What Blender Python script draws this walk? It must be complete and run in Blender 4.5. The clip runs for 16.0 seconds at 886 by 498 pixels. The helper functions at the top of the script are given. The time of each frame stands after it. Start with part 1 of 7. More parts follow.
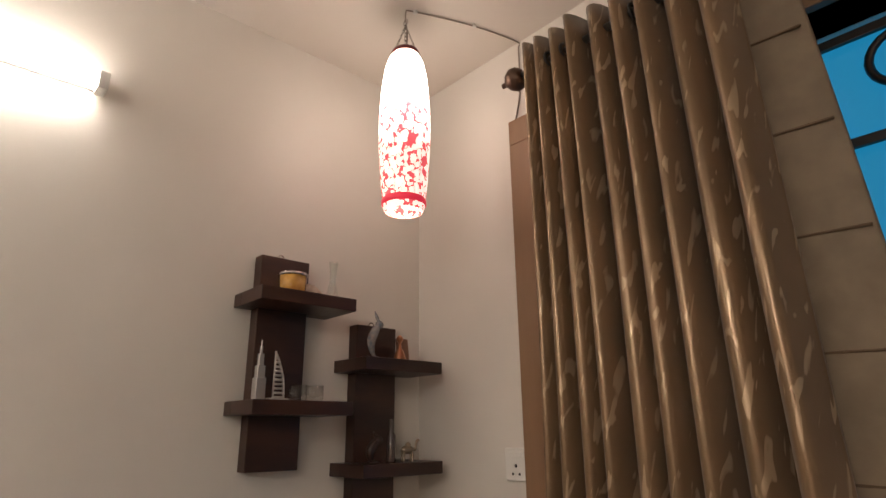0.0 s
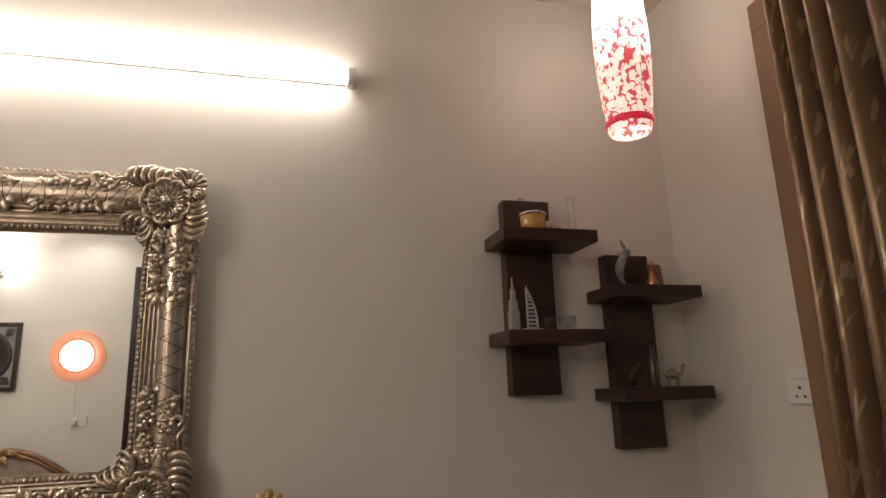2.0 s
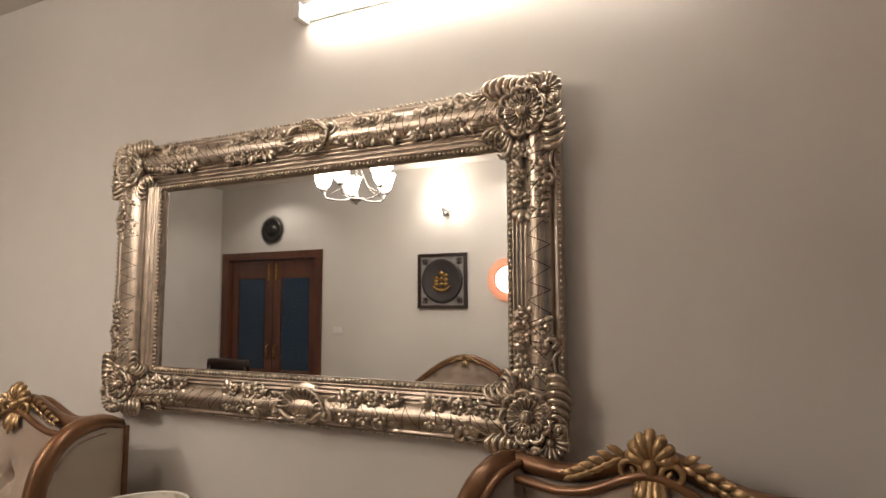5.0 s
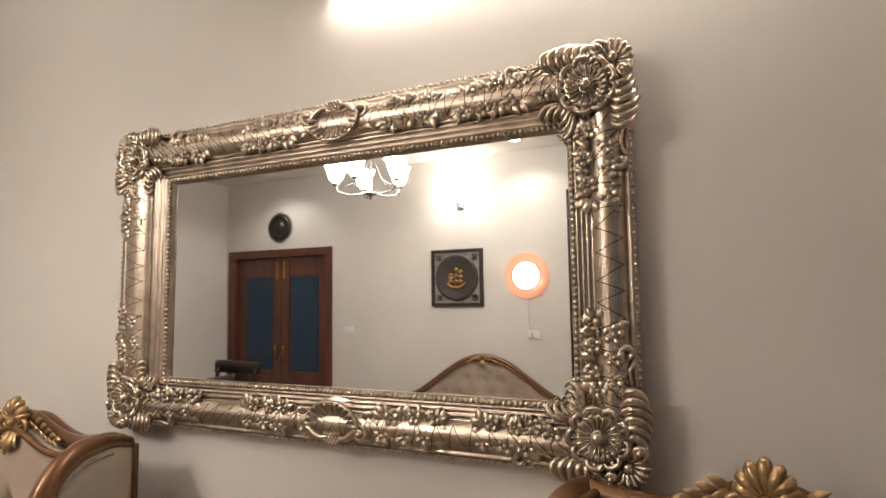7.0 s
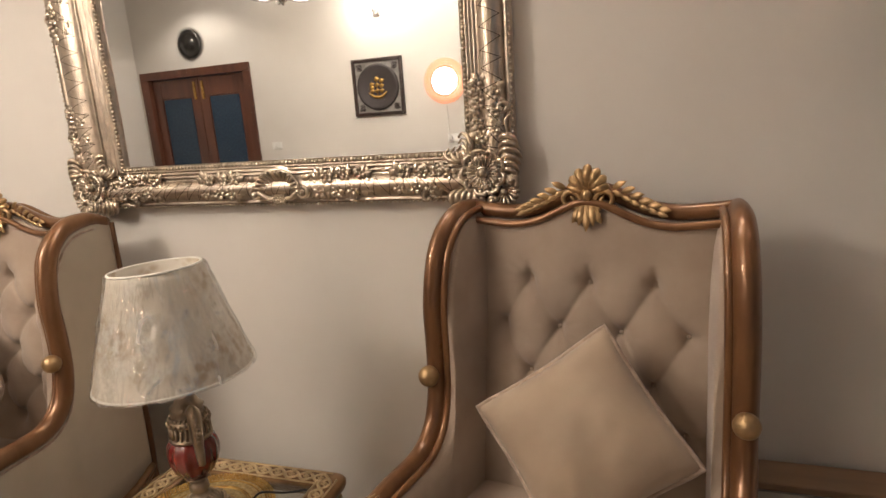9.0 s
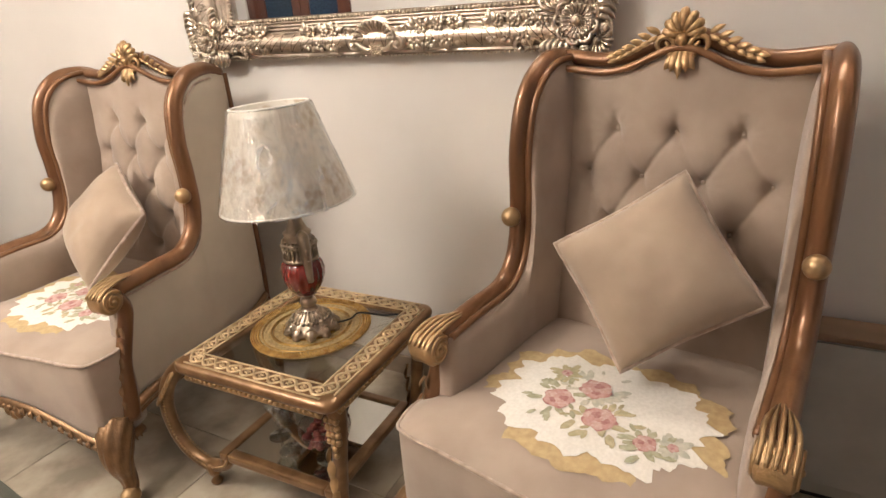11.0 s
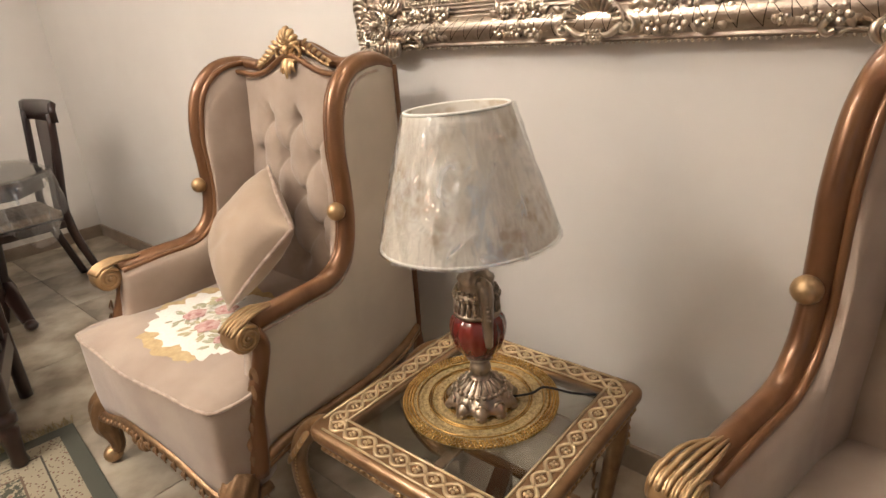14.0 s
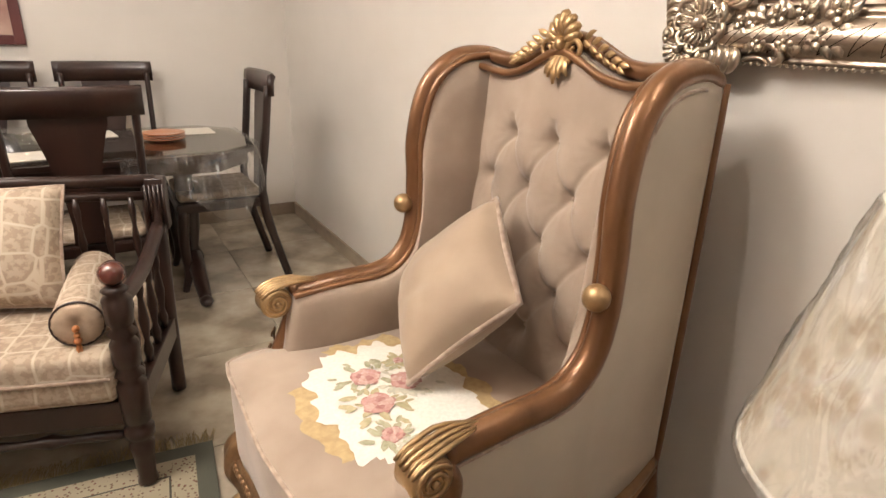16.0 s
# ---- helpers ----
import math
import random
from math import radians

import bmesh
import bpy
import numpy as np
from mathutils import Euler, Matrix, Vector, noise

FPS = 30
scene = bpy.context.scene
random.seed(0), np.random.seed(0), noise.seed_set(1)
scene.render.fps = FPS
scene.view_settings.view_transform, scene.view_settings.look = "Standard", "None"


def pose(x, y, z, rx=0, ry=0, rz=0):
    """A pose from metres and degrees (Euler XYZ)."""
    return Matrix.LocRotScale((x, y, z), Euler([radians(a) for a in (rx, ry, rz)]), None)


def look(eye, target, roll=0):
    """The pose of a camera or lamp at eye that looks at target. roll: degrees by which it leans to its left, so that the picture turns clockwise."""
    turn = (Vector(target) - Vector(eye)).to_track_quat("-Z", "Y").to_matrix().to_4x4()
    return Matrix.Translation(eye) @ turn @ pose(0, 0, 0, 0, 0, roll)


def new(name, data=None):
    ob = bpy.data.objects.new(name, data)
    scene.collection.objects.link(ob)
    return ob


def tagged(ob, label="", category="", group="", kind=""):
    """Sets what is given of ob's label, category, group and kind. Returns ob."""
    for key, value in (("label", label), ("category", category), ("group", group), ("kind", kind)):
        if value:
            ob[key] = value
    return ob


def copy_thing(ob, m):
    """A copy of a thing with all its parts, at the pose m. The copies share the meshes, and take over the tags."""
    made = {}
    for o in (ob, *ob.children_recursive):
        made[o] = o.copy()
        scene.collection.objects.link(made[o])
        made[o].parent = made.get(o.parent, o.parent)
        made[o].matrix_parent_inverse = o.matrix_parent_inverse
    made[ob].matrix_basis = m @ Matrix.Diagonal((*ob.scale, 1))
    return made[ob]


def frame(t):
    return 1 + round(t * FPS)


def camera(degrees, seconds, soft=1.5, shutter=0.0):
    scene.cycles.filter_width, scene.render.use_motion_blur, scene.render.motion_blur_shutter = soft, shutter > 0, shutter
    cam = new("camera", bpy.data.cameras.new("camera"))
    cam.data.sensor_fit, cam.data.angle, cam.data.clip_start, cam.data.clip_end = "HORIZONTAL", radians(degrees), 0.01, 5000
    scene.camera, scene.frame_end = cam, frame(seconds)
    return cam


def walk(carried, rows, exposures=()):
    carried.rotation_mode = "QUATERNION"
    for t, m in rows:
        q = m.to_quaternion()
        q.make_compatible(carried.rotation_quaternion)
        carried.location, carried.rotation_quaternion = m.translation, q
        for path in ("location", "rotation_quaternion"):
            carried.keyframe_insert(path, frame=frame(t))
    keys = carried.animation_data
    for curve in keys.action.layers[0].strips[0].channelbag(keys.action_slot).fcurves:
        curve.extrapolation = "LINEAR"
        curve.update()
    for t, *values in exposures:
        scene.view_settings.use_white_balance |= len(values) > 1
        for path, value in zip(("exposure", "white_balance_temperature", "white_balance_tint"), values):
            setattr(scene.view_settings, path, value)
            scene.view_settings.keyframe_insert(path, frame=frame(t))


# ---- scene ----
cam = camera(74.2, 16.0)
PATH = [
    (0, (0.14, 0.525, 1.598), (-1.271, 1.811, 2.194), -0.6),
    (0.5, (0.203, 0.564, 1.599), (-1.298, 1.739, 2.203), 1.6),
    (1, (0.245, 0.581, 1.593), (-1.358, 1.631, 2.166), 0.4),
    (1.5, (0.239, 0.567, 1.562), (-1.539, 1.342, 2.052), -1.9),
    (2, (0.223, 0.595, 1.542), (-1.66, 1.099, 1.992), -1.8),
    (2.5, (0.16, 0.541, 1.556), (-1.763, 0.919, 1.955), -3.2),
    (3, (0.105, 0.571, 1.539), (-1.864, 0.674, 1.874), -3.8),
    (3.5, (-0.003, 0.581, 1.539), (-1.971, 0.512, 1.889), -2.1),
    (4, (-0.068, 0.628, 1.544), (-1.987, 0.192, 1.898), -0.5),
    (4.5, (-0.053, 0.685, 1.54), (-1.872, -0.105, 1.797), 1.4),
    (4.7, (-0.037, 0.696, 1.537), (-1.834, -0.154, 1.761), 0.3),
    (6.8, (-0.118, 0.535, 1.564), (-1.948, -0.251, 1.742), -0.1),
    (7, (-0.155, 0.517, 1.559), (-1.951, -0.337, 1.766), -0.3),
    (7.5, (-0.163, 0.49, 1.541), (-1.931, -0.418, 1.757), 0.7),
    (8, (-0.071, 0.521, 1.511), (-1.833, -0.419, 1.612), 0.8),
    (8.5, (0.055, 0.605, 1.461), (-1.772, -0.193, 1.303), -1.8),
    (9, (0.157, 0.684, 1.425), (-1.693, 0.038, 1.027), -3.7),
    (9.2, (0.178, 0.704, 1.413), (-1.665, 0.102, 0.922), -5.0),
    (11.3, (0.279, 0.725, 1.344), (-1.281, -0.256, 0.567), -3.0),
    (11.5, (0.245, 0.707, 1.342), (-1.258, -0.368, 0.576), -2.4),
    (12, (0.149, 0.673, 1.335), (-1.275, -0.467, 0.516), -0.9),
    (12.5, (0.089, 0.666, 1.327), (-1.244, -0.556, 0.473), -2.3),
    (13, (0.049, 0.626, 1.321), (-1.262, -0.6, 0.44), -3.4),
    (13.5, (0.007, 0.493, 1.314), (-1.337, -0.751, 0.512), -3.3),
    (14, (-0.018, 0.337, 1.309), (-1.397, -0.917, 0.584), -4.2),
    (14.5, (-0.075, 0.237, 1.302), (-1.473, -0.981, 0.552), -2.8),
    (15, (-0.156, 0.088, 1.314), (-1.367, -1.362, 0.658), -5.4),
    (15.5, (-0.218, -0.072, 1.282), (-1.252, -1.644, 0.606), -1.7),
    (16, (-0.249, -0.24, 1.275), (-1.208, -1.852, 0.579), 1.8),
]
# seconds, stops, kelvin, tint
EXPOSURES = [(0, 0.05, 6650, 11), (0.5, -0.1, 6700, 11), (1.5, -0.25, 6700, 11), (2.0, -0.4, 6700, 11), (2.5, -0.4, 6700, 11), (3.5, -0.98, 6850, 11), (4.0, -1.28, 7050, 12), (4.5, -0.62, 6900, 12), (7, 0.05, 6500, 10),
             (8, 0.18, 6600, 10), (8.5, 0.30, 6700, 11), (9, 0.42, 6800, 11), (11.5, 1.02, 6350, 10), (12.5, 0.98, 6350, 10), (13.5, 0.94, 6400, 10), (14, 0.80, 6450, 10), (15, 0.54, 6600, 10), (16, 0.88, 6500, 10)]
walk(cam, [(t, look(eye, target, roll)) for t, eye, target, roll in PATH], EXPOSURES)

# ---- light: night outside, lamps inside ----
world = bpy.data.worlds.new("World")
scene.world = world
world.use_nodes = True
world.node_tree.nodes["Background"].inputs[0].default_value = (0.02, 0.05, 0.09, 1)
world.node_tree.nodes["Background"].inputs[1].default_value = 0.3

# the room: inner faces
WEST, EAST, SOUTH, NORTH, HIGH = -1.42, 2.13, -4.33, 1.83, 2.83
WARM, COOL = (1.0, 0.925, 0.85), (1.0, 0.925, 0.84)

def lamp(name, kind, energy, at, colour=WARM, size=0.05, aim=None, size_y=None):
    l = bpy.data.lights.new(name, kind)
    l.energy, l.color = energy, colour
    if kind == "AREA":
        l.size = size
        if size_y:
            l.shape, l.size_y = "RECTANGLE", size_y
    else:
        l.shadow_soft_size = size
    ob = new(name, l)
    ob.matrix_world = look(at, aim) if aim else Matrix.Translation(at)
    return ob

POWER = 1.0
lamp("downlight_glow", "SPOT", 18 * POWER, (1.72, -3.43, 2.80), WARM, 0.04, (1.72, -3.43, 0))
lamp("downlight_glow", "SPOT", 18 * POWER, (0.0, -3.43, 2.80), WARM, 0.04, (0.0, -3.43, 0))
lamp("downlight_glow", "SPOT", 18 * POWER, (0.0, -0.9, 2.80), WARM, 0.04, (0.0, -0.9, 0))
lamp("downlight_glow", "SPOT", 18 * POWER, (1.80, -0.9, 2.80), WARM, 0.04, (1.80, -0.9, 0))
for o in [o for o in scene.objects if o.name.startswith("downlight_glow")]:
    o.data.spot_size, o.data.spot_blend = radians(140), 0.6

# ---- materials ----
def material(name, colour, rough=0.5, metal=0.0, second=None, scale=8.0, detail=4.0, bump=0.0, bump_scale=60.0, low=0.35, high=0.65,
             coat=0.0, sheen=0.0, rough2=None, emit=None, emit_strength=0.0, alpha_trans=0.0, stretch=(1, 1, 1), random=0.0):
    m = bpy.data.materials.new(name)
    m.use_nodes = True
    nt = m.node_tree
    b = nt.nodes["Principled BSDF"]
    b.inputs["Base Color"].default_value = (*colour, 1)
    b.inputs["Roughness"].default_value = rough
    b.inputs["Metallic"].default_value = metal
    b.inputs["Coat Weight"].default_value = coat
    b.inputs["Sheen Weight"].default_value = sheen
    b.inputs["Transmission Weight"].default_value = alpha_trans
    tc = nt.nodes.new("ShaderNodeTexCoord")
    mp = nt.nodes.new("ShaderNodeMapping")
    mp.inputs["Scale"].default_value = stretch
    nt.links.new(tc.outputs["Object"], mp.inputs["Vector"])
    def noise_tex(sc, de=4.0):
        n = nt.nodes.new("ShaderNodeTexNoise")
        n.inputs["Scale"].default_value, n.inputs["Detail"].default_value = sc, de
        nt.links.new(mp.outputs["Vector"], n.inputs["Vector"])
        return n
    if second is not None:
        n = noise_tex(scale, detail)
        r = nt.nodes.new("ShaderNodeMapRange")
        r.inputs["From Min"].default_value, r.inputs["From Max"].default_value = low, high
        nt.links.new(n.outputs["Fac"], r.inputs["Value"])
        mx = nt.nodes.new("ShaderNodeMix")
        mx.data_type = "RGBA"
        mx.inputs["A"].default_value, mx.inputs["B"].default_value = (*colour, 1), (*second, 1)
        nt.links.new(r.outputs["Result"], mx.inputs["Factor"])
        out = mx.outputs["Result"]
        if random:
            oi = nt.nodes.new("ShaderNodeObjectInfo")
            hs = nt.nodes.new("ShaderNodeHueSaturation")
            rr = nt.nodes.new("ShaderNodeMapRange")
            rr.inputs["To Min"].default_value, rr.inputs["To Max"].default_value = 1 - random, 1 + random
            nt.links.new(oi.outputs["Random"], rr.inputs["Value"])
            nt.links.new(rr.outputs["Result"], hs.inputs["Value"])
            nt.links.new(out, hs.inputs["Color"])
            out = hs.outputs["Color"]
        nt.links.new(out, b.inputs["Base Color"])
        if rough2 is not None:
            r2 = nt.nodes.new("ShaderNodeMapRange")
            r2.inputs["To Min"].default_value, r2.inputs["To Max"].default_value = rough, rough2
            nt.links.new(r.outputs["Result"], r2.inputs["Value"])
            nt.links.new(r2.outputs["Result"], b.inputs["Roughness"])
    if bump:
        n2 = noise_tex(bump_scale, 3.0)
        bp = nt.nodes.new("ShaderNodeBump")
        bp.inputs["Strength"].default_value, bp.inputs["Distance"].default_value = bump, 0.004
        nt.links.new(n2.outputs["Fac"], bp.inputs["Height"])
        nt.links.new(bp.outputs["Normal"], b.inputs["Normal"])
    if emit:
        b.inputs["Emission Color"].default_value = (*emit, 1)
        b.inputs["Emission Strength"].default_value = emit_strength
    return m

def node(nt, kind, **values):
    n = nt.nodes.new(kind)
    for k, v in values.items():
        n.inputs[k.replace("_", " ")].default_value = v
    return n

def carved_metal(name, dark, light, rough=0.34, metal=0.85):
    """Rubbed metallic paint: patina and painted-in crevice shade in hollows, bright on ridges."""
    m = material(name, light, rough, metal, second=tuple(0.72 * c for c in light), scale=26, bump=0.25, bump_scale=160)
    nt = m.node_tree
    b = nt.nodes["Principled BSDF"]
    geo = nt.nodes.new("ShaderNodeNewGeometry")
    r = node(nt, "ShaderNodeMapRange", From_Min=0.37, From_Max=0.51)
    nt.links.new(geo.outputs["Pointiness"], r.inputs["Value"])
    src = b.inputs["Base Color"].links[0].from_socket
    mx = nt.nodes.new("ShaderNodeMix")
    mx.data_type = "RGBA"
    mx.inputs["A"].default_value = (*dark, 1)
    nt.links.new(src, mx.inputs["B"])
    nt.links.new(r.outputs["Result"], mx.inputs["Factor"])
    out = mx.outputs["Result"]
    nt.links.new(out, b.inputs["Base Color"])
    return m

M_WALL = material("wall_paint", (0.66, 0.62, 0.57), 0.55, second=(0.62, 0.58, 0.53), scale=1.6, bump=0.05, bump_scale=220)
M_CEIL = material("ceiling_paint", (0.72, 0.66, 0.60), 0.7, second=(0.69, 0.63, 0.57), scale=1.2)
M_GROUT = material("grout", (0.27, 0.235, 0.19), 0.8, second=(0.22, 0.19, 0.15), scale=30)
M_TILE = material("marble_tile", (0.44, 0.38, 0.29), 0.19, second=(0.245, 0.20, 0.148), scale=4.5, detail=10, low=0.40, high=0.62, rough2=0.26, random=0.10)
M_SKIRT = material("skirting_stone", (0.33, 0.26, 0.19), 0.3, second=(0.24, 0.185, 0.135), scale=9)
M_RAIL = material("antique_bronze_wood", (0.235, 0.115, 0.050), 0.30, 0.45, second=(0.14, 0.062, 0.026), scale=14, low=0.3, high=0.7, bump=0.08, bump_scale=90, coat=0.25, stretch=(1, 1, 0.35))
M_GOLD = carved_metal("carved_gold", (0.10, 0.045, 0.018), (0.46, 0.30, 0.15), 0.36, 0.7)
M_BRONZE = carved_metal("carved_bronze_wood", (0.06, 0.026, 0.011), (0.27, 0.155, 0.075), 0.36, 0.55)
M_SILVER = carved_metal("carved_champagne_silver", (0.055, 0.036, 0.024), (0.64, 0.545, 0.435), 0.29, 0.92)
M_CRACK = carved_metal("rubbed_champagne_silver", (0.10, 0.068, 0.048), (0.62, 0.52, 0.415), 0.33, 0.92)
M_VELVET = material("beige_velvet", (0.375, 0.292, 0.226), 0.85, second=(0.295, 0.222, 0.170), scale=6, bump=0.14, bump_scale=420, sheen=0.25)
M_OUTER = material("pale_outer_cloth", (0.47, 0.405, 0.315), 0.8, second=(0.39, 0.325, 0.25), scale=3.5, bump=0.12, bump_scale=420, sheen=0.2)
M_PIPING = material("velvet_piping", (0.44, 0.335, 0.26), 0.8, second=(0.28, 0.2, 0.15), scale=40, sheen=0.3)
M_CUSHION = material("cushion_velvet", (0.365, 0.275, 0.195), 0.8, second=(0.30, 0.22, 0.155), scale=6, bump=0.12, bump_scale=420, sheen=0.25)
M_DARKWOOD = material("dark_stained_wood", (0.030, 0.0125, 0.008), 0.33, second=(0.016, 0.007, 0.005), scale=9, bump=0.06, bump_scale=70, coat=0.25, stretch=(1, 1, 0.2))
M_SHELF = material("wenge_veneer", (0.050, 0.019, 0.010), 0.38, second=(0.026, 0.010, 0.006), scale=16, bump=0.05, stretch=(0.3, 0.3, 1.2))
M_DOOR = material("mahogany", (0.125, 0.042, 0.022), 0.35, second=(0.075, 0.025, 0.014), scale=10, coat=0.2, stretch=(1, 1, 0.15))
M_PINE = material("window_frame_wood", (0.25, 0.14, 0.075), 0.5, second=(0.19, 0.105, 0.052), scale=12, stretch=(1, 1, 0.12))
M_MIRROR = material("mirror_glass", (0.80, 0.82, 0.82), 0.015, 1.0)
M_BLACK = material("black_iron", (0.02, 0.018, 0.016), 0.45, 0.3)
M_WHITEPLASTIC = material("white_plastic", (0.72, 0.70, 0.66), 0.35)
M_CHROME = material("brushed_chrome", (0.55, 0.53, 0.5), 0.22, 1.0)
M_BRASS = material("old_brass", (0.52, 0.33, 0.11), 0.32, 1.0, second=(0.3, 0.17, 0.05), scale=40)
M_SHELFGLASS = material("drinking_glass", (0.97, 0.98, 0.98), 0.03, alpha_trans=1.0)
M_PEWTER = carved_metal("pewter", (0.05, 0.035, 0.025), (0.40, 0.32, 0.24), 0.36, 0.85)
M_RUBY = material("ruby_glass", (0.20, 0.016, 0.010), 0.12, second=(0.08, 0.006, 0.005), scale=9, coat=0.8, stretch=(1, 1, 0.2))

def glass(name, tint=(0.75, 0.74, 0.70), gloss=0.045, crinkle=None):
    """Clear pane: sees through, with a mirror-like gloss at a slant."""
    m = bpy.data.materials.new(name)
    m.use_nodes = True
    nt = m.node_tree
    nt.nodes.clear()
    out = nt.nodes.new("ShaderNodeOutputMaterial")
    tr = nt.nodes.new("ShaderNodeBsdfTransparent")
    tr.inputs[0].default_value = (*tint, 1)
    gl = nt.nodes.new("ShaderNodeBsdfGlossy")
    gl.inputs["Roughness"].default_value = 0.02
    lw = nt.nodes.new("ShaderNodeLayerWeight")
    lw.inputs["Blend"].default_value = 0.5
    pw = nt.nodes.new("ShaderNodeMath")
    pw.operation = "POWER"
    pw.inputs[1].default_value = 4.0
    nt.links.new(lw.outputs["Facing"], pw.inputs[0])
    fr = node(nt, "ShaderNodeMapRange", To_Min=gloss, To_Max=0.85)
    nt.links.new(pw.outputs[0], fr.inputs["Value"])
    if crinkle:
        tc = nt.nodes.new("ShaderNodeTexCoord")
        mp = nt.nodes.new("ShaderNodeMapping")
        mp.inputs["Scale"].default_value = crinkle
        nt.links.new(tc.outputs["Object"], mp.inputs["Vector"])
        nz = node(nt, "ShaderNodeTexNoise", Scale=1.0, Detail=3.0, Distortion=0.8)
        nt.links.new(mp.outputs["Vector"], nz.inputs["Vector"])
        bp = node(nt, "ShaderNodeBump", Strength=1.0, Distance=0.012)
        nt.links.new(nz.outputs["Fac"], bp.inputs["Height"])
        nt.links.new(bp.outputs["Normal"], gl.inputs["Normal"])
        gl.inputs["Roughness"].default_value = 0.10
    body = tr.outputs[0]
    if crinkle:
        # plastic's milky haze, with white streaks painted in for its glossy highlights
        mp2 = nt.nodes.new("ShaderNodeMapping")
        mp2.inputs["Scale"].default_value = (crinkle[0] * 1.3, crinkle[1] * 1.3, crinkle[2] * 0.9)
        mp2.inputs["Rotation"].default_value = (0.25, 0.2, 0)
        nt.links.new(tc.outputs["Object"], mp2.inputs["Vector"])
        nz2 = node(nt, "ShaderNodeTexNoise", Scale=1.0, Detail=2.5, Distortion=1.4)
        nt.links.new(mp2.outputs["Vector"], nz2.inputs["Vector"])
        hz = node(nt, "ShaderNodeMapRange", From_Min=0.52, From_Max=0.70, To_Min=0.03, To_Max=0.36)
        nt.links.new(nz2.outputs["Fac"], hz.inputs["Value"])
        df = nt.nodes.new("ShaderNodeBsdfDiffuse")
        df.inputs["Color"].default_value = (0.93, 0.92, 0.90, 1)
        nt.links.new(bp.outputs["Normal"], df.inputs["Normal"])
        hm = nt.nodes.new("ShaderNodeMixShader")
        nt.links.new(hz.outputs["Result"], hm.inputs[0])
        nt.links.new(tr.outputs[0], hm.inputs[1])
        nt.links.new(df.outputs[0], hm.inputs[2])
        body = hm.outputs[0]
    mx = nt.nodes.new("ShaderNodeMixShader")
    nt.links.new(fr.outputs["Result"], mx.inputs[0])
    nt.links.new(body, mx.inputs[1])
    nt.links.new(gl.outputs[0], mx.inputs[2])
    nt.links.new(mx.outputs[0], out.inputs[0])
    return m
M_PANE = glass("table_glass", (0.84, 0.83, 0.78), 0.07)
M_CLEAR = glass("thin_clear_glass", (0.95, 0.96, 0.95), 0.08)
M_FILM = glass("clear_plastic_sheet", (0.90, 0.89, 0.86), 0.12, (18, 18, 7))

# ---- mesh helpers ----
def part(name, bm, mat, parent=None, label="", smooth=True):
    me = bpy.data.meshes.new(name)
    bmesh.ops.recalc_face_normals(bm, faces=bm.faces)
    bm.to_mesh(me)
    bm.free()
    me.materials.append(mat)
    if smooth:
        me.shade_smooth()
    ob = new(name, me)
    if parent:
        ob.parent = parent
    if label:
        tagged(ob, label)
    return ob

def again(ob, parent, m=None, label=""):
    """Another object on the same mesh."""
    o = ob.copy()
    scene.collection.objects.link(o)
    o.parent = parent
    o.matrix_basis = m if m is not None else Matrix()
    if label:
        tagged(o, label)
    return o

def thing(name, label, category, m=None, group="", kind=""):
    ob = new(name)
    ob.empty_display_size = 0.1
    if m is not None:
        ob.matrix_world = m
    return tagged(ob, label, category, group, kind)

def rbox(bm, lo, hi, bevel=0.004, m=None, seg=2):
    r = bmesh.ops.create_cube(bm, size=1)
    vs = r["verts"]
    for v in vs:
        v.co = Vector([lo[i] + (v.co[i] + 0.5) * (hi[i] - lo[i]) for i in range(3)])
    if bevel:
        es = list({e for v in vs for e in v.link_edges})
        g = bmesh.ops.bevel(bm, geom=es, offset=bevel, segments=seg, profile=0.6, affect="EDGES")
        vs = list({v for f in g["faces"] for v in f.verts} | {v for v in vs if v.is_valid})
    if m is not None:
        bmesh.ops.transform(bm, matrix=m, verts=vs)
    return bm

def boxed(name, lo, hi, mat, parent=None, label="", bevel=0.004):
    return part(name, rbox(bmesh.new(), lo, hi, bevel), mat, parent, label, smooth=False)

def spline(pts, n):
    """n points on a smooth curve through pts (tuples of any length)."""
    P = np.array(pts, float)
    P = np.vstack([2 * P[0] - P[1], P, 2 * P[-1] - P[-2]])
    out = []
    for k in range(n):
        u = k / (n - 1) * (len(P) - 3)
        i = min(int(u), len(P) - 4)
        f = u - i
        a, b, c, d = P[i:i + 4]
        out.append(0.5 * (2 * b + (c - a) * f + (2 * a - 5 * b + 4 * c - d) * f * f + (3 * b - a - 3 * c + d) * f ** 3))
    return [tuple(q) for q in out]

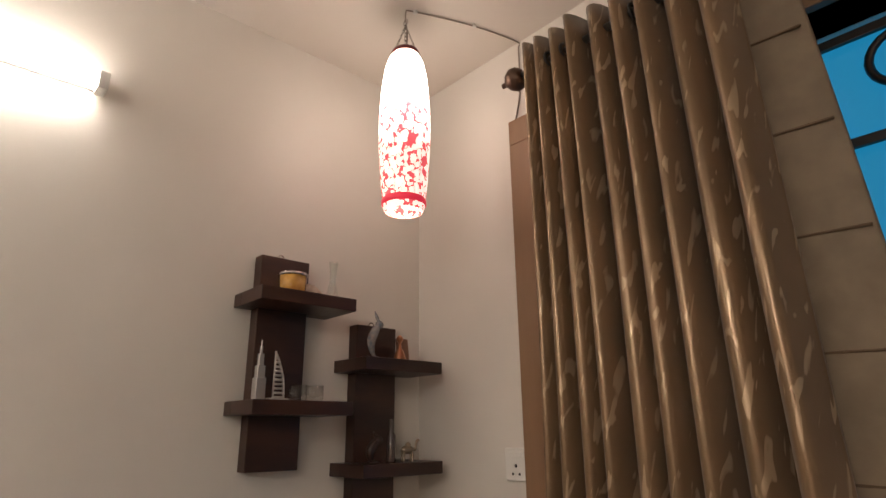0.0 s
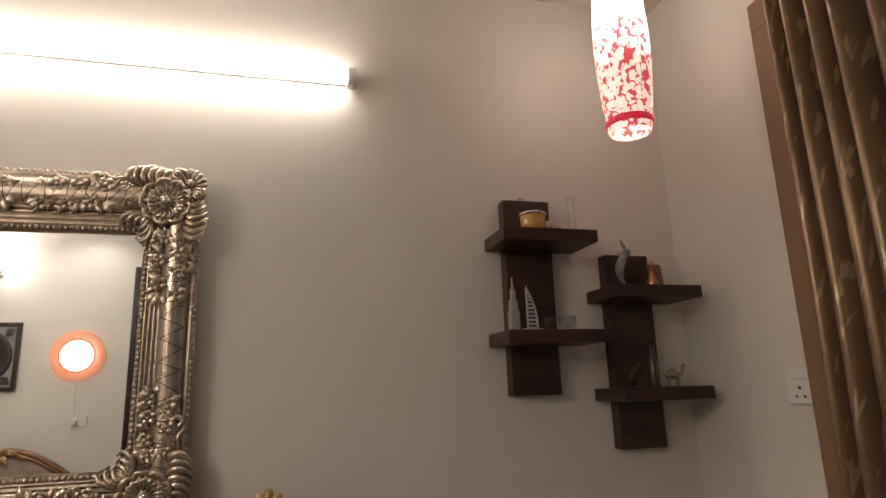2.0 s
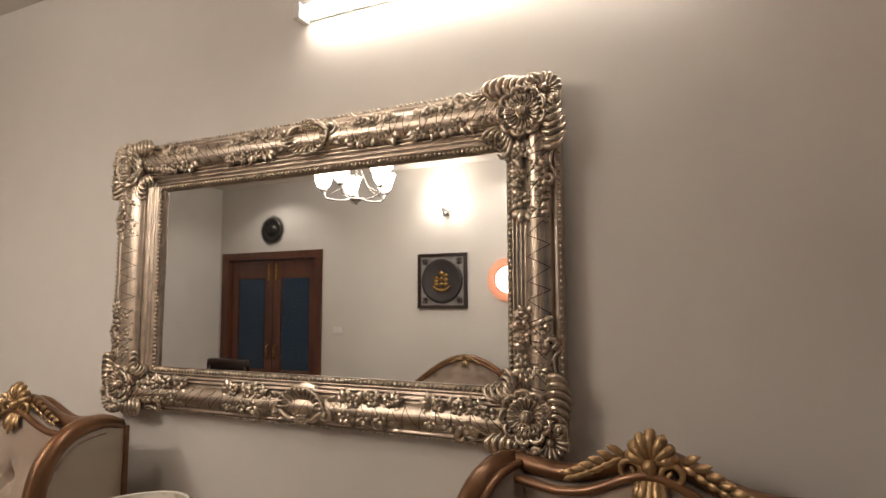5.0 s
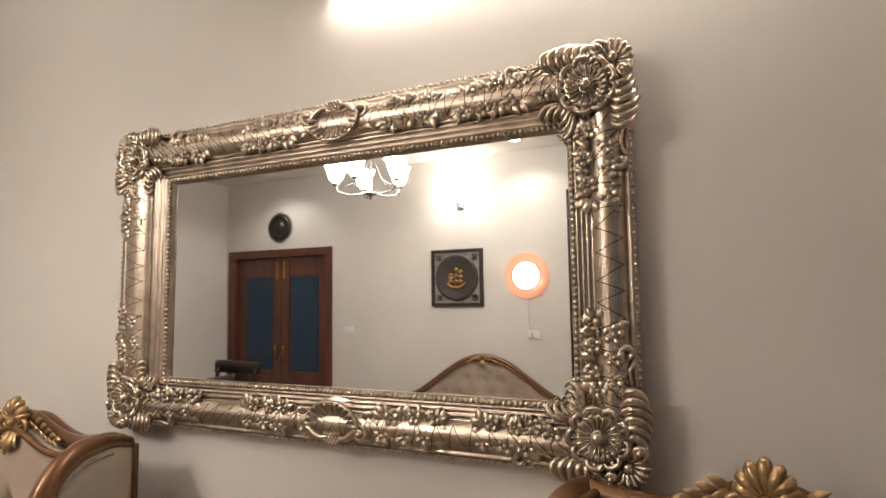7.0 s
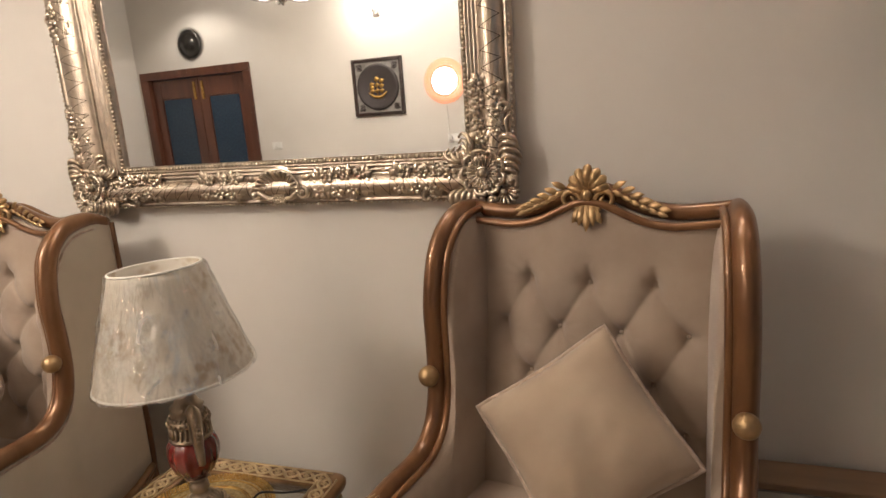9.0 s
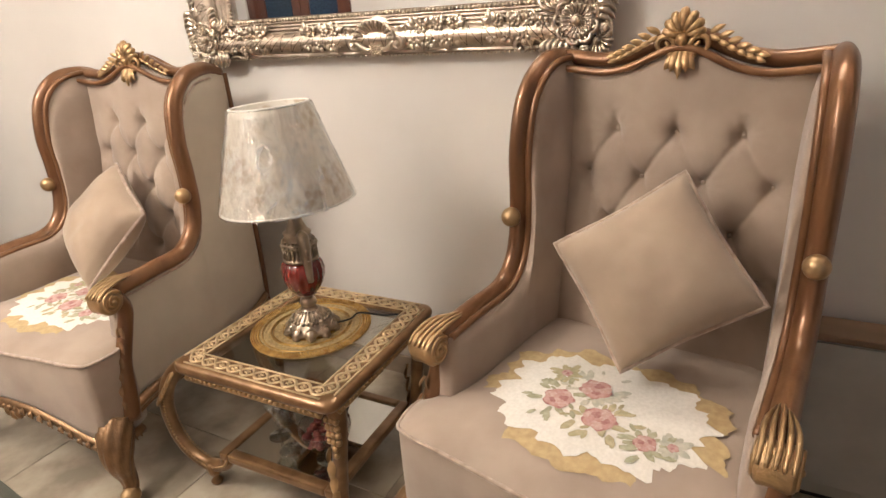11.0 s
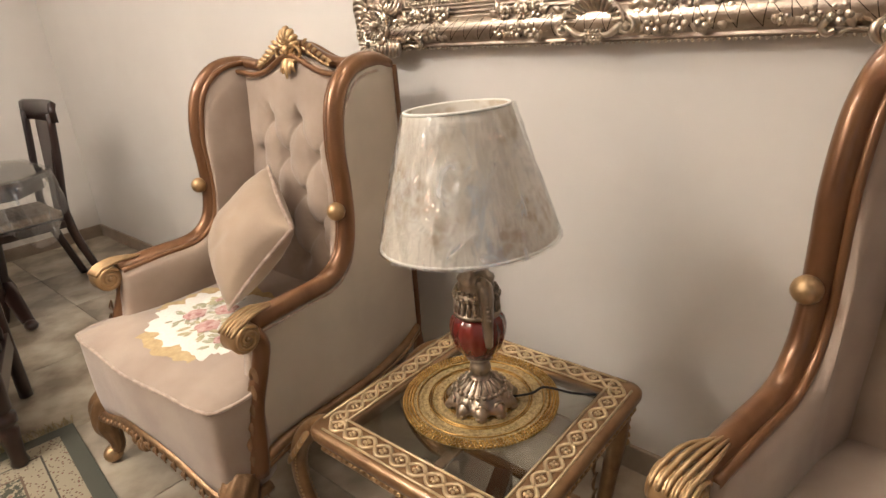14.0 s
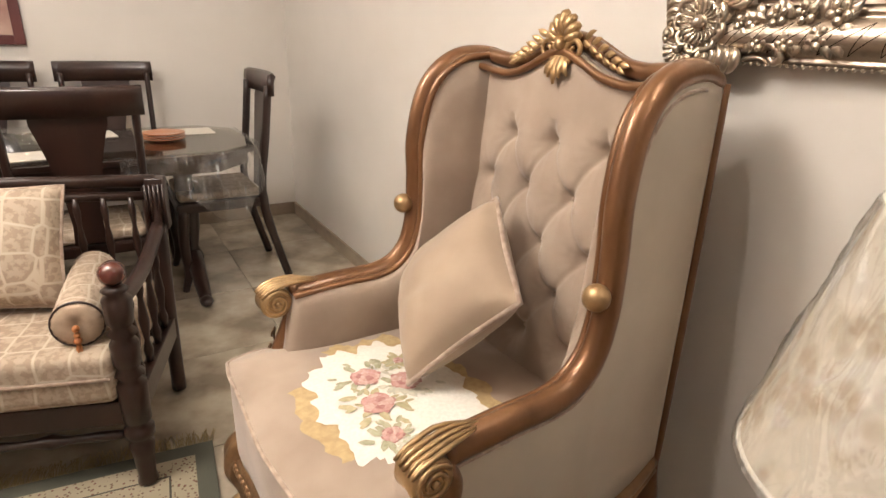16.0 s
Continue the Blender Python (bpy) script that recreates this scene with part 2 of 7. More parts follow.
def sweep(bm, pts, radii, sides=10, flat=1.0, lobes=0, depth=0.0, twist=0.0, up=(0, 0, 1), closed=False, caps=True):
    """A tube along pts. radii: one or one for each point; flat: height over width; lobes, depth, twist: fluting."""
    P = [Vector(p[:3]) for p in pts]
    n = len(P)
    R = radii if isinstance(radii, (list, tuple)) else [radii] * n
    rings = []
    side = None
    for i in range(n):
        d = (P[(i + 1) % n] - P[i - 1]) if closed else (P[min(i + 1, n - 1)] - P[max(i - 1, 0)])
        d.normalize()
        if side is None:
            u = Vector(up)
            if abs(u.dot(d)) > 0.95:
                u = Vector((1, 0, 0)) if abs(d.x) < 0.9 else Vector((0, 1, 0))
            side = d.cross(u).normalized()
        else:
            side = (side - d * side.dot(d)).normalized()
        nor = side.cross(d).normalized()
        ring = []
        for k in range(sides):
            a = 2 * math.pi * k / sides
            r = R[i] * (1 + depth * math.cos(lobes * (a + twist * i / n)))
            ring.append(bm.verts.new(P[i] + side * (r * math.cos(a)) + nor * (r * flat * math.sin(a))))
        rings.append(ring)
    for i in range(n if closed else n - 1):
        a, b = rings[i], rings[(i + 1) % n]
        for k in range(sides):
            bm.faces.new((a[k], a[(k + 1) % sides], b[(k + 1) % sides], b[k]))
    if caps and not closed:
        bm.faces.new(rings[0][::-1])
        bm.faces.new(rings[-1])
    return bm

def lathe(bm, profile, segs=24, m=None, flutes=0, depth=0.0, flute_z=(-9, 9), caps=True):
    """Turned shape: profile rows (radius, height)."""
    rings = []
    for r, z in profile:
        ring = []
        for k in range(segs):
            a = 2 * math.pi * k / segs
            q = r * (1 + (depth * math.cos(flutes * a) if flute_z[0] <= z <= flute_z[1] else 0))
            p = Vector((q * math.cos(a), q * math.sin(a), z))
            ring.append(bm.verts.new(m @ p if m is not None else p))
        rings.append(ring)
    for a, b in zip(rings, rings[1:]):
        for k in range(segs):
            bm.faces.new((a[k], a[(k + 1) % segs], b[(k + 1) % segs], b[k]))
    if caps:
        bm.faces.new(rings[0][::-1])
        bm.faces.new(rings[-1])
    return bm

def ball(bm, c, r, u=10, v=7, scale=(1, 1, 1), rot=None):
    m = Matrix.Translation(c) @ (rot.to_4x4() if rot is not None else Matrix()) @ Matrix.Diagonal((r * scale[0], r * scale[1], r * scale[2], 1))
    bmesh.ops.create_uvsphere(bm, u_segments=u, v_segments=v, radius=1, matrix=m)
    return bm

def leaf(bm, base, tip, width, lift, normal, curl=0.0, n=6, thick=0.25):
    """A pointed leaf with a raised middle rib, from base to tip."""
    A, B, N = Vector(base), Vector(tip), Vector(normal).normalized()
    d = B - A
    s = d.cross(N).normalized()
    rows = []
    for i in range(n + 1):
        t = i / n
        w = width * math.sin(math.pi * min(1, 0.12 + 0.88 * t)) ** 0.8 * (1 if t < 1 else 0.05)
        c = A + d * t + N * (lift * math.sin(math.pi * t * 0.8)) + s * (curl * t * t)
        rows.append([bm.verts.new(c - s * w - N * lift * 0.3), bm.verts.new(c - s * w * 0.5 + N * width * thick * 0.6), bm.verts.new(c + N * width * thick * (0.2 if i % 2 else 0.5)),
                     bm.verts.new(c + s * w * 0.5 + N * width * thick * 0.6), bm.verts.new(c + s * w - N * lift * 0.3)])
    for a, b in zip(rows, rows[1:]):
        for k in range(4):
            bm.faces.new((a[k], a[k + 1], b[k + 1], b[k]))
    return bm

def spiral(c, r0, r1, turns, n, ax, ay, start=0.0, lift=None):
    """Points on a spiral about c in the plane of ax and ay."""
    c, ax, ay = Vector(c), Vector(ax), Vector(ay)
    L = Vector(lift) if lift is not None else Vector((0, 0, 0))
    out = []
    for i in range(n):
        t = i / (n - 1)
        a = start + 2 * math.pi * turns * t
        r = r0 + (r1 - r0) * t
        out.append(tuple(c + ax * (r * math.cos(a)) + ay * (r * math.sin(a)) + L * t))
    return out

def text(name, s, size, mat, m, parent):
    cu = bpy.data.curves.new(name, "FONT")
    cu.body, cu.size, cu.extrude = s, size, 0.0005
    cu.materials.append(mat)
    ob = new(name, cu)
    ob.parent = parent
    ob.matrix_basis = m
    return ob

# ---- the room ----
def slab(name, lo, hi, mat, bevel=0):
    return tagged(boxed(name, lo, hi, mat, bevel=bevel), kind="structure")

slab("wall_west", (WEST - 0.2, SOUTH - 0.2, -0.1), (WEST, NORTH + 0.2, HIGH), M_WALL)
slab("wall_south", (WEST, SOUTH - 0.2, -0.1), (EAST, SOUTH, HIGH), M_WALL)
slab("ceiling", (WEST - 0.2, SOUTH - 0.2, HIGH), (EAST + 0.2, NORTH + 0.2, HIGH + 0.15), M_CEIL)

def wall_with_holes(name, axis, lo, hi, holes, mat):
    """A wall built of blocks round its openings. holes: rows of from, to along the wall, bottom, top, in order."""
    bm = bmesh.new()
    def block(a, b, z0, z1):
        if b - a < 1e-4 or z1 - z0 < 1e-4:
            return
        if axis == "y":
            rbox(bm, (lo[0], a, z0), (hi[0], b, z1), 0)
        else:
            rbox(bm, (a, lo[1], z0), (b, hi[1], z1), 0)
    k = 1 if axis == "y" else 0
    at = lo[k]
    for a, b, z0, z1 in holes:
        block(at, a, lo[2], hi[2])
        block(a, b, lo[2], z0)
        block(a, b, z1, hi[2])
        at = b
    block(at, hi[k], lo[2], hi[2])
    return tagged(part(name, bm, mat, smooth=False), kind="structure")

WIN = (-0.86, 0.80, 0.55, 2.455)
DOUBLE = (-4.24, -2.97, 0.0, 2.075)
SINGLE = (-0.57, 0.45, 0.0, 2.42)
wall_with_holes("wall_north", "x", (WEST, NORTH, -0.1), (EAST, NORTH + 0.2, HIGH), [WIN], M_WALL)
wall_with_holes("wall_east", "y", (EAST, SOUTH - 0.2, -0.1), (EAST + 0.2, NORTH + 0.2, HIGH), [DOUBLE, SINGLE], M_WALL)
floor = slab("floor", (WEST - 0.05, SOUTH - 0.05, -0.1), (EAST + 0.25, NORTH + 0.05, -0.004), M_GROUT)
for nm, lo, hi in (("baseboard", (WEST, SOUTH, 0), (WEST + 0.014, NORTH, 0.085)), ("baseboard", (WEST + 0.014, SOUTH, 0), (EAST, SOUTH + 0.014, 0.085)),
                   ("baseboard", (WEST + 0.014, NORTH - 0.014, 0), (EAST, NORTH, 0.085)), ("baseboard", (EAST - 0.014, DOUBLE[1], 0), (EAST, SINGLE[0], 0.085)),
                   ("baseboard", (EAST - 0.014, SINGLE[1], 0), (EAST, NORTH - 0.014, 0.085))):
    slab(nm, lo, hi, M_SKIRT, 0.004)

# window with a wooden frame, dusk-blue glass and a scrolled iron grille behind
def build_window():
    w = thing("window_1", "wooden framed window with blue dusk glass and iron grille", "window", kind="structure")
    x0, x1, z0, z1 = WIN
    y = NORTH
    for n, lo, hi in (("window_frame", (x0 - 0.09, y - 0.025, z0 - 0.08), (x0, y + 0.12, z1 + 0.0)), ("window_frame", (x1, y - 0.025, z0 - 0.08), (x1 + 0.09, y + 0.12, z1 + 0.0)),
                      ("window_frame", (x0 - 0.09, y - 0.025, z1), (x1 + 0.09, y + 0.12, z1 + 0.085)), ("window_sill", (x0, y - 0.03, z0 - 0.08), (x1, y + 0.12, z0)),
                      ("sash_rail", (x0, y + 0.06, 1.55), (x1, y + 0.10, 1.60))):
        boxed(n, lo, hi, M_PINE, w)
    for a in (x0, x0 + 0.50, x1 - 0.55, x1 - 0.05):
        boxed("sash_stile", (a, y + 0.06, z0), (a + 0.05, y + 0.10, z1), M_PINE, w)
    sky = material("dusk_outside", (0.01, 0.03, 0.05), 0.8, emit=(0.012, 0.30, 0.58), emit_strength=0.62)
    o = boxed("pane", (x0, y + 0.155, z0), (x1, y + 0.160, z1), sky, w, "glowing blue dusk light through glass", 0)
    # the grille
    for k in range(8):
        zz = z0 + 0.12 + k * 0.25
        boxed("grille_bar", (x0, y + 0.112, zz), (x1, y + 0.126, zz + 0.022), M_BLACK, w, bevel=0.002)
    for cx in (-0.30, 0.10, 0.50):
        for cz in (1.02, 1.62, 2.22):
            for sx in (-1, 1):
                for sz in (-1, 1):
                    bm = bmesh.new()
                    pts = spiral((cx + sx * 0.085, y + 0.118, cz + sz * 0.115), 0.085, 0.018, 1.35, 30, (sx * -1, 0, 0), (0, 0, sz))
                    sweep(bm, pts, 0.0095, 6, up=(0, 1, 0))
                    ball(bm, pts[-1], 0.016, 8, 6)
                    part("grille_scroll", bm, M_BLACK, w)
build_window()

# curtain: two gathered drapes on a rod
def fabric_curtain():
    m = material("brown_satin_curtain", (0.25, 0.160, 0.088), 0.27, 0.45, second=(0.175, 0.110, 0.058), scale=5, low=0.3, high=0.7, sheen=0.2, bump=0.1, bump_scale=300)
    nt = m.node_tree
    b = nt.nodes["Principled BSDF"]
    # leaf pattern; its satin glints are painted in as paler slanted streaks
    tc = nt.nodes.new("ShaderNodeTexCoord")
    tilt = nt.nodes.new("ShaderNodeMapping")
    tilt.inputs["Rotation"].default_value = (0, 0, 0.55)
    nt.links.new(tc.outputs["UV"], tilt.inputs["Vector"])
    mp = nt.nodes.new("ShaderNodeMapping")
    mp.inputs["Scale"].default_value = (28, 12, 1)
    nt.links.new(tilt.outputs["Vector"], mp.inputs["Vector"])
    w = node(nt, "ShaderNodeTexNoise", Scale=1.0, Detail=1.5, Distortion=0.6)
    nt.links.new(mp.outputs["Vector"], w.inputs["Vector"])
    r = node(nt, "ShaderNodeMapRange", From_Min=0.60, From_Max=0.65)
    nt.links.new(w.outputs["Fac"], r.inputs["Value"])
    src = b.inputs["Base Color"].links[0].from_socket
    mx = nt.nodes.new("ShaderNodeMix")
    mx.data_type = "RGBA"
    mx.inputs["B"].default_value = (0.42, 0.30, 0.19, 1)
    nt.links.new(src, mx.inputs["A"])
    nt.links.new(r.outputs["Result"], mx.inputs["Factor"])
    nt.links.new(mx.outputs["Result"], b.inputs["Base Color"])
    return m
M_CURTAIN = fabric_curtain()
M_SHEER = material("plain_tan_lining", (0.20, 0.150, 0.100), 0.75, second=(0.155, 0.115, 0.075), scale=14, bump=0.1, bump_scale=200)

M_SEAM = material("brown_seam", (0.13, 0.08, 0.045), 0.8, second=(0.10, 0.065, 0.035), scale=20)

def drape(name, x0, x1, folds, y, z0, z1, mat, depth, parent, flare=0.0, lean=0.0):
    """Hanging cloth with deep rounded folds, drawn along x."""
    bm = bmesh.new()
    nu, nv = folds * 16 + 1, 40
    uvl = bm.loops.layers.uv.new("UVMap")
    rnd = random.Random(folds)
    wob = [rnd.uniform(0.7, 1.25) for _ in range(folds + 2)]
    grid = []
    for j in range(nv):
        t = j / (nv - 1)
        z = z1 + (z0 - z1) * t
        row = []
        for i in range(nu):
            u = i / (nu - 1)
            ph = u * folds
            k = int(ph)
            amp = depth * wob[min(k, folds)] * (0.85 + 0.3 * t)
            s = -math.cos(2 * math.pi * ph + 0.20 * math.sin(3 * t + k))
            x = x0 + (x1 - x0) * u ** 1.30 + flare * t * (u - 0.1) + lean * t + 0.010 * math.sin(5 * t + 1.5 * u)
            x -= 0.13 * (x1 - x0) / folds * math.sin(2 * math.pi * ph)
            row.append(bm.verts.new((x, y - amp * s - 0.01 * t, z)))
        grid.append(row)
    for j in range(nv - 1):
        for i in range(nu - 1):
            f = bm.faces.new((grid[j][i], grid[j][i + 1], grid[j + 1][i + 1], grid[j + 1][i]))
            for l, (a, c) in zip(f.loops, ((i, j), (i + 1, j), (i + 1, j + 1), (i, j + 1))):
                l[uvl].uv = (a / nu * folds * 0.35, -c / nv * 2.4)
    o = part(name, bm, mat, parent)
    so = o.modifiers.new("Solidify", "SOLIDIFY")
    so.thickness = 0.003
    return o

def build_curtain():
    c = thing("curtain", "brown patterned satin curtain hanging in deep folds", "curtain", pose(0, 0, 0))
    drape("drape", -0.765, -0.225, 9, NORTH - 0.140, 0.03, 2.655, M_CURTAIN, 0.046, c, flare=0.14, lean=0.0)
    drape("lining", -0.265, -0.125, 1, NORTH - 0.080, 0.03, 2.62, M_SHEER, 0.006, c, flare=0.12, lean=0.12)
    for k in range(11):
        t = 0.09 + 0.085 * k
        bm = bmesh.new()
        sweep(bm, [(-0.25 + 0.11 * t, NORTH - 0.087, 2.62 - 2.59 * t), (-0.130 + 0.23 * t, NORTH - 0.087, 2.615 - 2.59 * t)], 0.003, 6)
        part("lining_seam", bm, M_SEAM, c)
    for x in [-0.745 + 0.052 * k for k in range(10)]:
        bm = bmesh.new()
        lathe(bm, [(0.018, -0.003), (0.026, -0.003), (0.026, 0.003), (0.018, 0.003)], 14, Matrix.Translation((x, NORTH - 0.135, 2.585)) @ pose(0, 0, 0, 0, 90, 0), caps=False)
        part("eyelet", bm, M_BLACK, c)
    r = thing("curtain_rod", "dark bronze curtain rod with acorn finials", "curtain rod", pose(0, 0, 0))
    bm = bmesh.new()
    sweep(bm, [(-0.79, NORTH - 0.135, 2.585), (1.0, NORTH - 0.135, 2.585)], 0.012, 12)
    part("rod", bm, M_BLACK, r)
    for s, x in ((-1, -0.79), (1, 1.0)):
        bm = bmesh.new()
        lathe(bm, [(0.012, 0), (0.022, 0.004), (0.034, 0.018), (0.036, 0.032), (0.028, 0.048), (0.014, 0.060), (0.008, 0.064), (0.008, 0.078), (0.001, 0.080)], 14,
              Matrix.Translation((x, NORTH - 0.135, 2.585)) @ pose(0, 0, 0, 0, 90 * s, 0))
        part("finial", bm, material("bronze_finial", (0.10, 0.06, 0.04), 0.4, 0.7), r)
        boxed("bracket", (x - s * 0.02 - 0.008, NORTH - 0.135, 2.577), (x - s * 0.02 + 0.008, NORTH, 2.593), M_BLACK, r)
build_curtain()

# doors in the east wall
def panel_door(parent, y0, y1, z1, mat, panels, name="leaf", x=None):
    x = EAST + 0.03 if x is None else x
    leafp = boxed(name, (x + 0.012, y0, 0.01), (x + 0.040, y1, z1), mat, parent, bevel=0.002)
    w = 0.105
    spans = [(0.01, 0.16)] + [(b, a2) for (a, b, _), (a2, b2, _) in zip(panels, panels[1:])] + [(panels[-1][1], z1)]
    for a, b in ((y0, y0 + w), (y1 - w, y1)):
        boxed("stile", (x, a, 0.01), (x + 0.05, b, z1), mat, parent)
    for a, b in spans:
        boxed("rail", (x + 0.002, y0 + w, a), (x + 0.048, y1 - w, b), mat, parent)
    for a, b, mm in panels:
        if mm:
            boxed("glass_panel", (x + 0.006, y0 + w + 0.01, a + 0.01), (x + 0.011, y1 - w - 0.01, b - 0.01), mm, parent, "dark blue patterned glass", 0)
        else:
            boxed("raised_panel", (x + 0.003, y0 + w + 0.02, a + 0.02), (x + 0.02, y1 - w - 0.02, b - 0.02), mat, parent, bevel=0.008)
    return leafp

def build_doors():
    blue = material("blue_patterned_glass", (0.012, 0.028, 0.055), 0.25, second=(0.02, 0.05, 0.09), scale=60, bump=0.3, bump_scale=120)
    d = thing("door_1", "closed mahogany double door with blue glass panels", "door", kind="structure")
    y0, y1, _, z1 = DOUBLE
    for lo, hi in (((EAST - 0.02, y0 - 0.05, 0), (EAST + 0.12, y0 + 0.05, z1 - 0.05)), ((EAST - 0.02, y1 - 0.05, 0), (EAST + 0.12, y1 + 0.03, z1 - 0.05)), ((EAST - 0.02, y0 - 0.05, z1 - 0.05), (EAST + 0.12, y1 + 0.03, z1 + 0.03))):
        boxed("door_frame", lo, hi, M_DOOR, d)
    mid = (y0 + y1) / 2
    for a, b in ((y0 + 0.05, mid - 0.003), (mid + 0.003, y1 - 0.05)):
        panel_door(d, a, b, z1 - 0.055, M_DOOR, [(0.16, 0.46, None), (0.54, 0.74, None), (0.86, 1.83, blue)])
    for s in (-1, 1):
        bm = bmesh.new()
        sweep(bm, spline([(EAST + 0.028, mid + s * 0.05, 0.98), (EAST + 0.0, mid + s * 0.05, 1.0), (EAST + 0.0, mid + s * 0.05, 1.10), (EAST + 0.028, mid + s * 0.05, 1.12)], 12), 0.008, 8)
        part("door_handle", bm, M_BRASS, d)
        boxed("door_bolt", (EAST + 0.015, mid + s * 0.05 - 0.012, 1.80), (EAST + 0.03, mid + s * 0.05 + 0.012, 1.98), M_BRASS, d)
    d = thing("door_2", "tall closed dark brown wooden door", "door", kind="structure")
    y0, y1, _, z1 = SINGLE
    for lo, hi in (((EAST - 0.02, y0 - 0.03, 0), (EAST + 0.12, y0 + 0.06, z1 - 0.05)), ((EAST - 0.02, y1 - 0.06, 0), (EAST + 0.12, y1 + 0.03, z1 - 0.05)), ((EAST - 0.02, y0 - 0.03, z1 - 0.05), (EAST + 0.12, y1 + 0.03, z1 + 0.03))):
        boxed("door_frame", lo, hi, M_DARKWOOD, d)
    panel_door(d, y0 + 0.06, y1 - 0.06, z1 - 0.055, M_DARKWOOD, [(0.16, 0.80, None), (0.92, 1.5, None), (1.6, 2.28, None)])
    boxed("lock_plate", (EAST + 0.02, y0 + 0.09, 0.96), (EAST + 0.032, y0 + 0.14, 1.14), M_BRASS, d)
build_doors()

# ---- the carved mirror ----
def build_mirror():
    mir = thing("mirror", "large wall mirror in a carved champagne silver frame", "mirror", pose(WEST + 0.004, -0.400, 1.223, 0, 0.7, 0))
    # local: x out of the wall, y to the north, z up; the frame's foot is at z 0
    HW, HH, IW, IH = 0.776, 0.882, 0.591, 0.285
    CZ, IC, IZ = 0.441, 0.042, 0.430      # middle of the frame; middle of the glass
    boxed("backing", (0.0, -HW + 0.02, 0.02), (0.018, HW - 0.02, HH - 0.02), M_DARKWOOD, mir, bevel=0.001)
    bm = bmesh.new()
    vs = [bm.verts.new((0.030, IC + a * (IW + 0.02), IZ + b * (IH + 0.02))) for a, b in ((-1, -1), (1, -1), (1, 1), (-1, 1))]
    bm.faces.new(vs)
    r = bmesh.ops.extrude_face_region(bm, geom=bm.faces[:])
    bmesh.ops.translate(bm, vec=(-0.005, 0, 0), verts=[g for g in r["geom"] if isinstance(g, bmesh.types.BMVert)])
    part("mirror_glass", bm, M_MIRROR, mir, "clear silvered mirror glass", smooth=False)
    # moulding: (share of the width from the glass, height)
    prof = [(0.0, 0.026), (0.0, 0.036), (0.10, 0.040), (0.12, 0.047), (0.16, 0.047), (0.18, 0.036), (0.20, 0.049), (0.24, 0.049), (0.26, 0.038), (0.28, 0.052), (0.33, 0.052), (0.35, 0.040)]
    prof += [(0.36 + 0.52 * k / 12, 0.046 + 0.024 * math.sin(math.pi * k / 12) ** 0.7) for k in range(13)] + [(0.89, 0.040), (0.92, 0.046), (0.98, 0.046), (1.0, 0.036), (1.0, 0.0)]
    inner = [(IC - IW, IZ - IH), (IC + IW, IZ - IH), (IC + IW, IZ + IH), (IC - IW, IZ + IH)]
    outer = [(-HW + 0.012, 0.012), (HW - 0.012, 0.012), (HW - 0.012, HH - 0.012), (-HW + 0.012, HH - 0.012)]
    for k, nm in enumerate(("frame_bottom", "frame_side", "frame_top", "frame_side")):
        bm = bmesh.new()
        a0, a1, b0, b1 = inner[k], inner[(k + 1) % 4], outer[k], outer[(k + 1) % 4]
        N = 24
        rows = []
        for i in range(N + 1):
            t = i / N
            row = []
            for s, h in prof:
                p = [a0[c] + (a1[c] - a0[c]) * t for c in (0, 1)]
                q = [b0[c] + (b1[c] - b0[c]) * t for c in (0, 1)]
                row.append(bm.verts.new((h, p[0] + (q[0] - p[0]) * s, p[1] + (q[1] - p[1]) * s)))
            rows.append(row)
        for ra, rb in zip(rows, rows[1:]):
            for i in range(len(prof) - 1):
                bm.faces.new((ra[i], ra[i + 1], rb[i + 1], rb[i]))
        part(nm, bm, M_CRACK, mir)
        # rope bead next to the glass
        bm = bmesh.new()
        L = math.hypot(a1[0] - a0[0], a1[1] - a0[1])
        n = int(L / 0.0125)
        for i in range(n):
            t = (i + 0.5) / n
            y, z = a0[0] + (a1[0] - a0[0]) * t, a0[1] + (a1[1] - a0[1]) * t
            inw = 0.07
            y += (b0[0] + (b1[0] - b0[0]) * t - y) * inw
            z += (b0[1] + (b1[1] - b0[1]) * t - z) * inw
            ball(bm, (0.040, y, z), 0.0075, 6, 4, (1, 1.0, 1.0))
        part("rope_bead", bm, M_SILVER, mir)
        # small beads on the outer edge
        bm = bmesh.new()
        for i in range(int(L / 0.012) + 8):
            t = i / (int(L / 0.012) + 7)
            ball(bm, (0.043, b0[0] + (b1[0] - b0[0]) * t, b0[1] + (b1[1] - b0[1]) * t), 0.0045, 6, 4)
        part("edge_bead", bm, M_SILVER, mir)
        # incised zigzag on the plain stretches
        bm = bmesh.new()
        rnd = random.Random(k)
        n = int(L / 0.019)
        run = []
        for i in range(n + 1):
            run.append((i / n + rnd.uniform(-0.25, 0.25) / n, 0.44 if i % 2 else 0.84))
        for (t0, s0), (t1, s1) in zip(run, run[1:]):
            pts = []
            for q in range(6):
                tt, sh_ = t0 + (t1 - t0) * q / 5, s0 + (s1 - s0) * q / 5
                p = [a0[c] + (a1[c] - a0[c]) * tt for c in (0, 1)]
                w = [b0[c] + (b1[c] - b0[c]) * tt for c in (0, 1)]
                h = 0.0457 + 0.024 * math.sin(math.pi * (sh_ - 0.36) / 0.52) ** 0.7
                pts.append((h, p[0] + (w[0] - p[0]) * sh_, p[1] + (w[1] - p[1]) * sh_))
            sweep(bm, pts, 0.0012, 5, caps=False)
        part("zigzag_incision", bm, M_PATINA, mir)
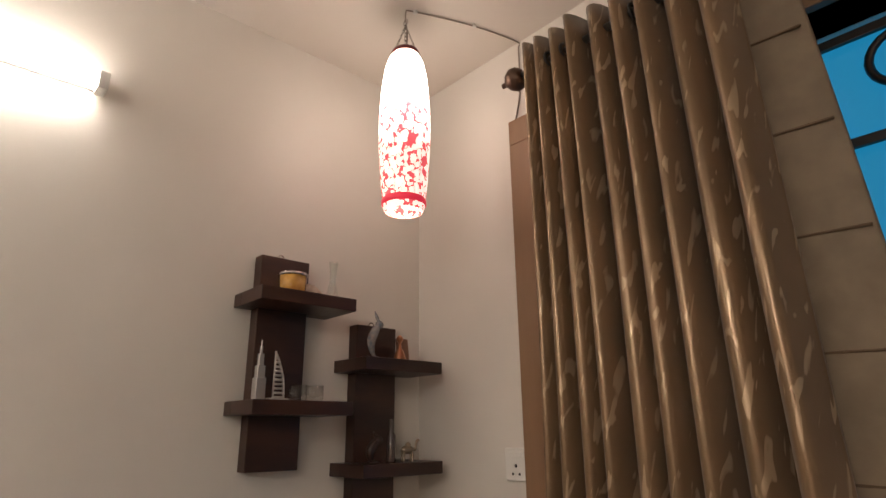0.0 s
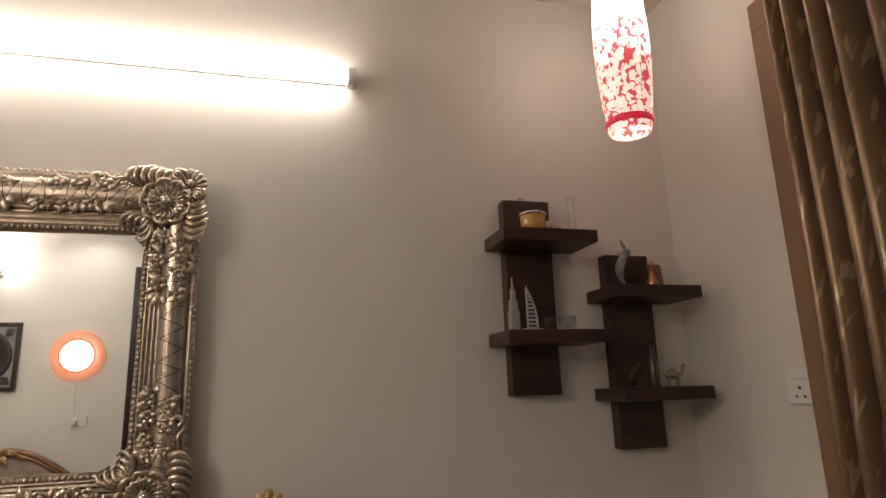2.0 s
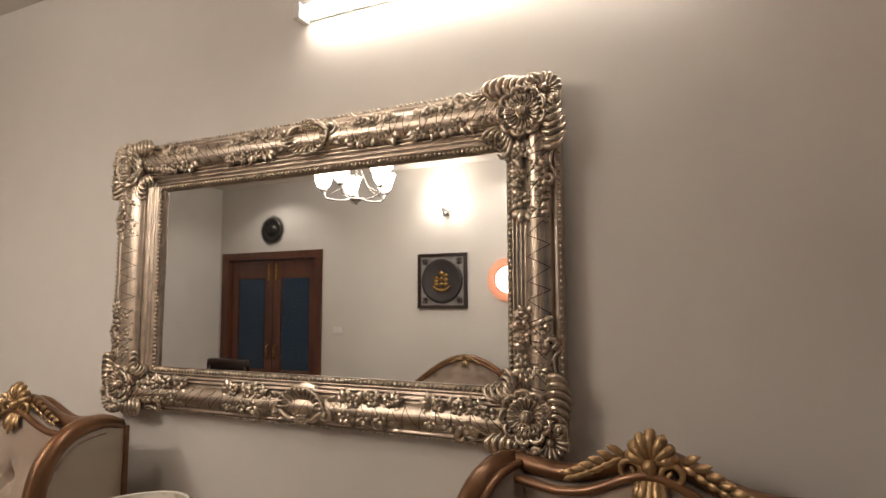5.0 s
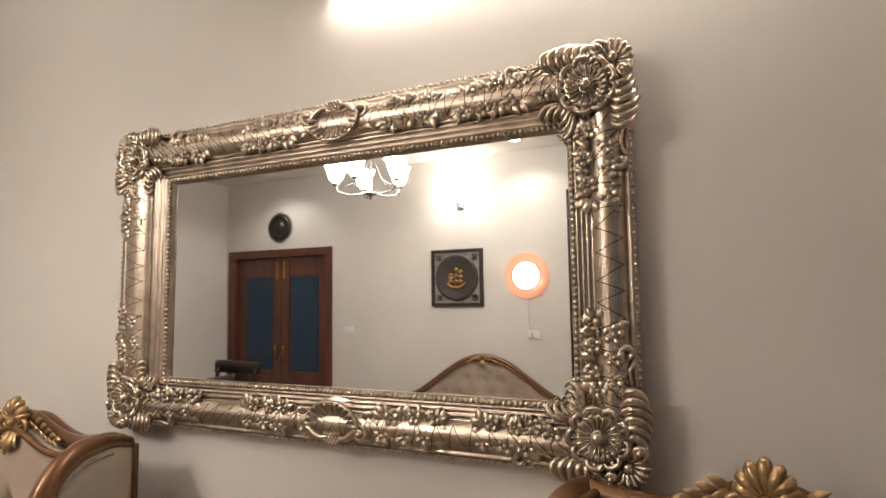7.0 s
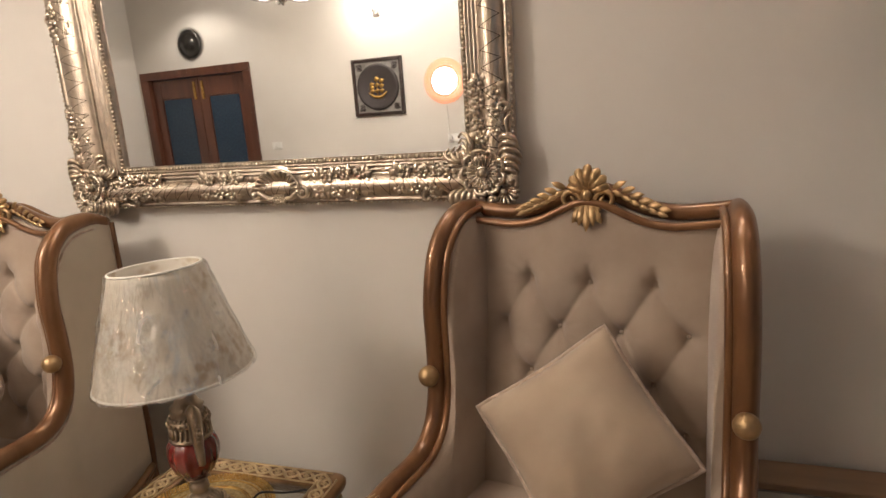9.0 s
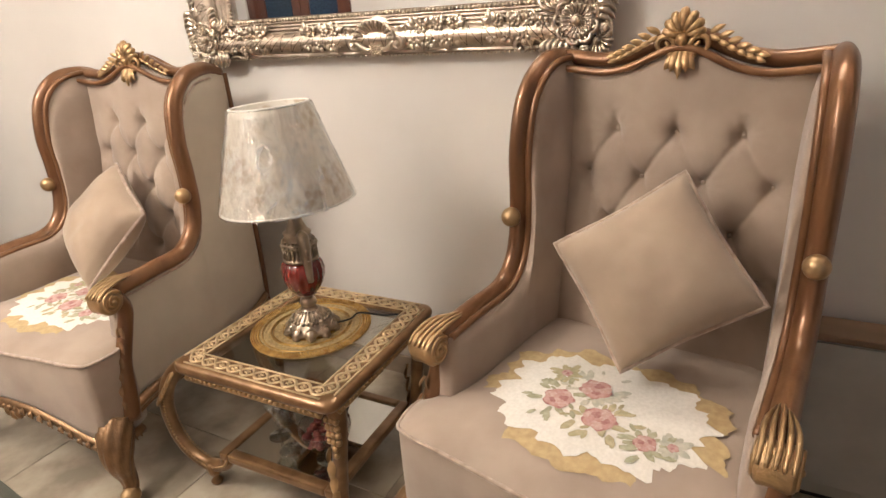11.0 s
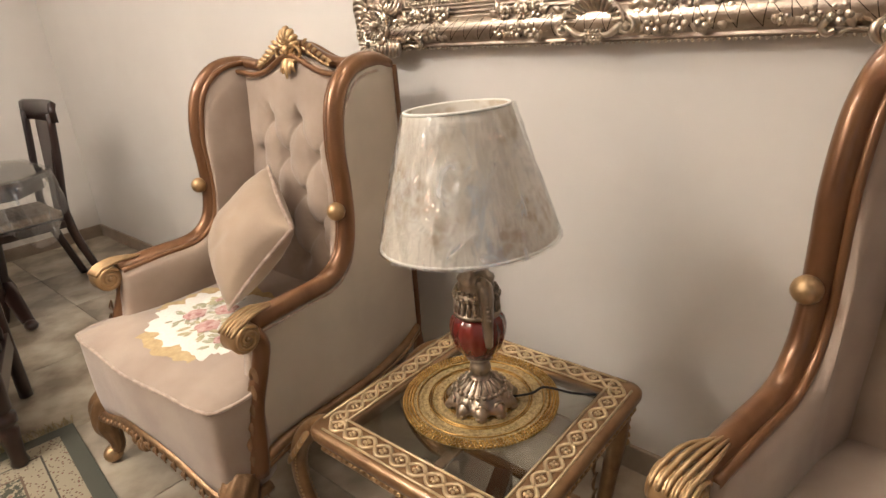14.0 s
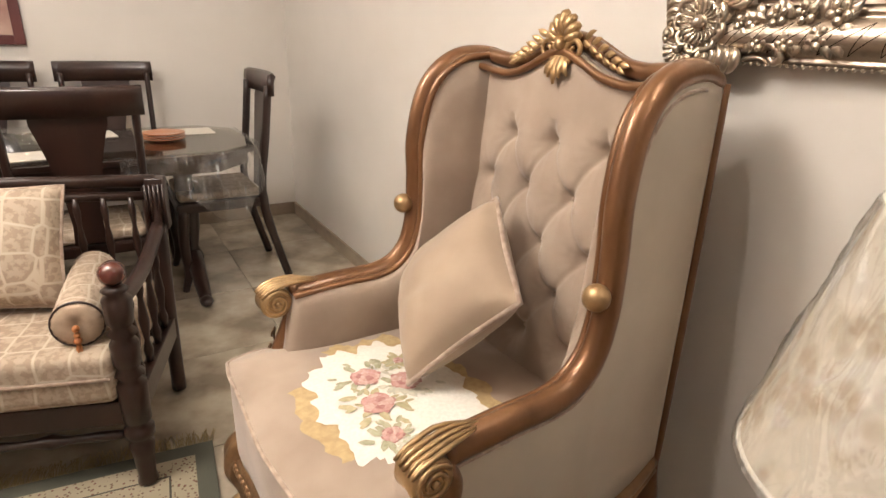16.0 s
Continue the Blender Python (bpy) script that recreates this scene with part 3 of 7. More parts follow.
        # bamboo-like reed between the plain reeds and the swelling
        bm = bmesh.new()
        reed = []
        for i in range(61):
            tt = i / 60
            p = [a0[c] + (a1[c] - a0[c]) * tt for c in (0, 1)]
            w = [b0[c] + (b1[c] - b0[c]) * tt for c in (0, 1)]
            reed.append((0.047, p[0] + (w[0] - p[0]) * 0.385, p[1] + (w[1] - p[1]) * 0.385))
        sweep(bm, reed, [0.0052 if i % 6 else 0.0066 for i in range(61)], 6)
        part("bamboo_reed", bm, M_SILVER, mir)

    def flower(bm, c, r, turn=0.0, petals=5):
        """A blossom of round cupped petals."""
        c = Vector(c)
        for k in range(petals):
            a = turn + 2 * math.pi * k / petals
            d = Vector((0, math.cos(a), math.sin(a)))
            ball(bm, c + d * r * 0.62, r * 0.40, 8, 6, (0.42, 1, 1))
            ball(bm, c + d * r * 0.66 + Vector((r * 0.13, 0, 0)), r * 0.17, 6, 4, (0.5, 1, 1))
        ball(bm, c + Vector((r * 0.14, 0, 0)), r * 0.24, 8, 5)

    def scroll(bm, c, r, start, turns, r_tube=0.0075, squash=1.0):
        pts = spiral(c, r, r * 0.18, turns, 22, (0, 1, 0), (0, 0, squash), start, (0.008, 0, 0))
        sweep(bm, pts, [r_tube * (1 - 0.5 * i / 21) for i in range(22)], 8, up=(1, 0, 0))
        ball(bm, pts[-1], r_tube * 1.3, 8, 6)

    def rosette():
        """Ribbed cup with a boss, ringed by a ruffle of lobes."""
        bm = bmesh.new()
        lathe(bm, [(0.010, 0.074), (0.020, 0.068), (0.034, 0.071), (0.044, 0.079), (0.046, 0.060)], 60, pose(0, 0, 0, 0, 90, 0), flutes=20, depth=0.06, caps=False)
        ball(bm, (0.080, 0, 0), 0.0135, 14, 9)
        for k in range(20):
            a = 2 * math.pi * k / 20
            d = Vector((0, math.cos(a), math.sin(a)))
            sweep(bm, [Vector((0.072, 0, 0)) + d * 0.016, Vector((0.071, 0, 0)) + d * 0.029, Vector((0.080, 0, 0)) + d * 0.043], [0.0018, 0.0024, 0.0030], 5)
        for k in range(9):
            a = 2 * math.pi * (k + 0.5) / 9
            d = Vector((0, math.cos(a), math.sin(a)))
            e = Vector((0, -math.sin(a), math.cos(a)))
            sweep(bm, spline([d * 0.044 - e * 0.017 + Vector((0.070, 0, 0)), d * 0.056 - e * 0.010 + Vector((0.076, 0, 0)), d * 0.058 + e * 0.010 + Vector((0.076, 0, 0)), d * 0.044 + e * 0.017 + Vector((0.070, 0, 0))], 9), 0.0062, 7)
            sweep(bm, [d * 0.046 + Vector((0.074, 0, 0)), d * 0.062 + Vector((0.068, 0, 0))], [0.005, 0.007], 6)
        lathe(bm, [(0.044, 0.070), (0.056, 0.066), (0.058, 0.044)], 28, pose(0, 0, 0, 0, 90, 0), caps=False)
        return bm

    def cluster(length, sgn=1, seed=0):
        """Blossoms over a bed of leaves along the moulding; local y runs along it."""
        bm = bmesh.new()
        rnd = random.Random(seed)
        for k in range(18):
            y = (k / 17 - 0.5) * length * 1.05
            side = 1 if k % 2 else -1
            z = side * rnd.uniform(0.040, 0.054)
            leaf(bm, (0.068, y * 0.9, z * 0.35), (0.062, y + rnd.uniform(-0.016, 0.016), z), 0.0105, 0.007, (1, 0, 0), n=5)
        for end in (-1, 1):
            for k in (-1, 0, 1):
                leaf(bm, (0.068, end * length * 0.42, k * 0.010), (0.064, end * length * 0.60, k * 0.030), 0.011, 0.007, (1, 0, 0), n=5)
        for k in range(6):
            y = (k / 5 - 0.5) * length * 0.80
            flower(bm, (0.073, y + rnd.uniform(-0.004, 0.004), (0.022 if k % 2 else -0.020) + rnd.uniform(-0.005, 0.005)), 0.0205 + rnd.uniform(-0.003, 0.003), rnd.random() * 6)
        for k in range(10):
            ball(bm, (0.070, rnd.uniform(-0.5, 0.5) * length, rnd.uniform(-0.040, 0.040)), rnd.uniform(0.004, 0.006), 7, 5)
        return bm

    def shell():
        """A ribbed scallop held by two scrolls; local z points away from the glass."""
        bm = bmesh.new()
        for k in range(13):
            a = math.radians(180 + 180 * (k + 0.5) / 13)
            d = Vector((0, math.cos(a), math.sin(a)))
            L = 0.072 + 0.010 * abs(math.cos(a))
            c = Vector((0.064, 0, 0.026))
            sweep(bm, spline([c, c + d * L * 0.5 + Vector((0.002, 0, 0)), c + d * L * 0.9 + Vector((0.016, 0, 0)), c + d * L + Vector((0.014, 0, 0))], 8), [0.002, 0.0034, 0.0046, 0.0056, 0.0064, 0.0072, 0.0076, 0.0055], 7)
        ball(bm, (0.049, 0, -0.004), 0.070, 20, 8, (0.15, 1, 0.9))
        rim = [(0.080, 0.084 * math.cos(math.radians(180 + 180 * k / 26)), 0.026 + 0.076 * math.sin(math.radians(180 + 180 * k / 26))) for k in range(27)]
        sweep(bm, rim, [0.0058 if k % 2 else 0.0040 for k in range(27)], 7)
        for s in (-1, 1):
            scroll(bm, (0.070, s * 0.088, 0.036), 0.024, math.radians(-90), s * 1.3, 0.0095)
            sweep(bm, spline([(0.070, s * 0.086, 0.012), (0.074, s * 0.070, 0.034), (0.072, s * 0.040, 0.056), (0.070, s * 0.012, 0.048)], 12), [0.004 + 0.006 * math.sin(math.pi * i / 11) for i in range(12)], 8)
            for q in range(3):
                leaf(bm, (0.066, s * 0.092, 0.018 - 0.012 * q), (0.064, s * (0.148 - 0.012 * q), 0.030 - 0.030 * q), 0.012, 0.008, (1, 0, 0))
        for r in range(4):
            for k in range(5 - r % 2):
                ball(bm, (0.074, (k - 2) * 0.0105 + (0.0052 if r % 2 else 0), 0.044 + r * 0.009), 0.0064, 6, 4)
        return bm

    def gadroon(bm, c, ax, ay, n=6):
        """A row of fat crescent ribs; ax runs along the row, ay across it."""
        c, ax, ay = Vector(c), Vector((0, *ax)), Vector((0, *ay))
        for k in range(n):
            t = (k + 0.5) / n - 0.5
            g = 1.0 - 0.35 * abs(t + 0.1) * 2
            b = c + ax * (t * 0.104)
            pts = spline([b - ay * 0.030 * g + ax * 0.012, b - ay * 0.006 - ax * 0.010 + Vector((0.011, 0, 0)), b + ay * 0.020 * g - ax * 0.004 + Vector((0.009, 0, 0)), b + ay * 0.036 * g + ax * 0.016 - Vector((0.006, 0, 0))], 10)
            sweep(bm, pts, [0.0035, 0.0060, 0.0076, 0.0085, 0.0088, 0.0086, 0.0080, 0.0070, 0.0055, 0.003], 8, up=(1, 0, 0))

    def corner(seed):
        """Gadroons, scrolls and leaves round a corner rosette; local y and z point out of the corner."""
        bm = bmesh.new()
        gadroon(bm, (0.062, -0.040, 0.066), (1, 0), (0, 1))
        gadroon(bm, (0.062, 0.066, -0.040), (0, 1), (1, 0))
        # small shell right in the corner
        for k in range(9):
            a = math.radians(45 + (k - 4) * 21)
            d = Vector((0, math.cos(a), math.sin(a)))
            o = Vector((0.058, 0.050, 0.050))
            sweep(bm, spline([o, o + d * 0.022 + Vector((0.004, 0, 0)), o + d * 0.038 + Vector((0.008, 0, 0)), o + d * 0.042], 7), [0.002, 0.003, 0.004, 0.005, 0.006, 0.006, 0.004], 6)
        ball(bm, (0.068, 0.053, 0.053), 0.0115, 10, 7)
        scroll(bm, (0.068, 0.024, 0.074), 0.016, 0.4, 1.3, 0.0075)
        scroll(bm, (0.068, 0.074, 0.024), 0.016, 1.2, -1.3, 0.0075)
        # long C-scrolls along the outer edges
        for f in (0, 1):
            sw = (lambda y, z, h: (h, y, z)) if f == 0 else (lambda y, z, h: (h, z, y))
            sweep(bm, spline([sw(-0.096, 0.052, 0.060), sw(-0.125, 0.036, 0.064), sw(-0.160, 0.040, 0.064), sw(-0.176, 0.058, 0.062), sw(-0.166, 0.070, 0.062), sw(-0.154, 0.062, 0.064)], 22), [0.0045 + 0.0035 * math.sin(math.pi * i / 21) for i in range(22)], 8, up=(1, 0, 0))
            sweep(bm, spline([sw(-0.096, 0.066, 0.056), sw(-0.130, 0.062, 0.058), sw(-0.150, 0.074, 0.054)], 10), 0.004, 6, up=(1, 0, 0))
            # curled acanthus towards the glass
            for q in range(4):
                g = 1 - 0.16 * q
                sweep(bm, spline([sw(-0.040, -0.036 + 0.004 * q, 0.060), sw(-0.062 * g - 0.006, -0.030 - 0.004 * q, 0.066), sw(-0.092 * g, -0.036 - 0.004 * q, 0.068), sw(-0.104 * g, -0.054 - 0.002 * q, 0.064), sw(-0.094 * g, -0.066, 0.060)], 14), [0.003 + 0.0040 * math.sin(math.pi * min(1, (i + 2) / 14)) for i in range(14)], 7, up=(1, 0, 0))
            flower(bm, sw(-0.092, 0.002, 0.070), 0.021, 0.5 + f)
            leaf(bm, sw(-0.066, 0.016, 0.064), sw(-0.118, 0.024, 0.064), 0.012, 0.008, (1, 0, 0))
            leaf(bm, sw(-0.100, -0.016, 0.064), sw(-0.138, -0.006, 0.064), 0.010, 0.008, (1, 0, 0))
        return bm

    RY, RZ = 0.6845, 0.355
    ro = co = None
    for sy in (-1, 1):
        for sz in (-1, 1):
            m = Matrix.Translation((0, sy * RY, CZ + sz * RZ))
            if ro is None:
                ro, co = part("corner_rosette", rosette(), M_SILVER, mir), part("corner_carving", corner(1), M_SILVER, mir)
                a, b = ro, co
            else:
                a, b = again(ro, mir), again(co, mir)
            a.matrix_basis = m @ Matrix.Translation((-0.002, 0, 0))
            b.matrix_basis = m @ Matrix.Translation((-0.004, 0, 0)) @ Matrix.Diagonal((1, sy, sz, 1))
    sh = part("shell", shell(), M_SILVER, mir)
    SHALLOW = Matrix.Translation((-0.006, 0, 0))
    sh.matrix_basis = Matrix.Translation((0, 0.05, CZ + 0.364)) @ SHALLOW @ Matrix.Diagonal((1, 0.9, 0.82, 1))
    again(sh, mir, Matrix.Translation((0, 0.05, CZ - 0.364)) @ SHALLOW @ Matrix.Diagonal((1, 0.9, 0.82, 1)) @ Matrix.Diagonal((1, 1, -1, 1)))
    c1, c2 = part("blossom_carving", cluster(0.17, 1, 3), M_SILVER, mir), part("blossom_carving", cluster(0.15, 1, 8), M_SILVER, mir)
    c1.matrix_basis = Matrix.Translation((0, -0.17, CZ + 0.367)) @ SHALLOW
    c2.matrix_basis = Matrix.Translation((0, 0.26, CZ + 0.367)) @ SHALLOW
    for y, z, rx, c in ((0.47, CZ + 0.365, 0, c1), (-0.47, CZ + 0.365, 180, c2), (-0.16, CZ - 0.367, 180, c2), (0.26, CZ - 0.367, 180, c1), (0.50, CZ - 0.365, 180, c2), (-0.49, CZ - 0.365, 0, c1),
                        (-RY - 0.012, CZ + 0.20, 90, c2), (-RY - 0.012, CZ - 0.18, 90, c1), (RY + 0.012, CZ + 0.19, -90, c1), (RY + 0.012, CZ - 0.19, -90, c2)):
        again(c, mir, Matrix.Translation((0, y, z)) @ pose(0, 0, 0, rx, 0, 0) @ SHALLOW)
M_PATINA = material("dark_patina", (0.05, 0.032, 0.02), 0.5, 0.6)
build_mirror()

# ---- wing chairs ----
RAIL = [(0.02, 0.314, 1.200), (0.10, 0.324, 1.221), (0.200, 0.336, 1.206), (0.270, 0.345, 1.138), (0.298, 0.351, 1.02), (0.296, 0.353, 0.91), (0.300, 0.354, 0.80), (0.328, 0.356, 0.713), (0.398, 0.358, 0.664), (0.53, 0.361, 0.658), (0.655, 0.363, 0.652)]
SEAT_Z = 0.497

def seat_outline(grow=0.0):
    side = [(0.12, 0.28), (0.36, 0.320), (0.61, 0.335), (0.70, 0.376), (0.755, 0.382), (0.806, 0.370)]
    front = [(0.818, 0.360), (0.829, 0.30), (0.833, 0.20), (0.842, 0.09), (0.847, 0.0)]
    run = spline([(*p, 0) for p in side], 16) + spline([(*p, 0) for p in front + [(x, -y) for x, y in reversed(front[:-1])]], 24)
    run += [(p[0], -p[1], 0) for p in reversed(spline([(*p, 0) for p in side], 16))]
    return [(p[0] + (grow if p[0] > 0.7 else 0), p[1]) for p in run]

def back_x(y, z):
    return 0.205 - 0.095 * (z - 0.45) / 0.8 - 0.10 * (y / 0.30) ** 2 * 0.25

def top_z(y):
    a = abs(y)
    return 1.200 + 0.058 * math.exp(-(a / 0.105) ** 2) + 0.012 * max(0, a - 0.2) / 0.1

def build_chair(m, label):
    c = thing("wing_chair", label, "armchair", m, "pair of carved wing chairs")
    seat = seat_outline()
    # seat block
    bm = bmesh.new()
    rings = []
    def ring(z, shrink, wave=0.0):
        r = []
        for x, y in seat:
            cx, cy = 0.46, 0.0
            zz = z
            if wave and x > 0.66:
                a = abs(y) / 0.39
                zz = z + wave * (0.042 * math.cos(math.pi * a) - 0.012)
            r.append(bm.verts.new((cx + (x - cx) * shrink, cy + (y - cy) * shrink, zz)))
        rings.append(r)
    ring(0.275, 0.985, 1.0)
    ring(0.30, 0.998, 0.8)
    ring(0.40, 1.0, 0.0)
    ring(SEAT_Z - 0.018, 1.0)
    ring(SEAT_Z - 0.004, 0.992)
    for k in range(1, 9):
        s = 0.985 * (1 - k / 9)
        ring(SEAT_Z + 0.022 * (1 - s ** 3), s)
    for a, b in zip(rings, rings[1:]):
        for k in range(len(seat)):
            q = (k + 1) % len(seat)
            bm.faces.new((a[k], a[q], b[q], b[k]))
    bm.faces.new(rings[-1])
    bm.faces.new(rings[0][::-1])
    st = part("seat", bm, M_VELVET, c)
    bm = bmesh.new()
    sweep(bm, [(0.46 + (x - 0.46) * 1.002, y * 1.002, SEAT_Z - 0.008) for x, y in seat], 0.005, 6, closed=True)
    part("seat_piping", bm, M_PIPING, st)
    # carved apron under the front
    bm = bmesh.new()
    front = [(x, y, 0.262 + (0.042 * math.cos(math.pi * abs(y) / 0.39) - 0.012)) for x, y in seat if x > 0.70]
    sweep(bm, [(x * 0.99, y, z) for x, y, z in front], 0.016, 8)
    for k, (x, y, z) in enumerate(front):
        ball(bm, (x + 0.006, y, z - 0.006), 0.011, 6, 4)
        leaf(bm, (x + 0.006, y, z + 0.008), (x + 0.010, y + (0.018 if y > 0 else -0.018), z - 0.014), 0.008, 0.006, (1, 0, 0), n=3)
    for s in (-1, 0, 1):
        ball(bm, (front[len(front) // 2][0] + 0.008, s * 0.025, 0.285 - 0.022 * (1 - abs(s) * 0.4)), 0.018, 8, 6, (0.6, 1, 1))
    part("carved_apron", bm, M_BRONZE, c)
    # tufted back
    buttons = [(y, z) for z, ys in ((1.045, (-0.148, 0, 0.148)), (0.930, (-0.222, -0.074, 0.074, 0.222)), (0.81, (-0.148, 0, 0.148)), (0.70, (-0.222, -0.074, 0.074, 0.222)), (0.59, (-0.148, 0, 0.148))) for y in ys]
    links = []
    for a in buttons:
        for b in buttons:
            if a[1] - b[1] > 0.05 and a[1] - b[1] < 0.15 and abs(a[0] - b[0]) < 0.10:
                links.append((a, b))
    for y in (-0.148, 0, 0.148):
        links.append(((y, 1.090), (y, 1.045)))
    B = np.array(buttons)
    def tuft(y, z):
        d = np.hypot(B[:, 0] - y, B[:, 1] - z)
        v = 0.020 * np.exp(-(d / 0.020) ** 2).sum() + 0.010 * np.exp(-(d / 0.045) ** 2).sum()
        best = 9.0
        for (ay, az), (by, bz) in links:
            ey, ez = by - ay, bz - az
            t = max(0, min(1, ((y - ay) * ey + (z - az) * ez) / (ey * ey + ez * ez)))
            best = min(best, math.hypot(y - ay - t * ey, z - az - t * ez))
        # short pleats fan out from each button; the creases fade halfway
        near = math.exp(-(d.min() / 0.050) ** 2)
        k = int(d.argmin())
        fan = math.atan2(z - B[k, 1], y - B[k, 0])
        return v + (0.003 + 0.0055 * near) * math.exp(-(best / 0.006) ** 2) + 0.005 * math.exp(-(best / 0.03) ** 2) + 0.0011 * near * math.cos(14 * fan) * min(1, d.min() / 0.02)
    bm = bmesh.new()
    ny, nz = 116, 150
    grid = []
    for j in range(nz + 1):
        row = []
        for i in range(ny + 1):
            y = (i / ny - 0.5) * 0.600
            zt = top_z(y) - 0.012
            z = 0.44 + (zt - 0.44) * j / nz
            edge = min(1, (0.300 - abs(y)) / 0.03, (zt - z) / 0.03 + 0.15)
            row.append(bm.verts.new((back_x(y, z) + 0.022 * max(0, edge) ** 0.5 - tuft(y, z), y, z)))
        grid.append(row)
    for j in range(nz):
        for i in range(ny):
            bm.faces.new((grid[j][i], grid[j][i + 1], grid[j + 1][i + 1], grid[j + 1][i]))
    bk = part("tufted_back", bm, M_VELVET, c)
    for y, z in buttons:
        bm = bmesh.new()
        ball(bm, (back_x(y, z) - 0.017, y, z), 0.006, 8, 5, (0.6, 1, 1))
        part("button", bm, M_VELVET, bk)
    # outer back
    bm = bmesh.new()
    ys = [(-0.308 + 0.616 * k / 20) for k in range(21)]
    vs = [bm.verts.new((0.03, y, top_z(y) - 0.01)) for y in ys] + [bm.verts.new((0.02, 0.308, 0.30)), bm.verts.new((0.02, -0.308, 0.30))]
    f = bm.faces.new(vs)
    r = bmesh.ops.extrude_face_region(bm, geom=[f])
    bmesh.ops.translate(bm, vec=(0.085, 0, 0), verts=[g for g in r["geom"] if isinstance(g, bmesh.types.BMVert)])
    part("back_shell", bm, M_VELVET, c, smooth=False)
    rail = spline(RAIL, 60)
    for s in (-1, 1):
        # upholstered wing and arm
        bm = bmesh.new()
        yl = lambda x: s * (0.310 + 0.132 * min(x, 0.31) + 0.022 * max(0.0, x - 0.31))
        n = len(rail)
        sheets = []
        for off, bulge in ((0.0, 0.0), (0.045, 0.022)):
            sheet = []
            for i, p in enumerate(rail):
                xb = 0.02 + 0.70 * i / (n - 1)
                col = []
                for j in range(13):
                    t = j / 12
                    x, z = p[0] + (xb - p[0]) * t, p[2] + (0.30 - p[2]) * t
                    e = min(1.0, 5 * t, 6 * i / n + 0.2, 8 * (n - 1 - i) / n)
                    col.append(bm.verts.new((x, yl(x) - s * (off + bulge * math.sqrt(max(0, e))), z)))
                sheet.append(col)
            for i in range(n - 1):
                for j in range(12):
                    bm.faces.new((sheet[i][j], sheet[i + 1][j], sheet[i + 1][j + 1], sheet[i][j + 1]))
            sheets.append(sheet)
        A, B_ = sheets
        rimA = [q[0] for q in A] + A[-1][1:] + [q[-1] for q in reversed(A[:-1])] + list(reversed(A[0][1:-1]))
        rimB = [q[0] for q in B_] + B_[-1][1:] + [q[-1] for q in reversed(B_[:-1])] + list(reversed(B_[0][1:-1]))
        for k in range(len(rimA)):
            q = (k + 1) % len(rimA)
            bm.faces.new((rimA[k], rimA[q], rimB[q], rimB[k]))
        w = part("wing", bm, M_VELVET, c)
        # paler cloth on the outside of the wing and arm
        bm = bmesh.new()
        sheet = []
        for i, p in enumerate(rail):
            xb = 0.02 + 0.70 * i / (n - 1)
            sheet.append([bm.verts.new((p[0] + (xb - p[0]) * j / 12, yl(p[0] + (xb - p[0]) * j / 12) + s * 0.0035, p[2] + (0.30 - p[2]) * j / 12)) for j in range(13)])
        for i in range(n - 1):
            for j in range(12):
                bm.faces.new((sheet[i][j], sheet[i + 1][j], sheet[i + 1][j + 1], sheet[i][j + 1]))
        oc = part("outer_cover", bm, M_OUTER, w, "pale beige cloth on the outside")
        so = oc.modifiers.new("Solidify", "SOLIDIFY")
        so.thickness = 0.002
        bm = bmesh.new()
        sweep(bm, [(p[0] - 0.012, yl(p[0]) + s * 0.003, p[2] - 0.030) for p in rail[6:]] , 0.004, 6)
        part("wing_piping", bm, M_PIPING, w)
        # carved rail from the top of the wing down along the arm
        bm = bmesh.new()
        pts = [(p[0], s * p[1] - s * 0.014, p[2]) for p in rail]
        sweep(bm, pts, [0.018 + 0.0075 * min(1, i / 10) for i in range(60)], 20, up=(0, 1, 0), lobes=3, depth=0.06)
        sweep(bm, [(p[0] + 0.0, p[1] - s * 0.030, p[2]) for p in pts], 0.0095, 8, up=(0, 1, 0))
        part("arm_rail", bm, M_RAIL, c)
        bm = bmesh.new()
        ball(bm, (0.332, s * 0.343, 0.842), 0.026, 14, 10)
        lathe(bm, [(0.012, 0), (0.017, 0.006), (0.011, 0.012), (0.014, 0.02)], 10, Matrix.Translation((0.298, s * 0.343, 0.842)) @ pose(0, 0, 0, 0, 90, 0))
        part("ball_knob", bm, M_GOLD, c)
        # arm end: volute with acanthus ridges
        bm = bmesh.new()
        cx, cy, cz = 0.694, s * 0.356, 0.636
        lathe(bm, [(0.012, -0.033), (0.034, -0.031), (0.040, -0.022), (0.037, 0.0), (0.040, 0.022), (0.034, 0.031), (0.012, 0.033)], 22, Matrix.Translation((cx, cy, cz)) @ pose(0, 0, 0, 90, 0, 0))
        for q in (-1, 1):
            sweep(bm, spiral((cx, cy + q * 0.032, cz), 0.034, 0.006, 1.9, 34, (-1, 0, 0), (0, 0, 1), 0.6), 0.0052, 6, up=(0, 1, 0))
            ball(bm, (cx, cy + q * 0.033, cz), 0.008, 8, 6)
        for k in range(5):
            o = (k - 2) * 0.0118
            b0, b1 = Vector((cx + 0.010, cy + o * 1.1, cz + 0.037)), Vector((cx - 0.135 + 0.015 * abs(k - 2), cy + o * 0.45 - s * 0.012, cz + 0.040))
            mid = b0.lerp(b1, 0.45) + Vector((0, o * 0.25, 0.010))
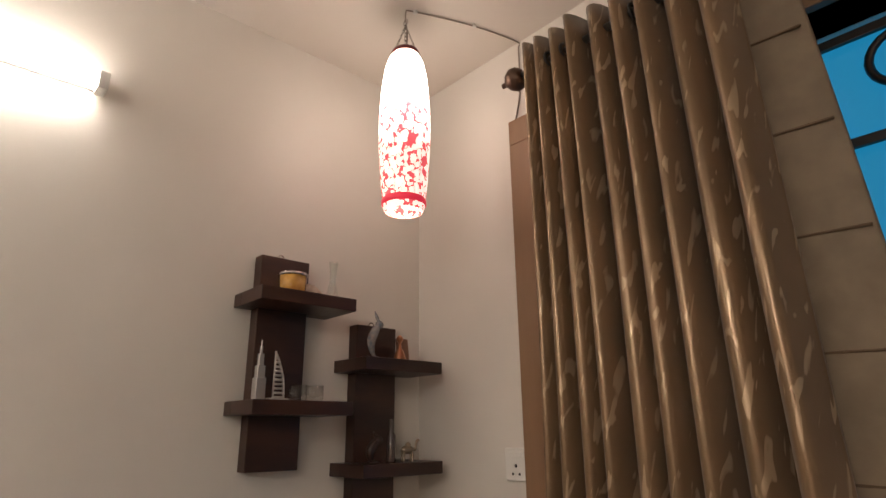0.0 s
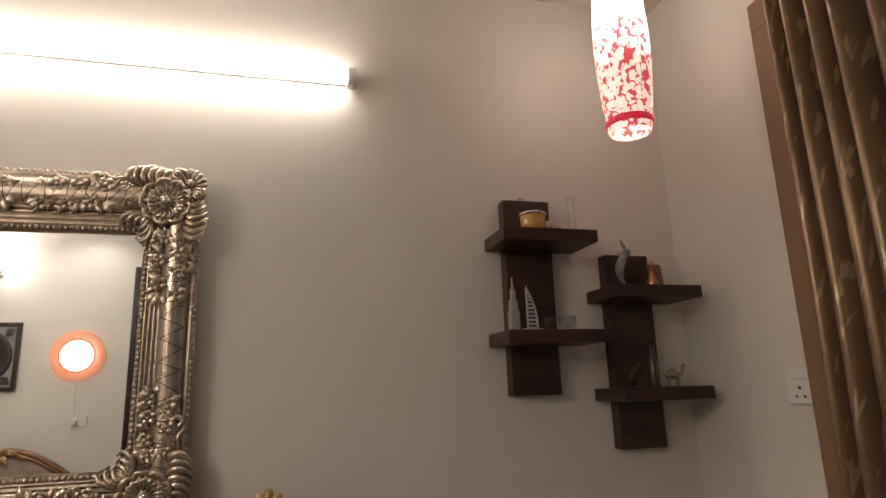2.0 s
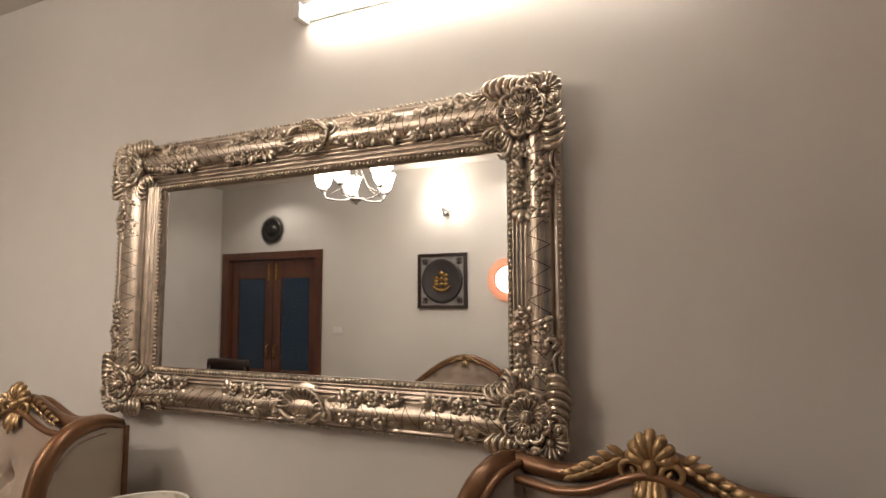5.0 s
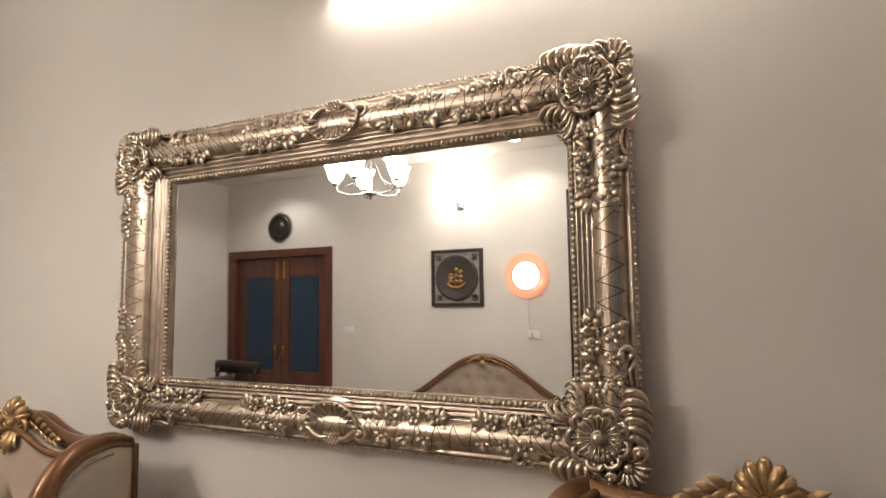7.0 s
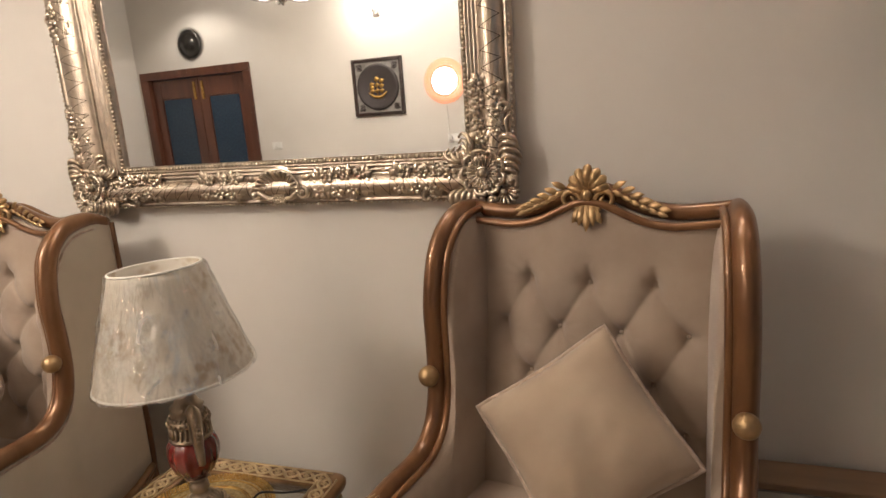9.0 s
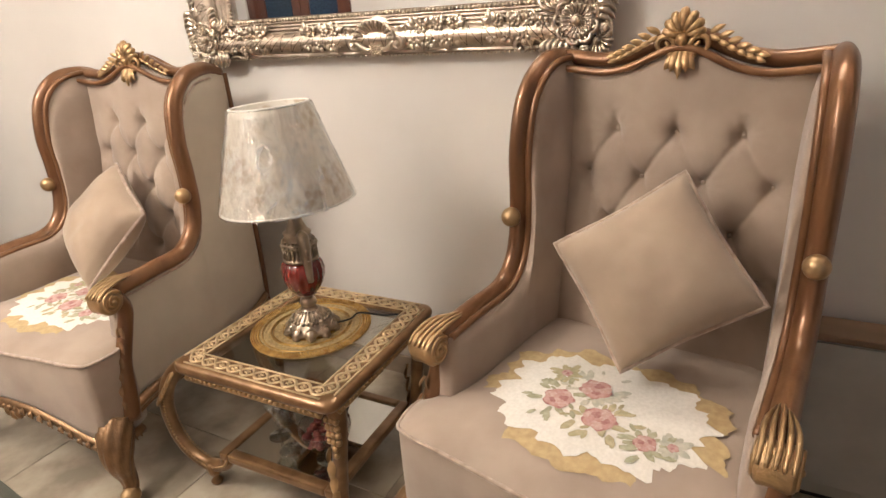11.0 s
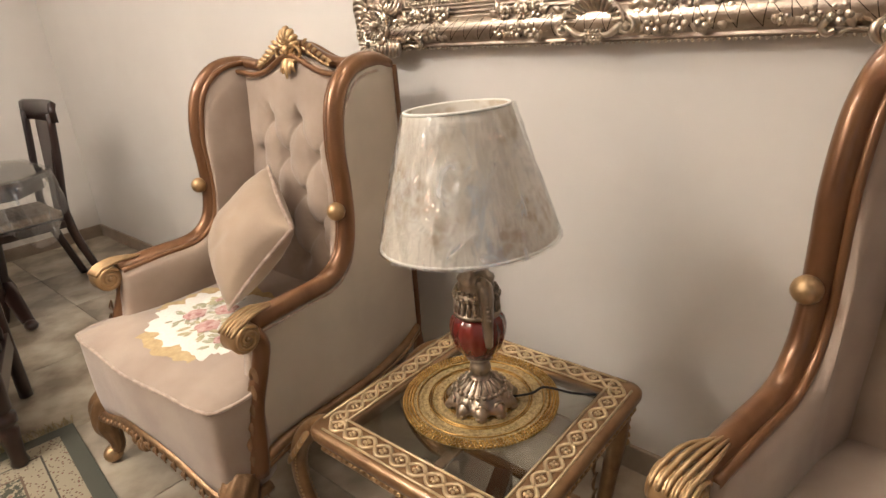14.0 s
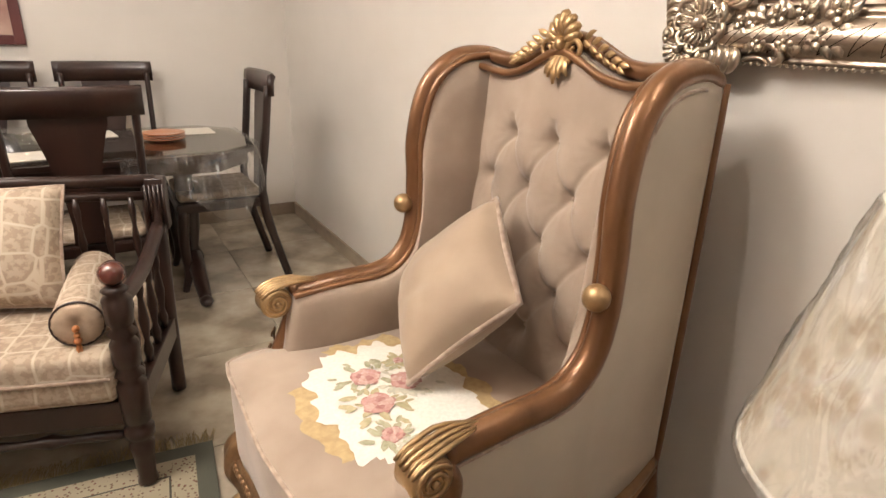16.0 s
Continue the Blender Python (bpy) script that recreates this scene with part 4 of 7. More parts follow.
            sweep(bm, spline([b0 + Vector((0.028, 0, -0.018)), b0, mid, b1], 9), [0.003, 0.0045, 0.0052, 0.0055, 0.0052, 0.0047, 0.004, 0.003, 0.002], 6)
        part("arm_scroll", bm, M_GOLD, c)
        # arm post
        bm = bmesh.new()
        sweep(bm, spline([(0.668, s * 0.358, 0.638), (0.648, s * 0.360, 0.59), (0.666, s * 0.364, 0.53), (0.704, s * 0.370, 0.44), (0.722, s * 0.374, 0.34), (0.735, s * 0.370, 0.26)], 20), [0.026 - 0.006 * math.sin(math.pi * i / 19) + 0.006 * i / 19 for i in range(20)], 12, up=(0, 1, 0))
        part("arm_post", bm, M_RAIL, c)
        bm = bmesh.new()
        for k in range(6):
            z = 0.55 - 0.042 * k
            x = 0.682 + 0.050 * min(1, k / 4)
            for q in (-1, 1):
                leaf(bm, (x + 0.010, s * 0.376 + q * 0.002, z), (x + 0.012 + 0.002 * k, s * 0.378 + q * 0.014, z - 0.036), 0.007, 0.005, (0.7, s * 0.7, 0), n=4)
        part("post_carving", bm, M_BRONZE, c)
        # lower side rail with an arched leaf edge
        bm = bmesh.new()
        pts = spline([(0.72, s * 0.374, 0.285), (0.61, s * 0.370, 0.300), (0.35, s * 0.354, 0.290), (0.13, s * 0.330, 0.300), (0.02, s * 0.312, 0.33)], 26)
        sweep(bm, pts, 0.017, 8)
        sweep(bm, [(p[0], p[1] + s * 0.008, p[2] - 0.020) for p in pts], 0.009, 6)
        part("side_rail", bm, M_BRONZE, c)
        # rear post and leg
        bm = bmesh.new()
        sweep(bm, spline([(0.012, s * 0.312, 1.198), (0.004, s * 0.312, 0.8), (0.006, s * 0.312, 0.40), (0.015, s * 0.314, 0.28), (0.020, s * 0.318, 0.15), (0.020, s * 0.322, 0.0)], 26), [0.011] * 14 + [0.013, 0.016, 0.020, 0.024, 0.026, 0.026, 0.024, 0.022, 0.021, 0.020, 0.020, 0.021], 10)
        part("rear_post", bm, M_RAIL, c)
        # front cabriole leg with twisted reeding
        bm = bmesh.new()
        path = spline([(0.765, s * 0.348, 0.270), (0.796, s * 0.366, 0.225), (0.812, s * 0.376, 0.160), (0.802, s * 0.374, 0.100), (0.800, s * 0.376, 0.055), (0.818, s * 0.386, 0.030)], 30)
        rad = [v[0] for v in spline([(0.046, 0, 0), (0.050, 0, 0), (0.040, 0, 0), (0.027, 0, 0), (0.022, 0, 0), (0.022, 0, 0)], 30)]
        sweep(bm, path, rad, 36, up=(0, 1, 0), lobes=9, depth=0.07, twist=1.6)
        part("front_leg", bm, M_BRONZE, c)
        bm = bmesh.new()
        ball(bm, (0.818, s * 0.386, 0.030), 0.030, 14, 10, (1.05, 0.95, 1.0))
        part("foot", bm, M_GOLD, c)
        bm = bmesh.new()
        for k in range(4):
            sweep(bm, spiral((0.75, s * (0.30 - 0.035 * k), 0.262 + 0.006 * k), 0.020, 0.005, 1.2, 14, (0, s, 0), (0, 0, -1)), 0.005, 5, up=(1, 0, 0))
        part("knee_scroll", bm, M_BRONZE, c)
    # crest rail
    bm = bmesh.new()
    ys = [-0.318 + 0.636 * k / 60 for k in range(61)]
    sweep(bm, [(0.098, y, top_z(y) + 0.010) for y in ys], 0.021, 12, flat=0.9)
    sweep(bm, [(0.140, y * 0.95, top_z(y) - 0.016) for y in ys], 0.0095, 8)
    sweep(bm, [(0.060, y, top_z(y) + 0.006) for y in ys], 0.014, 8)
    part("crest_rail", bm, M_RAIL, c)
    bm = bmesh.new()
    X = 0.130
    for k in range(7):
        a = math.radians(90 + (k - 3) * 24)
        d = Vector((0, math.cos(a), math.sin(a)))
        b = Vector((X, 0, 1.263))
        L = 0.058 - 0.005 * abs(k - 3)
        sweep(bm, spline([b, b + d * L * 0.5 + Vector((0.012, 0, 0)), b + d * L * 0.92 + Vector((0.006, 0, 0)), b + d * L - Vector((0.006, 0, 0))], 8), [0.004, 0.0065, 0.009, 0.011, 0.012, 0.0115, 0.009, 0.004], 7)
    for s in (-1, 1):
        sweep(bm, spiral((X + 0.010, s * 0.040, 1.246), 0.026, 0.006, 1.4, 26, (0, -s, 0), (0, 0, 1), -1.2), [0.0075 - 0.003 * i / 25 for i in range(26)], 6, up=(1, 0, 0))
        for k in range(6):
            y = s * (0.055 + 0.019 * k)
            z = top_z(y) + 0.022 + 0.012 * (1 - k / 6)
            leaf(bm, (X - 0.004, y, z - 0.006), (X - 0.002, y + s * 0.032, z + 0.008 - 0.004 * k), 0.0080, 0.006, (1, 0, 0.3), n=4)
            leaf(bm, (X + 0.002, y, z - 0.014), (X + 0.004, y + s * 0.026, z - 0.024), 0.0065, 0.005, (1, 0, 0), n=4)
        leaf(bm, (X + 0.010, s * 0.006, 1.233), (X + 0.014, s * 0.034, 1.193), 0.012, 0.012, (1, 0, 0))
    for k in (-1, 0, 1):
        leaf(bm, (X + 0.010, k * 0.008, 1.240), (X + 0.020, k * 0.017, 1.174 + 0.014 * abs(k)), 0.011, 0.014, (1, 0, 0))
    ball(bm, (X + 0.014, 0, 1.258), 0.015, 9, 6)
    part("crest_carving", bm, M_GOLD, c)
    # embroidered panel woven into the seat
    rnd = random.Random(5)
    CX, CY = 0.555, 0.0
    def seat_top(x, y):
        ex, ey = (x - 0.46) / 0.385, y / 0.38
        return SEAT_Z + 0.022 * (1 - min(1, math.hypot(ex, ey)) ** 3)
    def patch(rx, ry, jag, n, lift, seed, step=3):
        r0 = random.Random(seed)
        bm = bmesh.new()
        p1, p2 = r0.uniform(0, 6.28), r0.uniform(0, 6.28)
        rr = [1 + jag * (0.55 * math.sin((6 + step) * 2 * math.pi * k / n + p1) + 0.50 * math.sin((17 + step) * 2 * math.pi * k / n + p2) + r0.uniform(-0.35, 0.35)) for k in range(n)]
        prev = None
        for q in range(1, 9):
            f = q / 8
            ring = []
            for k in range(n):
                a = 2 * math.pi * k / n
                e = 1 / (abs(math.cos(a)) ** 2.8 + abs(math.sin(a)) ** 2.8) ** (1 / 2.8)
                x, y = CX + rx * e * f * rr[k] * math.cos(a), CY + ry * e * f * rr[k] * math.sin(a)
                ring.append(bm.verts.new((x, y, seat_top(x, y) + lift)))
            if prev:
                for k in range(n):
                    bm.faces.new((prev[k], prev[(k + 1) % n], ring[(k + 1) % n], ring[k]))
            else:
                bm.faces.new(ring)
            prev = ring
        return bm
    part("gold_border", patch(0.200, 0.262, 0.075, 150, 0.0025, 4, 3), M_EMB_GOLD, st, "gold embroidered border")
    part("white_ground", patch(0.162, 0.224, 0.10, 140, 0.0045, 7, 4), M_EMB_WHITE, st, "white embroidered ground")
    def disc(x, y, r, lift, seed, squash=1.0, turn=0.0, n=22, wob=0.16):
        r0 = random.Random(seed)
        bm = bmesh.new()
        p1, p2 = r0.random() * 6, r0.random() * 6
        cen = bm.verts.new((x, y, seat_top(x, y) + lift + 0.001))
        ring = []
        for k in range(n):
            a = 2 * math.pi * k / n
            q = r * (1 + wob * math.sin(5 * a + p1) + wob * 0.6 * math.sin(9 * a + p2))
            dx, dy = q * math.cos(a), q * squash * math.sin(a)
            px, py = x + dx * math.cos(turn) - dy * math.sin(turn), y + dx * math.sin(turn) + dy * math.cos(turn)
            ring.append(bm.verts.new((px, py, seat_top(px, py) + lift)))
        for k in range(n):
            bm.faces.new((cen, ring[k], ring[(k + 1) % n]))
        return bm
    roses = ((0.02, -0.085, 0.036), (-0.045, -0.025, 0.037), (0.040, 0.020, 0.038), (0.060, 0.125, 0.024), (0.045, 0.175, 0.012), (-0.07, -0.11, 0.014))
    for k in range(130):
        dx, dy, r = roses[k % 6]
        a, q = rnd.uniform(0, 6.28), r * rnd.uniform(1.0, 2.2)
        x, y = CX + dx * 1.1 + q * math.cos(a), CY + dy + q * math.sin(a)
        if abs(x - CX) > 0.145 or abs(y - CY) > 0.195:
            continue
        part("embroidered_leaf", disc(x, y, rnd.uniform(0.008, 0.021), 0.0055 + 0.0002 * (k % 7), k, 0.45, a + rnd.uniform(-0.5, 0.5), 10, 0.1), M_EMB_LEAF[k % 3], st, smooth=False)
    for k, (dx, dy, r) in enumerate(roses):
        x, y = CX + dx * 1.1, CY + dy
        part("rose_petals", disc(x, y, r * 0.95, 0.0070, k, 1.0, 0, 26, 0.10), M_EMB_ROSE[2], st, smooth=False)
        for q, (m_, f, s_) in enumerate(((7, 0.66, 0.36), (5, 0.40, 0.30), (3, 0.16, 0.22))):
            for i in range(m_):
                a = 2 * math.pi * (i + 0.5 * q) / m_ + k
                part("rose_petals", disc(x + r * f * math.cos(a), y + r * f * math.sin(a), r * s_, 0.0076 + 0.0005 * q, k * 7 + i, 0.78, a + 1.57, 12, 0.08), M_EMB_ROSE[(i + q) % 3 if q else i % 2], st, smooth=False)
    return c

M_EMB_GOLD = material("gold_thread", (0.52, 0.39, 0.20), 0.75, second=(0.42, 0.30, 0.15), scale=60, bump=0.5, bump_scale=500)
M_EMB_WHITE = material("white_thread", (0.78, 0.75, 0.68), 0.85, second=(0.70, 0.67, 0.60), scale=120, bump=0.5, bump_scale=500)
M_EMB_LEAF = [material("leaf_thread", c, 0.85, second=d, scale=70, bump=0.4, bump_scale=500) for c, d in (((0.30, 0.29, 0.18), (0.45, 0.43, 0.30)), ((0.56, 0.53, 0.43), (0.42, 0.42, 0.34)), ((0.50, 0.43, 0.27), (0.36, 0.32, 0.18)))]
M_EMB_ROSE = [material("rose_thread", c, 0.85, second=d, scale=110, bump=0.4, bump_scale=500) for c, d in (((0.45, 0.235, 0.20), (0.52, 0.33, 0.29)), ((0.58, 0.42, 0.37), (0.48, 0.29, 0.25)), ((0.33, 0.14, 0.125), (0.42, 0.22, 0.20)))]

CHAIR_1, CHAIR_2 = pose(-1.278, -1.272, 0, 0, 0, 3.3), pose(-1.358, 0.584, 0, 0, 0, -9)
chair_1 = build_chair(CHAIR_1, "beige velvet wing chair with carved gilded frame beside the dining area")
chair_2 = copy_thing(chair_1, CHAIR_2)
tagged(chair_2, "beige velvet wing chair with carved gilded frame under the mirror")

def build_cushion(m, size, label):
    c = thing("cushion", label, "cushion", m, "velvet cushions on the chairs")
    bm = bmesh.new()
    n = 30
    sheets = []
    for side in (1, -1):
        g = []
        for j in range(n + 1):
            row = []
            for i in range(n + 1):
                u, v = 2 * i / n - 1, 2 * j / n - 1
                pin = 1 - 0.055 * (1 - abs(u) ** 1.5) * abs(v) ** 3 , 1 - 0.055 * (1 - abs(v) ** 1.5) * abs(u) ** 3
                h = 0.088 * ((1 - abs(u) ** 2.2) * (1 - abs(v) ** 2.2)) ** 0.50 + 0.004
                # gathers running in from the corners
                h += 0.006 * math.cos(16 * math.atan2(1.02 - abs(u), 1.02 - abs(v))) * max(0.0, abs(u) + abs(v) - 1.35) * (1 - u * u * v * v)
                h += (0.012 * noise.noise(Vector((u * 1.6, v * 1.6, side))) + 0.005 * noise.noise(Vector((u * 4, v * 4, side + 3)))) * (1 - u * u) * (1 - v * v)
                row.append(bm.verts.new((side * h, u * size / 2 * pin[1], v * size / 2 * pin[0])))
            g.append(row)
        for j in range(n):
            for i in range(n):
                bm.faces.new((g[j][i], g[j][i + 1], g[j + 1][i + 1], g[j + 1][i]))
        sheets.append(g)
    part("cushion_cover", bm, M_CUSHION, c)
    bm = bmesh.new()
    rim = []
    for a, b in ((-1, -1), (1, -1), (1, 1), (-1, 1)):
        nx = {(-1, -1): (1, -1), (1, -1): (1, 1), (1, 1): (-1, 1), (-1, 1): (-1, -1)}[(a, b)]
        for k in range(14):
            t = k / 14
            u, v = a + (nx[0] - a) * t, b + (nx[1] - b) * t
            pv, pu = 1 - 0.055 * (1 - abs(u) ** 1.5) * abs(v) ** 3, 1 - 0.055 * (1 - abs(v) ** 1.5) * abs(u) ** 3
            rim.append((0, u * size / 2 * pu, v * size / 2 * pv))
    sweep(bm, rim, 0.0068, 8, closed=True, up=(1, 0, 0))
    part("piping", bm, M_PIPING, c)
    return c

build_cushion(CHAIR_1 @ pose(0.375, -0.030, 0.725, 0, -36, -12) @ pose(0, 0, 0, -27, 0, 0), 0.335, "beige velvet cushion standing on its corner against the chair back")
build_cushion(CHAIR_2 @ pose(0.365, 0.040, 0.778, 0, -27, 8) @ pose(0, 0, 0, 36, 0, 0), 0.332, "tan velvet cushion leaning against the tufted chair back")

# ---- side table ----
M_TINT = material("tinted_mirror", (0.55, 0.54, 0.50), 0.04, 1.0)
M_GILT = carved_metal("pale_rubbed_gilt", (0.20, 0.10, 0.04), (0.62, 0.47, 0.28), 0.4, 0.6)
M_TABLE = material("gilded_brown_wood", (0.27, 0.155, 0.070), 0.33, 0.5, second=(0.155, 0.080, 0.032), scale=18, low=0.3, high=0.7, bump=0.1, bump_scale=110, coat=0.15)
def build_table():
    t = thing("side_table", "square gilded side table with glass top and lower shelf", "table", pose(-0.868, -0.362, 0, 0, 0, 1.2))
    HX, HY, Z = 0.270, 0.266, 0.50
    W = 0.070
    loop = []
    for a, b in ((-1, -1), (1, -1), (1, 1), (-1, 1)):
        for k in range(7):
            ang = math.atan2(b, a) - math.pi / 4 + math.pi / 2 * k / 6
            loop.append((a * (HX - 0.03) + 0.035 * math.cos(ang), b * (HY - 0.03) + 0.035 * math.sin(ang)))
    inner = []
    for x, y in loop:
        inner.append((max(-HX + W, min(HX - W, x)), max(-HY + W, min(HY - W, y))))
    bm = bmesh.new()
    rings = []
    for o, z in ((0.0, 0.0), (0.004, 0.010), (0.004, 0.022), (0.0, 0.028), (-0.01, 0.032)):
        rings.append([bm.verts.new((x * (1 + o / HX), y * (1 + o / HY), Z - 0.032 + z)) for x, y in loop])
    rings.append([bm.verts.new((x * 1.03, y * 1.03, Z)) for x, y in inner])
    rings.append([bm.verts.new((x, y, Z - 0.006)) for x, y in inner])
    rings.append([bm.verts.new((x, y, Z - 0.03)) for x, y in inner])
    n = len(loop)
    for a, b in zip(rings, rings[1:] + rings[:1]):
        for k in range(n):
            try:
                bm.faces.new((a[k], a[(k + 1) % n], b[(k + 1) % n], b[k]))
            except ValueError:
                pass
    bmesh.ops.remove_doubles(bm, verts=bm.verts, dist=1e-5)
    top = part("top_frame", bm, M_TABLE, t)
    # interlaced ring carving on the rim
    for (x0, y0), (x1, y1) in (((-1, -1), (1, -1)), ((1, -1), (1, 1)), ((1, 1), (-1, 1)), ((-1, 1), (-1, -1))):
        bm = bmesh.new()
        A = Vector((x0 * (HX - W / 2), y0 * (HY - W / 2), Z + 0.001))
        B = Vector((x1 * (HX - W / 2), y1 * (HY - W / 2), Z + 0.001))
        d = (B - A)
        L = d.length
        d.normalize()
        s = Vector((-d.y, d.x, 0))
        for ph in (0, math.pi):
            pts = [A + d * (L * k / 72) + s * (0.017 * math.sin(2 * math.pi * k / 72 * 5 + ph)) for k in range(73)]
            sweep(bm, pts, 0.0046, 6, flat=0.8)
        for k in range(10):
            c = A + d * (L * (k + 0.5) / 10)
            for q in range(4):
                an = q * math.pi / 2 + 0.4
                ball(bm, c + Vector((math.cos(an), math.sin(an), 0)) * 0.0055, 0.0042, 6, 4)
        for q in (-1, 1):
            sweep(bm, [A + s * q * 0.026, B + s * q * 0.026], 0.003, 5)
        part("rim_carving", bm, M_GILT, top)
        bm = bmesh.new()
        o = s * (-W / 2 - 0.0)
        A2, B2 = A + o + Vector((0, 0, -0.040)), B + o + Vector((0, 0, -0.040))
        for k in range(26):
            ball(bm, A2.lerp(B2, (k + 0.5) / 26), 0.0075, 6, 4)
        sweep(bm, [A2 + Vector((0, 0, -0.008)) - o * 0.12, B2 + Vector((0, 0, -0.008)) - o * 0.12], 0.008, 6)
        part("beaded_apron", bm, M_GOLD, top)
    boxed("glass_top", (-HX + W - 0.004, -HY + W - 0.004, Z - 0.012), (HX - W + 0.004, HY - W + 0.004, Z - 0.005), M_PANE, t, "clear glass table top", 0.001)
    # lower shelf
    SX0, SX1, SY0, SY1, SZ = -0.215, 0.22, -0.245, 0.185, 0.150
    for lo, hi in (((SX0, SY0, SZ - 0.03), (SX1, SY0 + 0.035, SZ)), ((SX0, SY1 - 0.035, SZ - 0.03), (SX1, SY1, SZ)), ((SX0, SY0 + 0.035, SZ - 0.03), (SX0 + 0.035, SY1 - 0.035, SZ)), ((SX1 - 0.035, SY0 + 0.035, SZ - 0.03), (SX1, SY1 - 0.035, SZ))):
        boxed("shelf_frame", lo, hi, M_TABLE, t, bevel=0.008)
    boxed("mirrored_shelf", (SX0 + 0.033, SY0 + 0.033, SZ - 0.012), (SX1 - 0.033, SY1 - 0.033, SZ - 0.006), M_TINT, t, "dark mirrored glass shelf", 0.001)
    boxed("shelf_board", (SX0 + 0.033, SY0 + 0.033, SZ - 0.028), (SX1 - 0.033, SY1 - 0.033, SZ - 0.016), M_BLACK, t, bevel=0.001)
    # looped legs on the south corners
    for x in (-0.205, 0.205):
        path = spline([(x, -0.235, Z - 0.03), (x, -0.335, 0.425), (x, -0.420, 0.335), (x, -0.450, 0.225), (x, -0.415, 0.120), (x, -0.330, 0.070), (x, -0.250, 0.090), (x, -0.220, 0.125)], 34)
        bm = bmesh.new()
        sweep(bm, path, [0.027 - 0.006 * i / 33 for i in range(34)], 14, up=(1, 0, 0), flat=0.8)
        lg = part("loop_leg", bm, M_TABLE, t)
        for side in (-1, 1):
            bm = bmesh.new()
            for i in range(4, 33):
                p, q = Vector(path[i]), Vector(path[min(i + 1, 33)])
                for f in (0.0, 0.5):
                    ball(bm, p.lerp(q, f) + Vector((side * 0.016, 0.010, 0.006)), 0.0048, 5, 4)
            part("leg_beading", bm, M_GOLD, lg)
        bm = bmesh.new()
        for k in range(5):
            leaf(bm, (x + 0.018, -0.345 - 0.020 * k, 0.420 - 0.026 * k), (x + 0.022, -0.370 - 0.020 * k, 0.375 - 0.026 * k), 0.012, 0.010, (1, -0.6, 0), n=4)
        part("leg_leaf", bm, M_GOLD, lg)
        bm = bmesh.new()
        lathe(bm, [(0.006, 0.0), (0.017, 0.004), (0.020, 0.014), (0.012, 0.024), (0.009, 0.034), (0.020, 0.042), (0.022, 0.085)], 14, Matrix.Translation((x, -0.300, 0)))
        part("bun_foot", bm, M_TABLE, t)
    # straight carved legs on the north corners
    for x in (-0.215, 0.215):
        bm = bmesh.new()
        sweep(bm, spline([(x, 0.235, Z - 0.03), (x, 0.236, 0.38), (x * 0.99, 0.218, 0.23), (x * 0.97, 0.206, 0.11), (x, 0.220, 0.0)], 24), [0.029 - 0.010 * math.sin(math.pi * i / 30) for i in range(24)], 12, up=(0, 1, 0))
        lg = part("carved_leg", bm, M_TABLE, t)
        bm = bmesh.new()
        sx = 1 if x > 0 else -1
        for k in range(6):
            z = 0.42 - 0.022 * k
            for q in (-1, 0, 1) if k < 4 else (0,):
                ball(bm, (x + sx * 0.022, 0.235 + q * 0.014, z), 0.0095, 6, 5)
        for k in range(4):
            leaf(bm, (x * 0.98 + sx * 0.020, 0.212, 0.28 - 0.05 * k), (x * 0.98 + sx * 0.022, 0.205, 0.22 - 0.05 * k), 0.014, 0.009, (sx, 0, 0), n=4)
            leaf(bm, (x * 0.98, 0.190, 0.30 - 0.05 * k), (x * 0.98, 0.188, 0.24 - 0.05 * k), 0.012, 0.009, (0, -1, 0), n=4)
        part("leg_carving", bm, M_GOLD, lg)
    return t
table = build_table()

# round gilt mat under the lamp
LX, LY, TZ = -0.885, -0.366, 0.495
def build_mat():
    m = material("gilt_beaded_mat", (0.46, 0.345, 0.16), 0.45, 0.45, second=(0.24, 0.165, 0.07), scale=140, bump=0.8, bump_scale=260)
    t = thing("placemat", "round gold beaded mat lying on the glass table", "placemat", pose(-0.897, -0.380, TZ))
    bm = bmesh.new()
    prof = [(0.001, 0.002)] + [(0.010 + 0.165 * k / 40, 0.0045 + 0.0012 * math.sin(k * 1.9)) for k in range(41)] + [(0.178, 0.002), (0.176, 0.0), (0.001, 0.0)]
    lathe(bm, prof, 48, caps=False)
    part("mat_disc", bm, m, t)
    for rr in (0.052, 0.078, 0.084, 0.112, 0.118, 0.145):
        bm = bmesh.new()
        sweep(bm, [(rr * math.cos(2 * math.pi * k / 60), rr * math.sin(2 * math.pi * k / 60), 0.0055) for k in range(60)], 0.0022, 5, closed=True)
        part("woven_ring", bm, M_BRASS, t)
    bm = bmesh.new()
    rnd = random.Random(3)
    for r0 in (0.176, 0.170, 0.163, 0.156):
        n = int(r0 * 6.28 / 0.0075)
        for k in range(n):
            a = 2 * math.pi * (k + rnd.random() * 0.4) / n
            bmesh.ops.create_icosphere(bm, subdivisions=1, radius=0.0036, matrix=Matrix.Translation((r0 * math.cos(a), r0 * math.sin(a), 0.0055)))
    tagged(part("bead_rim", bm, M_BRASS, t), kind="stuff")
build_mat()

